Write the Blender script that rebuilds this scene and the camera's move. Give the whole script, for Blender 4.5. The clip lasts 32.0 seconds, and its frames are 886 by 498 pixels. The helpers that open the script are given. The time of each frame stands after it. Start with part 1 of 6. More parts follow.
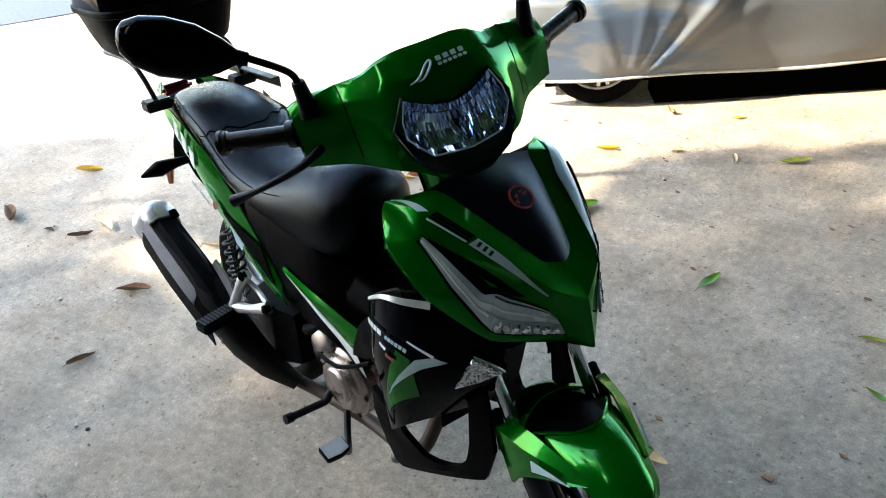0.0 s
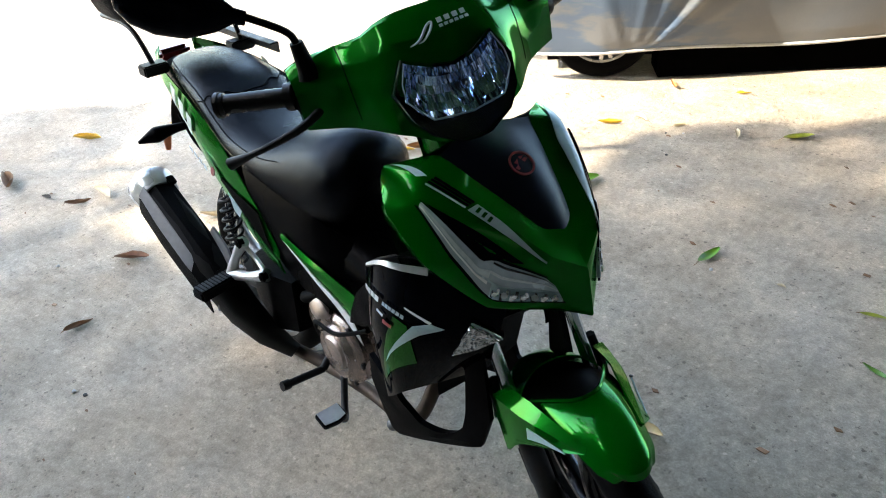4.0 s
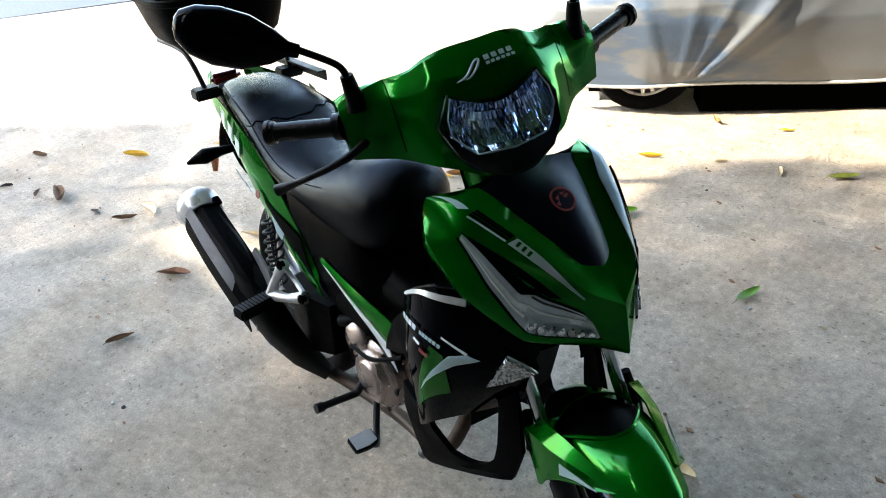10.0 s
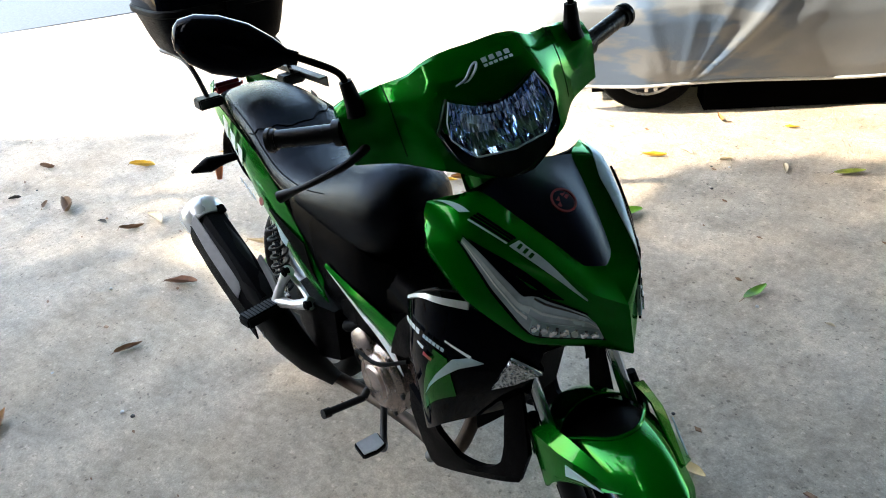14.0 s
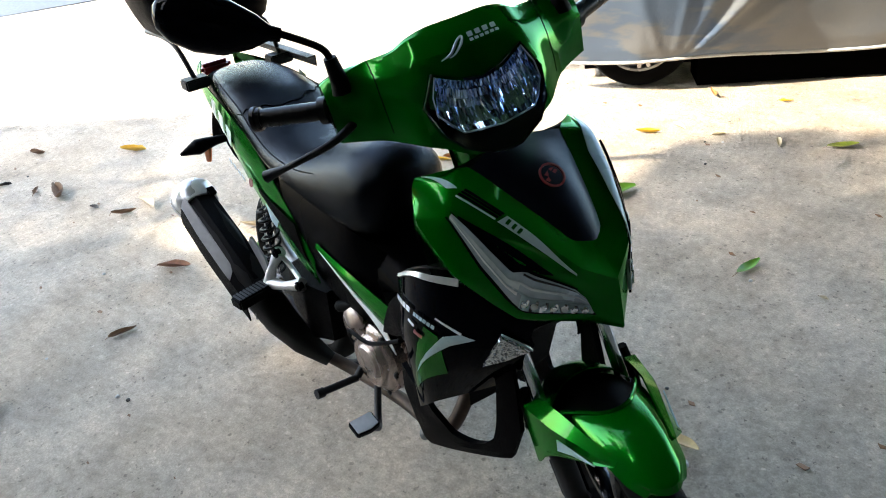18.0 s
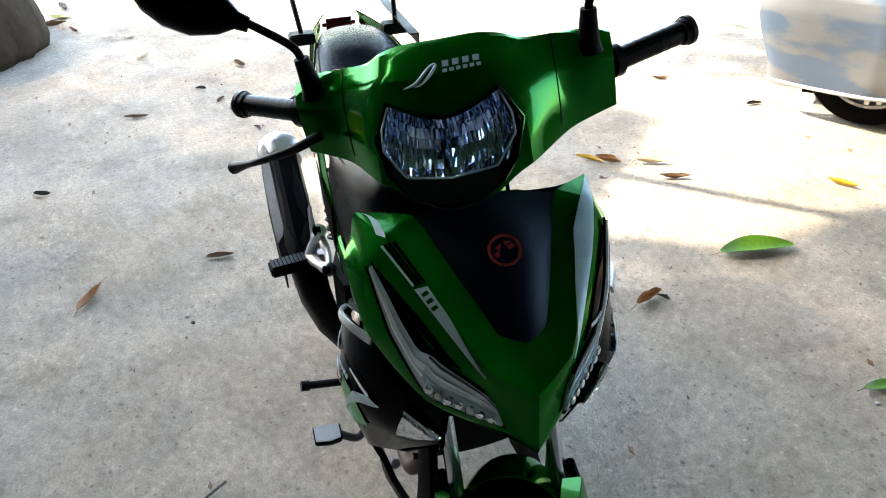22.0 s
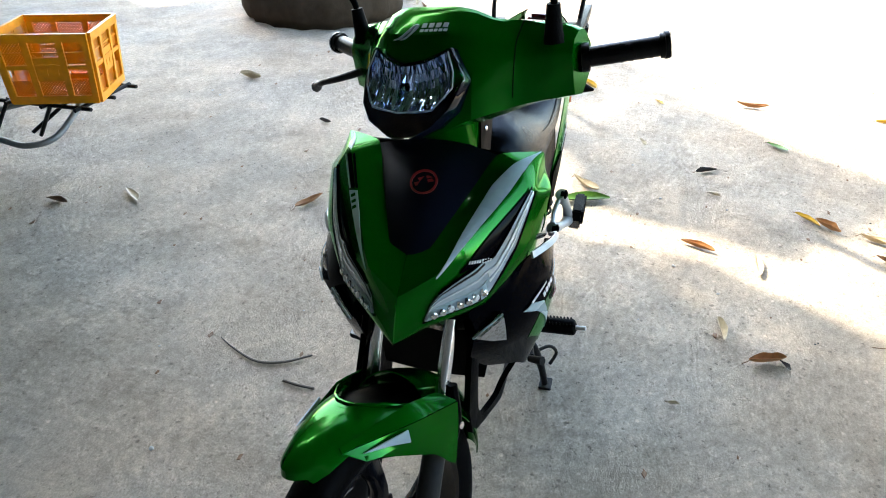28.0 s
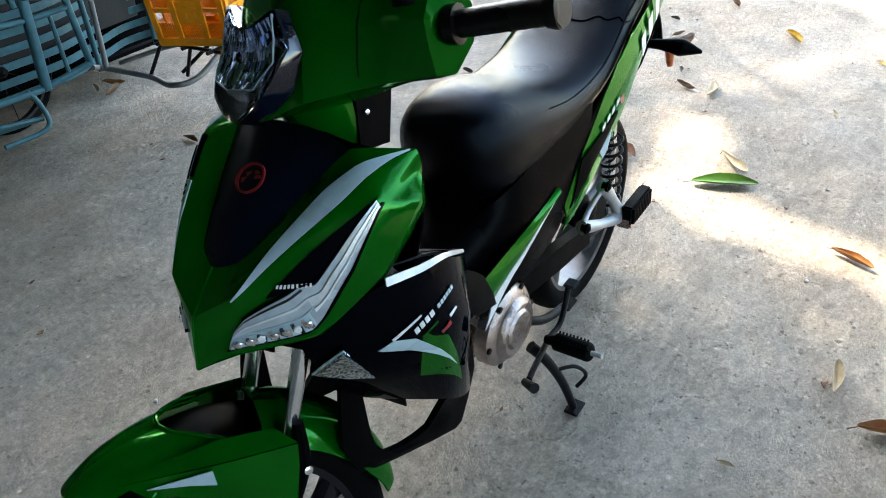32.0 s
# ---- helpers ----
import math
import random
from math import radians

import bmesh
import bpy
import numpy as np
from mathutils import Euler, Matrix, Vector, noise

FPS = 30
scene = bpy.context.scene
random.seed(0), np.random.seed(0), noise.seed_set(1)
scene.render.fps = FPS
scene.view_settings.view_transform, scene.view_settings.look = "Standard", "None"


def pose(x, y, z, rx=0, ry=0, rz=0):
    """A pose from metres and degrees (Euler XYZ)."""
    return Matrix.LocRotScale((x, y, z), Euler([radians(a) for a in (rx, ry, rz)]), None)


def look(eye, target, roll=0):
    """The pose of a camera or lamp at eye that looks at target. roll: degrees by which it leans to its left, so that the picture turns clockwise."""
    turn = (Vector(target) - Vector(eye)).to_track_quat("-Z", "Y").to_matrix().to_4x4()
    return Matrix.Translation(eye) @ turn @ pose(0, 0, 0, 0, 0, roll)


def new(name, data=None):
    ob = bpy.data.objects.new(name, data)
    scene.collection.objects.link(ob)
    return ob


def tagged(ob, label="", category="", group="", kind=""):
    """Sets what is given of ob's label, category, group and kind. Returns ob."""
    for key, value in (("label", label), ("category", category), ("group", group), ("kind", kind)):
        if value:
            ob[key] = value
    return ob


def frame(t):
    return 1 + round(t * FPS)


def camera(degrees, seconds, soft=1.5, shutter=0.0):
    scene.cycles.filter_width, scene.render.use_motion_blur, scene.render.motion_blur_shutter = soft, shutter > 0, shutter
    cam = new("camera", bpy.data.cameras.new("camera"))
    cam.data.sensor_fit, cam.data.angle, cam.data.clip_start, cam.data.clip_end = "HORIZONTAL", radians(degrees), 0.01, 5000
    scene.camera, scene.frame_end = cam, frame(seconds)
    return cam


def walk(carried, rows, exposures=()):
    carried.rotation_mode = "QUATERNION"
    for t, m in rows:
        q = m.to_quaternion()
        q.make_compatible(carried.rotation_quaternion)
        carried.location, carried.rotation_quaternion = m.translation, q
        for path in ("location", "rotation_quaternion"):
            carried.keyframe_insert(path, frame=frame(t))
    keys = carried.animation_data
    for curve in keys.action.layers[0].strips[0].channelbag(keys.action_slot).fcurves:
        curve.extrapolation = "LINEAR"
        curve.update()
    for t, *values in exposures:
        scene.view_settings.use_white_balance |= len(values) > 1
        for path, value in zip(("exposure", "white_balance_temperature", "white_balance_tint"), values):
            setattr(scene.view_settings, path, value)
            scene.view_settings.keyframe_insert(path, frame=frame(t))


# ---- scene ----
cam = camera(62.9, 32.0, 1.0)
PATH = [
    (0, (0.753, -0.744, 1.457), (-0.624, 0.307, 0.458), -6.8),
    (0.5, (0.759, -0.749, 1.437), (-0.559, 0.291, 0.351), -6.7),
    (1, (0.764, -0.752, 1.443), (-0.578, 0.288, 0.387), -6.8),
    (1.5, (0.764, -0.758, 1.444), (-0.604, 0.256, 0.395), -6.6),
    (2, (0.754, -0.746, 1.44), (-0.587, 0.296, 0.383), -6.5),
    (2.5, (0.753, -0.746, 1.441), (-0.598, 0.287, 0.388), -6.7),
    (4.5, (0.751, -0.744, 1.438), (-0.609, 0.272, 0.38), -5.7),
    (5, (0.747, -0.752, 1.444), (-0.651, 0.234, 0.409), -6.1),
    (5.5, (0.751, -0.75, 1.445), (-0.636, 0.259, 0.416), -6.0),
    (6, (0.756, -0.755, 1.447), (-0.657, 0.22, 0.421), -6.5),
    (6.5, (0.75, -0.748, 1.449), (-0.655, 0.246, 0.431), -5.9),
    (7, (0.744, -0.755, 1.454), (-0.677, 0.232, 0.451), -5.5),
    (7.5, (0.749, -0.755, 1.454), (-0.664, 0.241, 0.448), -5.2),
    (8, (0.756, -0.76, 1.455), (-0.676, 0.218, 0.458), -5.1),
    (8.5, (0.753, -0.761, 1.457), (-0.681, 0.217, 0.464), -4.8),
    (9, (0.753, -0.754, 1.457), (-0.667, 0.242, 0.462), -5.4),
    (9.5, (0.756, -0.754, 1.457), (-0.676, 0.224, 0.46), -5.7),
    (10, (0.753, -0.755, 1.457), (-0.682, 0.225, 0.466), -5.5),
    (10.5, (0.76, -0.756, 1.46), (-0.677, 0.232, 0.482), -5.9),
    (11, (0.759, -0.758, 1.46), (-0.688, 0.222, 0.488), -5.4),
    (11.5, (0.764, -0.749, 1.461), (-0.685, 0.233, 0.494), -6.2),
    (12, (0.768, -0.755, 1.465), (-0.689, 0.221, 0.505), -6.4),
    (12.5, (0.763, -0.756, 1.459), (-0.699, 0.201, 0.486), -6.5),
    (13, (0.763, -0.753, 1.459), (-0.706, 0.194, 0.487), -6.7),
    (13.5, (0.761, -0.749, 1.458), (-0.69, 0.22, 0.481), -6.9),
    (15.5, (0.76, -0.748, 1.455), (-0.695, 0.198, 0.461), -7.2),
    (16, (0.768, -0.745, 1.454), (-0.686, 0.202, 0.458), -7.6),
    (16.5, (0.769, -0.742, 1.45), (-0.676, 0.204, 0.441), -7.7),
    (17, (0.762, -0.74, 1.45), (-0.687, 0.199, 0.441), -7.9),
    (17.5, (0.764, -0.741, 1.45), (-0.676, 0.21, 0.439), -8.0),
    (18, (0.766, -0.738, 1.446), (-0.662, 0.216, 0.421), -7.8),
    (18.5, (0.771, -0.745, 1.45), (-0.668, 0.207, 0.438), -7.5),
    (19, (0.783, -0.722, 1.445), (-0.64, 0.233, 0.415), -6.4),
    (19.5, (0.789, -0.686, 1.433), (-0.574, 0.326, 0.375), -0.0),
    (20, (0.664, -0.562, 1.403), (-0.569, 0.45, 0.198), 3.5),
    (20.4, (0.645, -0.495, 1.4), (-0.648, 0.423, 0.182), 0.9),
    (20.5, (0.643, -0.476, 1.399), (-0.686, 0.385, 0.178), 0.1),
    (21, (0.739, -0.362, 1.402), (-0.82, 0.038, 0.216), -3.3),
    (21.5, (0.759, -0.292, 1.395), (-0.821, 0.091, 0.231), -3.7),
    (22, (0.762, -0.277, 1.455), (-0.869, 0.137, 0.375), -3.0),
    (22.2, (0.756, -0.271, 1.447), (-0.904, 0.11, 0.4), -3.7),
    (22.5, (0.779, -0.273, 1.466), (-0.886, 0.095, 0.422), -3.9),
    (23, (0.792, -0.286, 1.42), (-0.818, -0.021, 0.264), -5.0),
    (23.5, (0.938, -0.373, 1.421), (-0.57, 0.14, 0.212), 2.2),
    (24, (1.078, -0.361, 1.448), (-0.532, 0.039, 0.33), 1.7),
    (24.5, (1.151, -0.175, 1.452), (-0.498, 0.025, 0.336), 0.2),
    (25, (1.013, -0.096, 1.421), (-0.635, 0.124, 0.309), 2.1),
    (25.2, (0.908, -0.064, 1.427), (-0.72, 0.164, 0.287), 1.4),
    (25.5, (0.835, -0.026, 1.418), (-0.799, 0.026, 0.267), -1.3),
    (26, (0.801, 0.124, 1.415), (-0.8, -0.325, 0.304), -3.6),
    (26.5, (0.772, 0.231, 1.427), (-0.858, -0.2, 0.351), -3.1),
    (28.5, (1.12, 0.36, 1.442), (-0.536, -0.082, 0.411), 0.9),
    (29, (1.152, 0.484, 1.435), (-0.438, 0.005, 0.321), 0.0),
    (29.5, (0.947, 0.523, 1.417), (-0.617, 0.062, 0.259), 0.7),
    (30, (0.75, 0.547, 1.436), (-0.787, -0.12, 0.344), -1.9),
    (30.4, (0.616, 0.591, 1.413), (-0.83, -0.251, 0.318), -3.0),
    (30.5, (0.587, 0.613, 1.421), (-0.825, -0.295, 0.334), -2.8),
    (31, (0.509, 0.677, 1.412), (-0.874, -0.308, 0.356), -3.8),
    (31.5, (0.527, 0.706, 1.378), (-0.793, -0.265, 0.231), -6.0),
    (32, (0.536, 0.705, 1.371), (-0.783, -0.288, 0.241), -5.7),
]
walk(cam, [(t, look(eye, target, roll)) for t, eye, target, roll in PATH], [(0, 3.44, 6800, 6), (13.5, 3.44, 6800, 6), (19, 3.48, 6850, 6), (20.2, 3.60, 6950, 6), (22, 3.52, 6900, 6), (24, 3.43, 6850, 6), (26.5, 3.46, 6900, 6), (28.8, 3.60, 7000, 6), (30, 3.55, 6950, 6), (32, 3.44, 6900, 6)])

# ---- light ----
SUN_TO = Vector((-0.55, -0.83, 0)).normalized() * math.cos(radians(43)) + Vector((0, 0, math.sin(radians(43))))
world = bpy.data.worlds.new("world")
scene.world = world
world.use_nodes = True
wn = world.node_tree
sky = wn.nodes.new("ShaderNodeTexSky")
sky.sky_type, sky.sun_disc = "NISHITA", False
sky.sun_elevation, sky.sun_rotation = radians(43), math.atan2(SUN_TO.x, SUN_TO.y)
wn.links.new(sky.outputs[0], wn.nodes["Background"].inputs[0])
wn.nodes["Background"].inputs[1].default_value = 0.15
sun = new("sun", bpy.data.lights.new("sun", "SUN"))
sun.data.energy, sun.data.angle, sun.data.color = 1.95, radians(0.5), (1.0, 0.93, 0.82)
sun.matrix_world = look(SUN_TO * 20, (0, 0, 0))


# ---- materials ----
def mat(name, base, rough=0.5, metal=0.0, coat=0.0, var=0.15, scale=30.0, bump=0.0, bscale=200.0, spec=None, coarse=None):
    """A plain surface with two scales of colour variation, roughness wear and fine relief."""
    m = bpy.data.materials.new(name)
    m.use_nodes = True
    nt = m.node_tree
    b = nt.nodes["Principled BSDF"]
    b.inputs["Metallic"].default_value = metal
    b.inputs["Coat Weight"].default_value = coat
    b.inputs["Coat Roughness"].default_value = 0.02
    if spec is not None:
        b.inputs["Specular IOR Level"].default_value = spec
    co = nt.nodes.new("ShaderNodeTexCoord")
    n1 = nt.nodes.new("ShaderNodeTexNoise")
    n1.inputs["Scale"].default_value = scale
    n1.inputs["Detail"].default_value = 6
    n2 = nt.nodes.new("ShaderNodeTexNoise")
    n2.inputs["Scale"].default_value = coarse or scale / 7
    n2.inputs["Detail"].default_value = 3
    add = nt.nodes.new("ShaderNodeMath")
    add.operation = "ADD"
    for n in (n1, n2):
        nt.links.new(co.outputs["Object"], n.inputs["Vector"])
    nt.links.new(n1.outputs[0], add.inputs[0])
    nt.links.new(n2.outputs[0], add.inputs[1])
    ramp = nt.nodes.new("ShaderNodeMapRange")
    ramp.inputs[1].default_value, ramp.inputs[2].default_value = 0.6, 1.4
    ramp.inputs[3].default_value, ramp.inputs[4].default_value = 1 - var, 1 + var
    nt.links.new(add.outputs[0], ramp.inputs[0])
    mul = nt.nodes.new("ShaderNodeVectorMath")
    mul.operation = "SCALE"
    mul.inputs[0].default_value = base
    nt.links.new(ramp.outputs[0], mul.inputs["Scale"])
    nt.links.new(mul.outputs[0], b.inputs["Base Color"])
    rr = nt.nodes.new("ShaderNodeMapRange")
    rr.inputs[1].default_value, rr.inputs[2].default_value = 0.3, 0.7
    rr.inputs[3].default_value, rr.inputs[4].default_value = rough * 0.8, min(1, rough * 1.25)
    nt.links.new(n2.outputs[0], rr.inputs[0])
    nt.links.new(rr.outputs[0], b.inputs["Roughness"])
    if bump:
        n3 = nt.nodes.new("ShaderNodeTexNoise")
        n3.inputs["Scale"].default_value = bscale
        n3.inputs["Detail"].default_value = 4
        nt.links.new(co.outputs["Object"], n3.inputs["Vector"])
        bp = nt.nodes.new("ShaderNodeBump")
        bp.inputs["Strength"].default_value = bump
        bp.inputs["Distance"].default_value = 0.004
        nt.links.new(n3.outputs[0], bp.inputs["Height"])
        nt.links.new(bp.outputs[0], b.inputs["Normal"])
    return m


GREEN = mat("green_paint", (0.0001, 0.088, 0.0030), 0.15, 0.5, 0.24, 0.22, 1600, coarse=7, spec=0.10)
GREEN.node_tree.nodes["Principled BSDF"].inputs["Specular Tint"].default_value = (0.10, 1.0, 0.36, 1)
BLACK_GLOSS = mat("black_gloss", (0.0008, 0.0010, 0.0022), 0.05, 0, 0.03, 0.2, 60, spec=0.022)
BLACK = mat("black_plastic", (0.0012, 0.0012, 0.0015), 0.42, 0, 0, 0.25, 90, 0.2, 900, spec=0.015)
GREY = mat("grey_plastic", (0.020, 0.021, 0.023), 0.5, 0, 0, 0.2, 90, 0.15, 900, spec=0.15)
HEADLAMP_TINT = mat("tinted_headlight_glass", (0.0022, 0.0042, 0.0120), 0.06, 0, 0.7, 0.3, 20, spec=0.3)
NAVY = mat("dark_panel", (0.0018, 0.0026, 0.0078), 0.36, 0, 0, 0.2, 60, 0.10, 1400, spec=0.13)
VINYL = mat("seat_vinyl", (0.0010, 0.0011, 0.0018), 0.22, 0, 0, 0.25, 40, 0.25, 900, spec=0.095)
GRIP = mat("grip_plastic", (0.0022, 0.0022, 0.0028), 0.30, 0, 0, 0.2, 60, 0.1, 500, spec=0.16)
RUBBER = mat("rubber", (0.0022, 0.0023, 0.0027), 0.55, 0, 0, 0.3, 60, 0.3, 300, spec=0.03)
CHROME = mat("chrome", (0.74, 0.78, 0.84), 0.18, 1.0, 0, 0.1, 60)
ALU = mat("cast_aluminium", (0.36, 0.300, 0.275), 0.26, 0.9, 0, 0.3, 80, 0.3, 400)
STEEL = mat("dark_steel", (0.010, 0.010, 0.011), 0.45, 0.2, 0, 0.3, 60, 0.2, 300, spec=0.12)
STRIPE = mat("grey_decal", (0.31, 0.41, 0.455), 0.3, 0.0, 0.08, 0.08, 80, spec=0.25)
SATIN = mat("satin_black", (0.0010, 0.0010, 0.0013), 0.25, 0, 0, 0.25, 40, 0.10, 900, spec=0.018)
BRIGHT = mat("bright_cast", (0.44, 0.45, 0.46), 0.38, 0.5, 0.1, 0.2, 60, 0.15, 300)
SILVER = mat("silver_plastic", (0.56, 0.56, 0.56), 0.3, 0.5, 0.3, 0.1, 60)
WHITE = mat("white_decal", (0.62, 0.64, 0.65), 0.35, 0, 0.4, 0.06, 80)
RED = mat("red_plastic", (0.20, 0.008, 0.012), 0.35, 0, 0.3, 0.15, 60)
ORANGE = mat("amber_plastic", (0.55, 0.13, 0.03), 0.3, 0, 0.3, 0.15, 60)
HEATSHIELD = mat("muffler_black", (0.006, 0.006, 0.006), 0.45, 0.1, 0, 0.25, 60, 0.1, 500, spec=0.12)
RUSTY = mat("rusty_pipe", (0.055, 0.038, 0.028), 0.55, 0.5, 0, 0.4, 50, 0.2, 200)


def lamp_mat(name, tint, facet=90.0, dark=0.25):
    """Clear moulded lens over a faceted bright reflector."""
    m = bpy.data.materials.new(name)
    m.use_nodes = True
    nt = m.node_tree
    b = nt.nodes["Principled BSDF"]
    b.inputs["Metallic"].default_value = 0.95
    b.inputs["Roughness"].default_value = 0.05
    b.inputs["Coat Weight"].default_value = 1.0
    b.inputs["Coat Roughness"].default_value = 0.02
    co = nt.nodes.new("ShaderNodeTexCoord")
    v = nt.nodes.new("ShaderNodeTexVoronoi")
    v.inputs["Scale"].default_value = facet
    v.distance = "MANHATTAN"
    nt.links.new(co.outputs["Object"], v.inputs["Vector"])
    ramp = nt.nodes.new("ShaderNodeMapRange")
    ramp.inputs[1].default_value, ramp.inputs[2].default_value = 0.25, 0.75
    ramp.inputs[3].default_value, ramp.inputs[4].default_value = dark, 1.0
    nt.links.new(v.outputs["Distance"], ramp.inputs[0])
    sc = nt.nodes.new("ShaderNodeVectorMath")
    sc.operation = "SCALE"
    sc.inputs[0].default_value = tint
    nt.links.new(ramp.outputs[0], sc.inputs["Scale"])
    nt.links.new(sc.outputs[0], b.inputs["Base Color"])
    bp = nt.nodes.new("ShaderNodeBump")
    bp.inputs["Strength"].default_value = 0.5
    bp.inputs["Distance"].default_value = 0.01
    nt.links.new(v.outputs["Distance"], bp.inputs["Height"])
    nt.links.new(bp.outputs[0], b.inputs["Normal"])
    return m


REFLECTOR = mat("reflector", (0.42, 0.60, 0.95), 0.07, 1.0, 0.0, 0.5, 40, coarse=30)
LED = mat("led_lens", (0.36, 0.43, 0.48), 0.22, 0.25, 1.0, 0.22, 60, 0.15, 220, coarse=24)
CLEAR = mat("clear_lamp_plastic", (0.62, 0.68, 0.72), 0.18, 0.35, 1.0, 0.2, 90, 0.2, 200)
SIGNAL = lamp_mat("signal_lens", (0.50, 0.54, 0.58), 150, 0.05)
# sky-blue sheen put into these blacks as a specular tint
for _m in (VINYL, NAVY, BLACK_GLOSS):
    _m.node_tree.nodes["Principled BSDF"].inputs["Specular Tint"].default_value = (0.58, 0.78, 1.0, 1)
LENS = bpy.data.materials.new("lens_glass")
LENS.use_nodes = True
_b = LENS.node_tree.nodes["Principled BSDF"]
_b.inputs["Transmission Weight"].default_value = 1.0
_b.inputs["Roughness"].default_value = 0.01
_b.inputs["IOR"].default_value = 1.16
_b.inputs["Base Color"].default_value = (0.92, 0.95, 1.0, 1)


def concrete():
    m = bpy.data.materials.new("concrete")
    m.use_nodes = True
    nt = m.node_tree
    b = nt.nodes["Principled BSDF"]
    b.inputs["Specular IOR Level"].default_value = 0.25
    co = nt.nodes.new("ShaderNodeTexCoord")

    def noise_node(scale, detail, rough=0.55):
        n = nt.nodes.new("ShaderNodeTexNoise")
        n.inputs["Scale"].default_value, n.inputs["Detail"].default_value = scale, detail
        n.inputs["Roughness"].default_value = rough
        nt.links.new(co.outputs["Object"], n.inputs["Vector"])
        return n.outputs[0]

    def remap(v, a, b2, c, d):
        r = nt.nodes.new("ShaderNodeMapRange")
        for i, k in enumerate((a, b2, c, d)):
            r.inputs[i + 1].default_value = k
        nt.links.new(v, r.inputs[0])
        return r.outputs[0]

    def mulv(a, c):
        r = nt.nodes.new("ShaderNodeMath")
        r.operation = "MULTIPLY"
        nt.links.new(a, r.inputs[0])
        nt.links.new(c, r.inputs[1])
        return r.outputs[0]

    def cells(scale, feature="F1"):
        n = nt.nodes.new("ShaderNodeTexVoronoi")
        n.inputs["Scale"].default_value = scale
        n.feature = feature
        nt.links.new(co.outputs["Object"], n.inputs["Vector"])
        return n

    def split(v):
        r = nt.nodes.new("ShaderNodeSeparateColor")
        nt.links.new(v, r.inputs[0])
        return r.outputs

    big = remap(noise_node(0.8, 5, 0.6), 0.3, 0.7, 0.80, 1.18)
    mid = remap(noise_node(4.2, 7, 0.70), 0.3, 0.7, 0.78, 1.22)
    fine = remap(noise_node(34, 7, 0.75), 0.3, 0.7, 0.74, 1.24)
    grit = remap(noise_node(150, 6, 0.8), 0.34, 0.66, 0.80, 1.20)
    stain = remap(noise_node(2.3, 8, 0.74), 0.55, 0.70, 1.0, 0.66)
    # exposed sand and gravel: single grains, paler or darker than the paste
    grain = split(cells(190).outputs["Color"])
    sand = remap(grain[0], 0.0, 1.0, 0.93, 1.07)
    gravel_cell = cells(64)
    gravel = split(gravel_cell.outputs["Color"])
    core = remap(gravel_cell.outputs["Distance"], 0.30, 0.50, 1.0, 0.0)
    shown = mulv(core, remap(gravel[1], 0.86, 0.90, 0.0, 1.0))
    speck = remap(mulv(shown, remap(gravel[0], 0.0, 1.0, -0.45, 0.40)), -1.0, 1.0, 0.0, 2.0)
    one_ = nt.nodes.new("ShaderNodeValue").outputs[0]
    one_.default_value = 1.0
    # small holes where the skin has worn off, in patches
    patch = remap(noise_node(1.3, 5, 0.65), 0.42, 0.62, 0.45, 1.0)
    small = remap(noise_node(52, 5, 0.62), 0.615, 0.66, 0.0, 1.0)
    wide = remap(noise_node(17, 6, 0.72), 0.635, 0.69, 0.0, 1.0)
    open_ = mulv(mulv(remap(small, 0, 1, 1, 0), remap(wide, 0, 1, 1, 0)), one_)
    open_ = mulv(remap(open_, 0, 1, 1, 0), patch)
    pits = remap(open_, 0.0, 1.0, 1.0, 0.40)
    pale = remap(noise_node(9, 7, 0.78), 0.58, 0.72, 1.0, 1.42)
    mp = nt.nodes.new("ShaderNodeMapping")
    mp.inputs["Rotation"].default_value = (0, 0, 0.9)
    mp.inputs["Scale"].default_value = (0.7, 1.5, 1)
    nt.links.new(co.outputs["Object"], mp.inputs[0])
    sn = nt.nodes.new("ShaderNodeTexNoise")
    sn.inputs["Scale"].default_value, sn.inputs["Detail"].default_value, sn.inputs["Roughness"].default_value = 1.6, 7, 0.68
    nt.links.new(mp.outputs[0], sn.inputs["Vector"])
    streak = remap(sn.outputs[0], 0.32, 0.68, 0.86, 1.14)
    v = mulv(big, streak)
    for o in (mid, fine, grit, stain, pits, pale, sand, speck):
        v = mulv(v, o)
    sc = nt.nodes.new("ShaderNodeVectorMath")
    sc.operation = "SCALE"
    mixc = nt.nodes.new("ShaderNodeMix")
    mixc.data_type = "RGBA"
    mixc.inputs[6].default_value = (0.462, 0.363, 0.266, 1)
    mixc.inputs[7].default_value = (0.422, 0.354, 0.279, 1)
    nt.links.new(remap(noise_node(1.4, 4), 0.4, 0.6, 0, 1), mixc.inputs[0])
    nt.links.new(mixc.outputs[2], sc.inputs[0])
    nt.links.new(v, sc.inputs["Scale"])
    nt.links.new(sc.outputs[0], b.inputs["Base Color"])
    b.inputs["Roughness"].default_value = 0.85
    bp = nt.nodes.new("ShaderNodeBump")
    bp.inputs["Strength"].default_value = 1.0
    bp.inputs["Distance"].default_value = 0.012
    h = nt.nodes.new("ShaderNodeMath")
    h.operation = "ADD"
    nt.links.new(noise_node(85, 8, 0.85), h.inputs[0])
    h2 = nt.nodes.new("ShaderNodeMath")
    h2.operation = "SUBTRACT"
    nt.links.new(remap(noise_node(9, 5, 0.6), 0, 1, 0, 1.6), h2.inputs[0])
    nt.links.new(open_, h2.inputs[1])
    nt.links.new(h2.outputs[0], h.inputs[1])
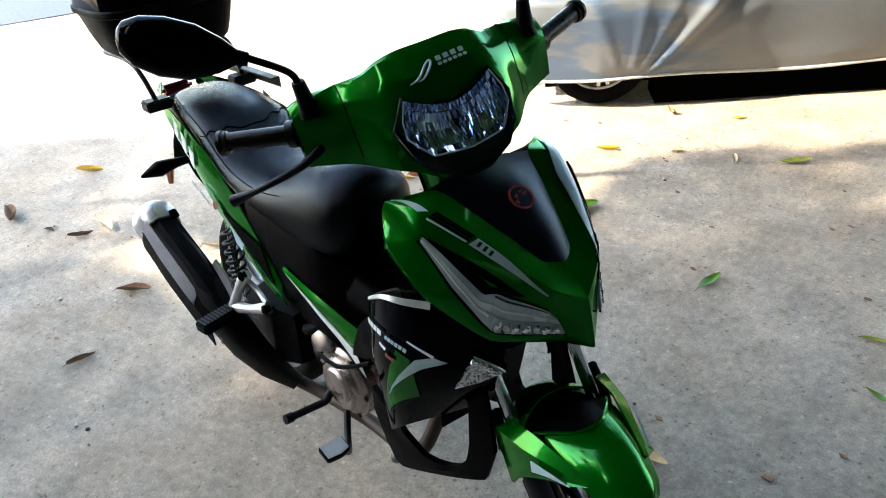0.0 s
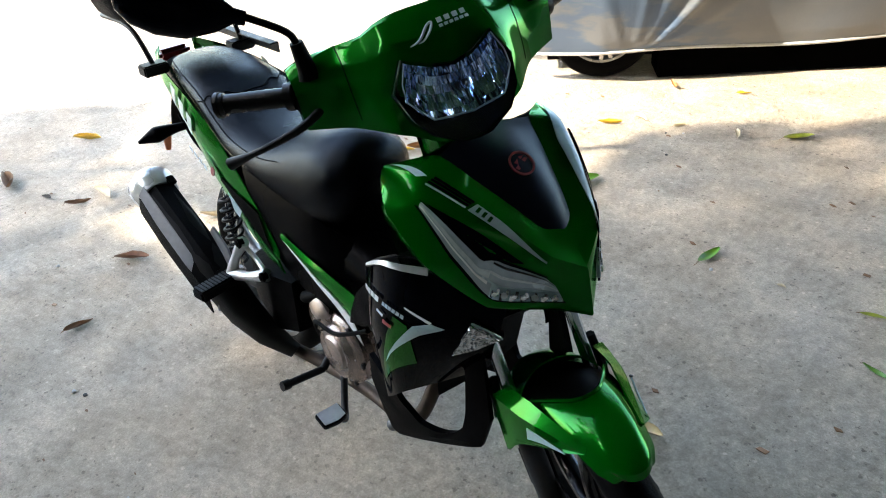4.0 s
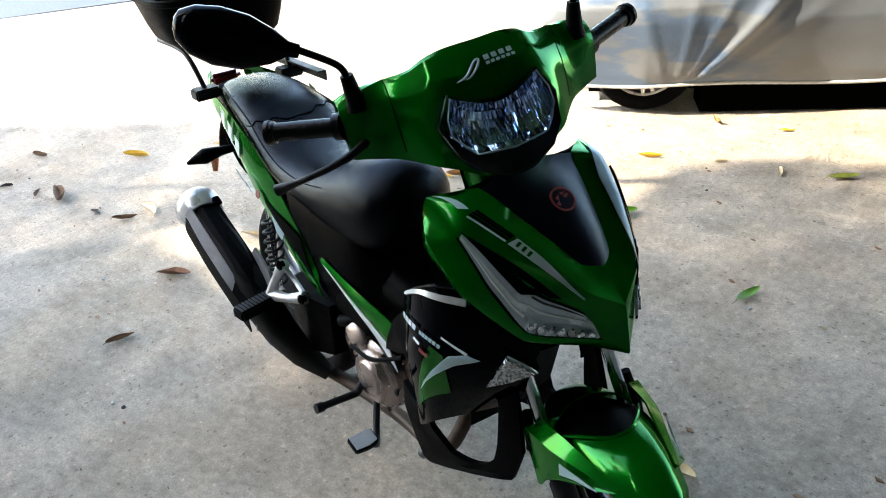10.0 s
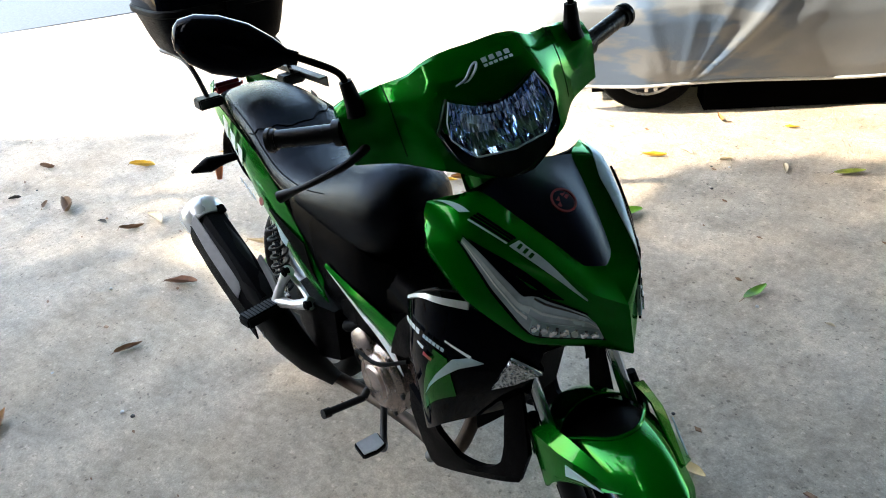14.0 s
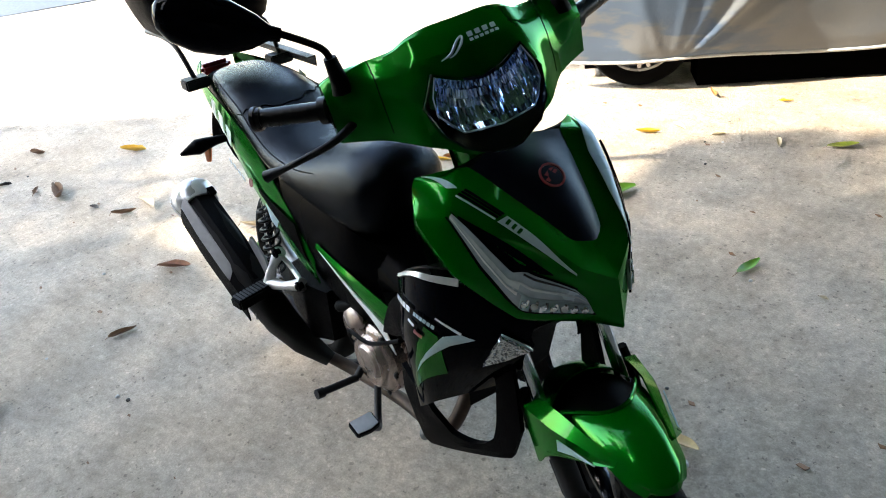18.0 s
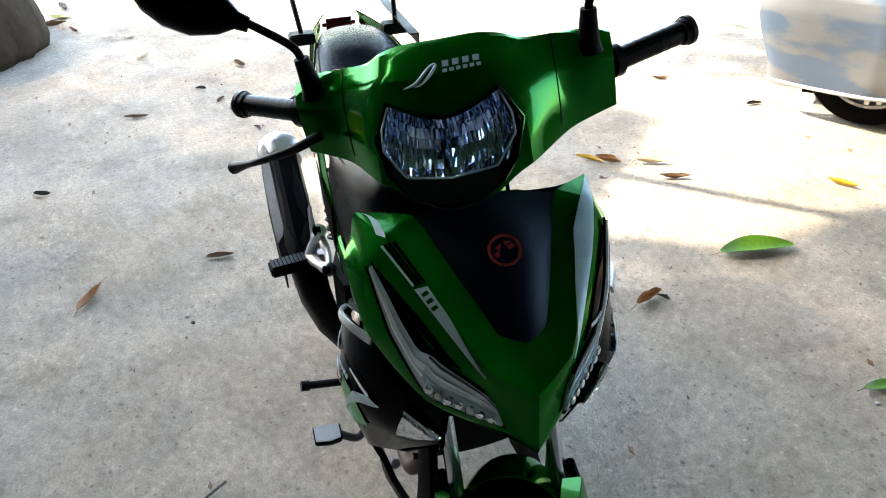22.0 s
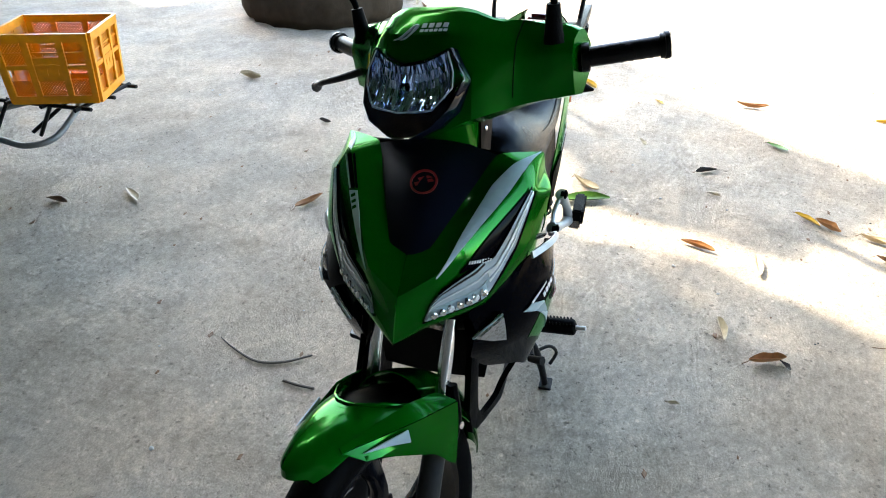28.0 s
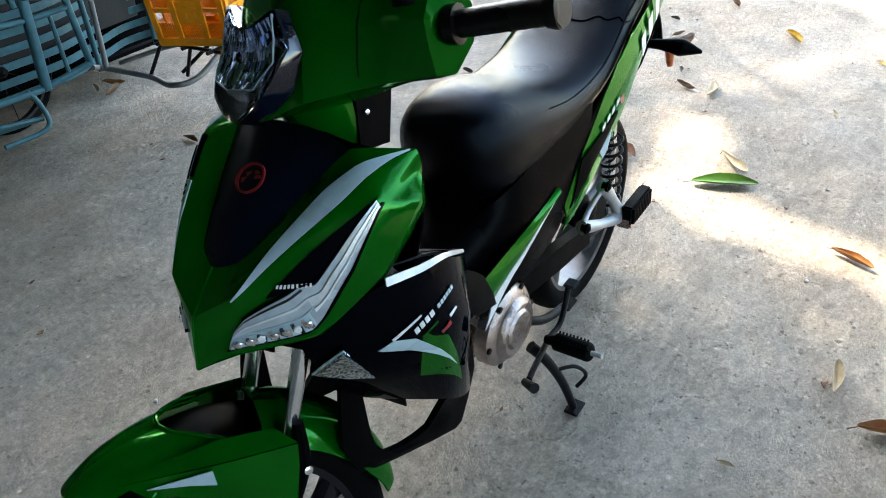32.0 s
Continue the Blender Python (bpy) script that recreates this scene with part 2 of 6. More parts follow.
    nt.links.new(h.outputs[0], bp.inputs["Height"])
    nt.links.new(bp.outputs[0], b.inputs["Normal"])
    return m


CONCRETE = concrete()


# ---- mesh helpers ----
def finish(name, bm, material, parent=None, label="", smooth=True, angle=38):
    if smooth:
        bm.normal_update()
        for f in bm.faces:
            f.smooth = True
        for e in bm.edges:
            if len(e.link_faces) == 2 and e.calc_face_angle(0) > radians(angle):
                e.smooth = False
    me = bpy.data.meshes.new(name)
    bm.to_mesh(me)
    bm.free()
    me.materials.append(material)
    ob = new(name, me)
    if parent is not None:
        ob.parent = parent
    if label:
        tagged(ob, label)
    return ob


def part(name, bm, material, parent, label="", smooth=True, angle=38):
    return finish(name, bm, material, parent, label, smooth, angle)


def thing(name, label, category, group="", at=(0, 0, 0)):
    ob = new(name)
    ob.location = at
    return tagged(ob, label, category, group)


def spline(pts, n):
    """n points, evenly spaced, on a smooth curve through pts."""
    P = [Vector(p) for p in pts]
    if len(P) == 2:
        return [P[0].lerp(P[1], i / (n - 1)) for i in range(n)]
    out = []
    for i in range(len(P) - 1):
        a, b, c, d = P[max(i - 1, 0)], P[i], P[i + 1], P[min(i + 2, len(P) - 1)]
        for k in range(12):
            u = k / 12
            out.append(0.5 * (2 * b + (c - a) * u + (2 * a - 5 * b + 4 * c - d) * u * u + (3 * b - a - 3 * c + d) * u ** 3))
    out.append(P[-1])
    return resample(out, n)


def resample(P, n):
    P = [Vector(p) for p in P]
    acc = [0.0]
    for a, b in zip(P, P[1:]):
        acc.append(acc[-1] + (b - a).length)
    res, j = [], 0
    for i in range(n):
        d = acc[-1] * i / (n - 1)
        while j < len(P) - 2 and acc[j + 1] < d:
            j += 1
        seg = acc[j + 1] - acc[j]
        res.append(P[j].lerp(P[j + 1], 0 if seg < 1e-9 else (d - acc[j]) / seg))
    return res


def sheet(curves, n=14, thick=0.003, across=1, smooth_curves=True):
    """A panel lofted over a row of curves, with thickness. across > 1 rounds it between the curves."""
    rows = [[Vector(p) for p in c] for c in curves] if smooth_curves is None else [spline(c, n) if smooth_curves else resample(c, n) for c in curves]
    if across > 1:
        cols = [spline([r[i] for r in rows], (len(rows) - 1) * across + 1) for i in range(n)]
        rows = [[c[j] for c in cols] for j in range(len(cols[0]))]
    bm = bmesh.new()
    V = [[bm.verts.new(p) for p in r] for r in rows]
    for a, b in zip(V, V[1:]):
        for i in range(n - 1):
            try:
                bm.faces.new((a[i], a[i + 1], b[i + 1], b[i]))
            except ValueError:
                pass
    bmesh.ops.remove_doubles(bm, verts=bm.verts, dist=0.0004)
    if thick:
        bm.normal_update()
        bmesh.ops.solidify(bm, geom=bm.faces[:], thickness=thick)
    bmesh.ops.recalc_face_normals(bm, faces=bm.faces[:])
    return bm


def rings(loops, cap=True, closed=True):
    """A skin over cross-section loops of equal count."""
    bm = bmesh.new()
    V = [[bm.verts.new(p) for p in r] for r in loops]
    n = len(loops[0])
    for a, b in zip(V, V[1:]):
        for i in range(n if closed else n - 1):
            j = (i + 1) % n
            bm.faces.new((a[i], a[j], b[j], b[i]))
    if cap:
        bm.faces.new(V[0][::-1])
        bm.faces.new(V[-1])
    bmesh.ops.recalc_face_normals(bm, faces=bm.faces[:])
    return bm


def tube(pts, r, seg=10, n=None, smooth_path=True):
    """A round bar along a path; r is one radius or one for each given point."""
    P = spline(pts, n or max(8, 6 * len(pts))) if smooth_path and len(pts) > 2 else [Vector(p) for p in pts]
    m = len(P)
    if isinstance(r, (int, float)):
        R = [r] * m
    else:
        R = [float(np.interp(i / (m - 1), np.linspace(0, 1, len(r)), r)) for i in range(m)]
    loops, up = [], None
    for i, p in enumerate(P):
        d = (P[min(i + 1, m - 1)] - P[max(i - 1, 0)]).normalized()
        if up is None:
            up = d.orthogonal().normalized()
        up = (up - d * up.dot(d)).normalized()
        side = d.cross(up)
        loops.append([p + R[i] * (math.cos(a) * up + math.sin(a) * side) for a in [2 * math.pi * k / seg for k in range(seg)]])
    return rings(loops)


def lathe(profile, centre, axis, seg=28):
    """A turned body: profile of (distance along axis, radius)."""
    d = Vector(axis).normalized()
    up = d.orthogonal().normalized()
    side = d.cross(up)
    c = Vector(centre)
    return rings([[c + d * h + max(r, 0.0004) * (math.cos(a) * up + math.sin(a) * side) for a in [2 * math.pi * k / seg for k in range(seg)]] for h, r in profile])


def plate(poly, thick, bevel=0.0):
    """A flat outline in space, given its thickness along its normal, with eased edges."""
    bm = bmesh.new()
    f = bm.faces.new([bm.verts.new(p) for p in poly])
    bm.normal_update()
    n = f.normal.copy()
    r = bmesh.ops.extrude_face_region(bm, geom=[f])
    bmesh.ops.translate(bm, verts=[v for v in r["geom"] if isinstance(v, bmesh.types.BMVert)], vec=n * thick)
    bmesh.ops.recalc_face_normals(bm, faces=bm.faces[:])
    if bevel:
        bmesh.ops.bevel(bm, geom=bm.edges[:], offset=bevel, segments=2, affect="EDGES", clamp_overlap=True)
    return bm


def block(size, centre=(0, 0, 0), bevel=0.003, turn=None):
    bm = bmesh.new()
    bmesh.ops.create_cube(bm, size=1, matrix=Matrix.Diagonal((*size, 1)))
    if bevel:
        bmesh.ops.bevel(bm, geom=bm.edges[:], offset=bevel, segments=2, affect="EDGES", clamp_overlap=True)
    bmesh.ops.transform(bm, matrix=Matrix.Translation(centre) @ (turn or Matrix()), verts=bm.verts[:])
    return bm


def join(*bms):
    out = bms[0]
    for b in bms[1:]:
        me = bpy.data.meshes.new("tmp")
        b.to_mesh(me)
        b.free()
        out.from_mesh(me)
        bpy.data.meshes.remove(me)
    return out


def moved(bm, m):
    bmesh.ops.transform(bm, matrix=m, verts=bm.verts[:])
    return bm


def flip(p, s):
    return (p[0], p[1] * s, p[2])


def basis(origin, right, up):
    """A pose whose x runs along right and y near up."""
    x = Vector(right).normalized()
    z = x.cross(Vector(up)).normalized()
    y = z.cross(x)
    return Matrix(((x.x, y.x, z.x, origin[0]), (x.y, y.y, z.y, origin[1]), (x.z, y.z, z.z, origin[2]), (0, 0, 0, 1)))

# ---- ground ----
def ground():
    bm = bmesh.new()
    xs = sorted({-400, -120, -40, *[-16 + 0.4 * i for i in range(50)], 12, 40, 120, 400})
    V = {}
    for i, x in enumerate(xs):
        for j, y in enumerate(xs):
            d = math.hypot(x, y)
            z = 0.012 * (noise.noise((x * 0.5, y * 0.5, 3)) if d < 16 else 0) * min(1, max(0, (d - 2.2) / 3))
            V[i, j] = bm.verts.new((x, y, z))
    for i in range(len(xs) - 1):
        for j in range(len(xs) - 1):
            bm.faces.new((V[i, j], V[i + 1, j], V[i + 1, j + 1], V[i, j + 1]))
    ob = finish("ground", bm, CONCRETE)
    tagged(ob, "worn grey concrete yard with stains and grit", "ground", kind="structure")


ground()

# ---- motorcycle ----
bike = thing("motorcycle", "green and black underbone motorcycle with top box, parked on concrete", "motorcycle")
PIVOT, RAKE, STEERED = Vector((-0.22, 0, 1.07)), radians(24), radians(-21)
STEER = Matrix.Translation(PIVOT) @ Matrix.Rotation(STEERED, 4, Vector((-math.sin(RAKE), 0, math.cos(RAKE)))) @ Matrix.Translation(-PIVOT)
AXLE = Vector((0.222, 0, 0.30))
REAR = Vector((-1.06, 0, 0.285))


def hoop(profile, centre, seg=56):
    """A ring round the y axis from a closed profile of (y, radius)."""
    loops = []
    for k in range(seg):
        a = 2 * math.pi * k / seg
        loops.append([Vector(centre) + Vector((math.cos(a) * r, y, math.sin(a) * r)) for y, r in profile])
    loops.append(loops[0])
    bm = rings(loops[:-1], cap=False)
    n = len(profile)
    bm.verts.ensure_lookup_table()
    last, first = [bm.verts[(seg - 1) * n + i] for i in range(n)], [bm.verts[i] for i in range(n)]
    for i in range(n):
        j = (i + 1) % n
        bm.faces.new((last[i], last[j], first[j], first[i]))
    bmesh.ops.recalc_face_normals(bm, faces=bm.faces[:])
    return bm


def tyre_profile(R, w):
    r = R - 0.058
    return [(-w * 0.38, r), (-w * 0.5, r + 0.02), (-w * 0.49, R - 0.022), (-w * 0.36, R - 0.007), (-w * 0.15, R - 0.001), (0, R),
            (w * 0.15, R - 0.001), (w * 0.36, R - 0.007), (w * 0.49, R - 0.022), (w * 0.5, r + 0.02), (w * 0.38, r)]


def wheel(name, centre, R, w, m, parent, disc_side=-1, metal=None):
    metal = metal or BLACK_GLOSS
    hub = new(name)
    hub.parent = bike
    r = R - 0.055
    part("tyre", moved(hoop(tyre_profile(R, w), centre), m), RUBBER, hub, "worn black road tyre")
    part("rim", moved(hoop([(-w * 0.4, r + 0.006), (-w * 0.36, r + 0.008), (-w * 0.3, r - 0.012), (w * 0.3, r - 0.012), (w * 0.36, r + 0.008), (w * 0.4, r + 0.006), (w * 0.34, r - 0.016), (-w * 0.34, r - 0.016)], centre), m), metal, hub)
    part("hub", moved(lathe([(-0.055, 0.02), (-0.05, 0.034), (-0.03, 0.036), (-0.02, 0.05), (0.02, 0.05), (0.03, 0.036), (0.05, 0.034), (0.055, 0.02)], centre, (0, 1, 0)), m), BLACK, hub)
    for k in range(5):
        a = radians(20 + 72 * k)
        ca, sa = math.cos(a), math.sin(a)
        loops = []
        for u in range(7):
            t = u / 6
            rr = 0.035 + (r - 0.05) * t
            sw = 0.028 * math.sin(t * math.pi)
            hw = 0.022 - 0.008 * math.sin(t * math.pi) + 0.01 * t * t
            cx = Vector(centre) + Vector((ca * rr - sa * sw, 0, sa * rr + ca * sw))
            tang = Vector((-sa, 0, ca))
            th = 0.02 - 0.006 * t
            loops.append([cx + tang * hw * 0.5 + Vector((0, th, 0)), cx + tang * hw + Vector((0, th * 0.3, 0)), cx + tang * hw + Vector((0, -th * 0.3, 0)), cx + tang * hw * 0.5 + Vector((0, -th, 0)),
                          cx - tang * hw * 0.5 + Vector((0, -th, 0)), cx - tang * hw + Vector((0, -th * 0.3, 0)), cx - tang * hw + Vector((0, th * 0.3, 0)), cx - tang * hw * 0.5 + Vector((0, th, 0))])
        part("spoke", moved(rings(loops), m), metal, hub)
    if disc_side:
        y = disc_side * 0.058
        bm = bmesh.new()
        n = 80
        ro = [0.108 + 0.006 * (1 if (k // 2) % 4 < 2 else -1) for k in range(n)]
        rows = []
        for yy in (y - 0.002, y + 0.002):
            for inner in (1, 0):
                rows.append([bm.verts.new(Vector(centre) + Vector((math.cos(2 * math.pi * k / n) * (0.072 if inner else ro[k]), yy, math.sin(2 * math.pi * k / n) * (0.072 if inner else ro[k])))) for k in range(n)])
        for a, b in ((0, 1), (1, 3), (3, 2), (2, 0)):
            for k in range(n):
                bm.faces.new((rows[a][k], rows[a][(k + 1) % n], rows[b][(k + 1) % n], rows[b][k]))
        bmesh.ops.recalc_face_normals(bm, faces=bm.faces[:])
        part("brake_disc", moved(bm, m), STEEL, hub)
    return hub


_test = moved(hoop(tyre_profile(0.285, 0.078), AXLE), STEER)
_dz = -min(v.co.z for v in _test.verts)
_test.free()
FRONT = wheel("front_wheel", AXLE, 0.285, 0.078, Matrix.Translation((0, 0, _dz)) @ STEER, bike, metal=mat("black_rim_paint", (0.0020, 0.0028, 0.0055), 0.20, 0, 0.2, 0.2, 60, spec=0.3))
wheel("rear_wheel", REAR, 0.285, 0.092, Matrix(), bike, 0, mat("wheel_silver", (0.11, 0.112, 0.115), 0.38, 0.7, 0, 0.25, 60, 0.1, 300))


TURNED = set()


def steered(name, bm, material, parent=bike, label="", angle=38):
    ob = part(name, moved(bm, STEER), material, parent, label, angle=angle)
    TURNED.add(ob.name)
    return ob


for _o in FRONT.children:
    TURNED.add(_o.name)

# front fork
steered("axle", join(lathe([(-0.112, 0.005), (-0.106, 0.008), (0.106, 0.008), (0.112, 0.005)], AXLE, (0, 1, 0)), lathe([(0.050, 0.022), (0.056, 0.024), (0.062, 0.022), (0.062, 0.008)], AXLE, (0, 1, 0), 20), lathe([(0.103, 0.011), (0.112, 0.010)], AXLE, (0, 1, 0), 6), lathe([(-0.112, 0.010), (-0.103, 0.011)], AXLE, (0, 1, 0), 6)), GREY)
for s in (1, -1):
    y = 0.079 * s
    steered("fork_tube", tube([(-0.075, y, 0.85), (0.105, y, 0.48)], 0.0125, 16), CHROME, label="chrome fork tube")
    steered("fork_slider", tube([(0.085, y, 0.515), (0.098, y, 0.490), (0.205, y, 0.285), (0.214, y, 0.262)], [0.017, 0.021, 0.022, 0.014], 14, smooth_path=False), GREY, label="dark grey fork leg")
steered("fork_yoke", block((0.05, 0.22, 0.03), (-0.03, 0, 0.74), 0.006, Matrix.Rotation(-RAKE, 4, "Y")), BLACK)
steered("caliper", block((0.05, 0.045, 0.09), (0.13, -0.075, 0.40), 0.01, Matrix.Rotation(-0.5, 4, "Y")), BLACK)
steered("brake_hose", tube([(0.12, -0.085, 0.44), (0.09, -0.11, 0.52), (0.0, -0.10, 0.64), (-0.06, -0.06, 0.80)], 0.005, 8), RUBBER)
steered("horn_ring", lathe([(-0.01, 0.01), (-0.008, 0.028), (0.004, 0.03), (0.008, 0.012)], (0.0, 0.03, 0.66), (1, 0, -0.4)), ALU)


def arc_band(angles, radii, half, drop, n=11, cut=0.0):
    """A mudguard strip round the front axle: angle, radius, half width and edge drop along it."""
    rows = []
    m = len(angles)
    for i in range(24):
        t = i / 23
        f = [float(np.interp(t * (m - 1), range(m), q)) for q in (angles, radii, half, drop)]
        row = []
        for k in range(n):
            u = -1 + 2 * k / (n - 1)
            rr = f[1] - f[3] * abs(u) ** 2.4
            a = radians(f[0] - cut * t * (1 - min(1, abs(u) / 0.8) ** 2.2))
            row.append(AXLE + Vector((math.cos(a) * rr, u * f[2], math.sin(a) * rr)))
        rows.append(row)
    return sheet(rows, n, 0.003, 1, False)


fender = new("front_fender")
fender.parent = bike
steered("beak", arc_band([64.5, 65.5, 70, 80, 92, 104], [0.312, 0.322, 0.332, 0.334, 0.330, 0.324], [0.020, 0.036, 0.050, 0.061, 0.072, 0.082], [0.012, 0.020, 0.032, 0.040, 0.046, 0.052], 25, 14.0), GREEN, fender)
steered("inner_guard", arc_band([80, 100, 120, 160], [0.300, 0.296, 0.292, 0.296], [0.058, 0.068, 0.07, 0.06], [0.012, 0.015, 0.02, 0.02]), BLACK, fender)
steered("rear_flap", arc_band([114, 128, 146, 164, 182], [0.322, 0.322, 0.322, 0.318, 0.314], [0.082, 0.082, 0.078, 0.066, 0.040], [0.050, 0.056, 0.060, 0.052, 0.03], 15), GREEN, fender)
steered("cut_edge", tube([AXLE + Vector((math.cos(radians(a)) * r, y, math.sin(radians(a)) * r)) for a, r, y in ((103, 0.300, 0.070), (97, 0.312, 0.052), (91.5, 0.322, 0.026), (90, 0.325, 0.0), (91.5, 0.322, -0.026), (97, 0.312, -0.052), (103, 0.300, -0.070))], 0.0035, 8), GREEN, fender, "rolled front edge of the fender opening")
for s in (1, -1):
    ledge = [(0.294, 0.046 * s, 0.604), (0.160, 0.076 * s, 0.600), (0.090, 0.084 * s, 0.575)]
    top = [(0.296, 0.052 * s, 0.597), (0.166, 0.097 * s, 0.576), (0.072, 0.112 * s, 0.553)]
    mid_ = [(0.262, 0.073 * s, 0.577), (0.160, 0.106 * s, 0.532), (0.082, 0.116 * s, 0.520)]
    low = [(0.150, 0.108 * s, 0.508), (0.126, 0.118 * s, 0.462), (0.110, 0.119 * s, 0.448)]
    steered("fork_wing", join(sheet([ledge, top], 9, 0.003, 1, False), sheet([top, mid_, low], 9, 0.003, 1, False)), GREEN, fender, "angular green fork wing", angle=20)
    steered("wing_strut", tube([(0.058, 0.098 * s, 0.575), (0.072, 0.104 * s, 0.510), (0.100, 0.100 * s, 0.455)], [0.009, 0.012, 0.010], 8), BLACK, fender)
    steered("wing_bolt", lathe([(0, 0.007), (0.005, 0.007), (0.006, 0.0035)], (0.072, 0.112 * s, 0.500), (0, s, 0.1), 10), CHROME, fender)
    steered("fender_stripe", plate([(0.272, 0.0745 * s, 0.586), (0.190, 0.1000 * s, 0.578), (0.192, 0.1030 * s, 0.555), (0.222, 0.0905 * s, 0.568)][::s], 0.002), STRIPE, fender)

# handlebar cover and headlight
SECTIONS = {
    0.0: [(-0.03, 0.985), (-0.055, 1.04), (-0.095, 1.095), (-0.118, 1.140), (-0.160, 1.173), (-0.172, 1.169), (-0.225, 1.125), (-0.27, 1.03), (-0.15, 0.975)],
    0.05: [(-0.038, 0.990), (-0.060, 1.042), (-0.098, 1.100), (-0.121, 1.141), (-0.164, 1.172), (-0.176, 1.168), (-0.228, 1.124), (-0.268, 1.03), (-0.15, 0.977)],
    0.085: [(-0.062, 1.003), (-0.080, 1.047), (-0.110, 1.104), (-0.129, 1.136), (-0.170, 1.164), (-0.183, 1.158), (-0.232, 1.118), (-0.264, 1.032), (-0.155, 0.983)],
    0.11: [(-0.085, 1.01), (-0.095, 1.05), (-0.118, 1.10), (-0.137, 1.124), (-0.178, 1.149), (-0.190, 1.143), (-0.236, 1.109), (-0.26, 1.035), (-0.16, 0.99)],
    0.16: [(-0.135, 1.015), (-0.138, 1.055), (-0.148, 1.092), (-0.160, 1.114), (-0.188, 1.138), (-0.202, 1.134), (-0.242, 1.102), (-0.25, 1.04), (-0.19, 1.002)],
    0.205: [(-0.168, 1.018), (-0.165, 1.055), (-0.166, 1.090), (-0.178, 1.114), (-0.203, 1.130), (-0.222, 1.126), (-0.250, 1.092), (-0.248, 1.04), (-0.205, 1.008)],
    0.232: [(-0.183, 1.02), (-0.180, 1.055), (-0.180, 1.088), (-0.191, 1.108), (-0.212, 1.119), (-0.230, 1.115), (-0.252, 1.088), (-0.246, 1.045), (-0.212, 1.014)],
}
for _y, _sec in SECTIONS.items():
    _q = min(1.0, max(0.0, (_y - 0.085) / 0.075))
    _back = -0.024 * _q * _q * (3 - 2 * _q)
    SECTIONS[_y] = [(x + _back - (0.013 if n < 2 and _y < 0.1 else 0), z) for n, (x, z) in enumerate(_sec)]
keys = sorted(SECTIONS)
ys = [-k for k in keys[:0:-1]] + keys
loops = []
for y in ys:
    sec = [Vector((x, y, z)) for x, z in SECTIONS[abs(y)]]
    soft, hard = spline(sec + [sec[0]], 55)[:-1], resample(sec + [sec[0]], 55)[:-1]
    loops.append([a.lerp(b, 0.93) for a, b in zip(soft, hard)])
fine = [spline([l[i] for l in loops], 41) for i in range(54)]
bars = new("handlebar")
bars.parent = bike
steered("handlebar_cover", rings([[fine[i][j] for i in range(54)] for j in range(41)]), GREEN, bars, "glossy green handlebar cover", angle=17)
HL = [(-0.076, 0.0, 1.099), (-0.086, 0.034, 1.103), (-0.100, 0.074, 1.119), (-0.092, 0.099, 1.074), (-0.058, 0.086, 1.036), (-0.038, 0.062, 1.012), (-0.030, 0.022, 0.991), (-0.029, 0.0, 0.989)]


def half_outline(pts):
    return [Vector(p) for p in pts] + [Vector(flip(p, -1)) for p in pts[-2:0:-1]]


out = half_outline(HL)
c0 = sum(out, Vector()) / len(out)
fwd = Vector((0.8, 0, 0.35)).normalized()


def dome(outline, height, layers=5, back=0.0, inset=1.0):
    """A lens skin that bulges from its outline."""
    c = sum(outline, Vector()) / len(outline)
    loops = [[p - fwd * 0.012 for p in outline]]
    for i in range(layers):
        t = i / layers
        loops.append([c + (p - c) * inset * (1 - t) + fwd * (height * (1 - (1 - t) ** 2) + back) for p in outline])
    return rings(loops)


steered("headlight_bezel", rings([[c0 + (p - c0) * k + fwd * d for p in out] for k, d in ((1.035, -0.030), (1.035, 0.000), (1.022, 0.005), (1.0, 0.005), (0.985, -0.002), (0.985, -0.020))], cap=False), HEADLAMP_TINT, bars, "gloss black headlight surround")
low_half = [c0 + (p - c0) * 0.97 for p in out]
steered("headlight_bowl", dome([p - fwd * 0.012 for p in low_half], 0.002, 3), HEADLAMP_TINT, bars, "dark tinted lower headlight panel")
# the mirror-bright reflector is pressed in small flat facets, more upright ones towards the middle
RIM_TOP = [Vector(p) for p in ((-0.104, 0.073, 1.112), (-0.090, 0.034, 1.096), (-0.082, 0.0, 1.091))]
RIM_LOW = [Vector(p) for p in ((-0.082, 0.088, 1.060), (-0.056, 0.060, 1.030), (-0.046, 0.0, 1.026))]
_fr = random.Random(31)
for s in (1, -1):
    tops, lows = spline(RIM_TOP, 25), spline(RIM_LOW, 25)
    bm = bmesh.new()
    for i in range(24):
        for j in range(6):
            quad = []
            for a, b in ((0, 0), (1, 0), (1, 1), (0, 1)):
                u, v = i + a, (j + b) / 6
                q = tops[u].lerp(lows[u], v)
                deep = 0.016 * (1 - (2 * v - 1) ** 2) * (1 - (2 * u / 24 - 1) ** 4)
                quad.append(Vector(flip(q - fwd * (deep - 0.012) + fwd * _fr.uniform(-0.0018, 0.0018), s)))
            vs = [bm.verts.new(q) for q in quad]
            bm.faces.new(vs[:3])
            bm.faces.new((vs[0], vs[2], vs[3]))
    steered("headlight_reflector", bm, REFLECTOR, bars, "faceted bright headlight reflector", angle=1)
    edge = [Vector(flip(q + fwd * 0.0135, s)) for q in RIM_TOP[:1] + [Vector((-0.092, 0.086, 1.085))] + RIM_LOW]
    steered("reflector_rim", tube(edge, 0.0013, 6, smooth_path=False), STRIPE, bars)
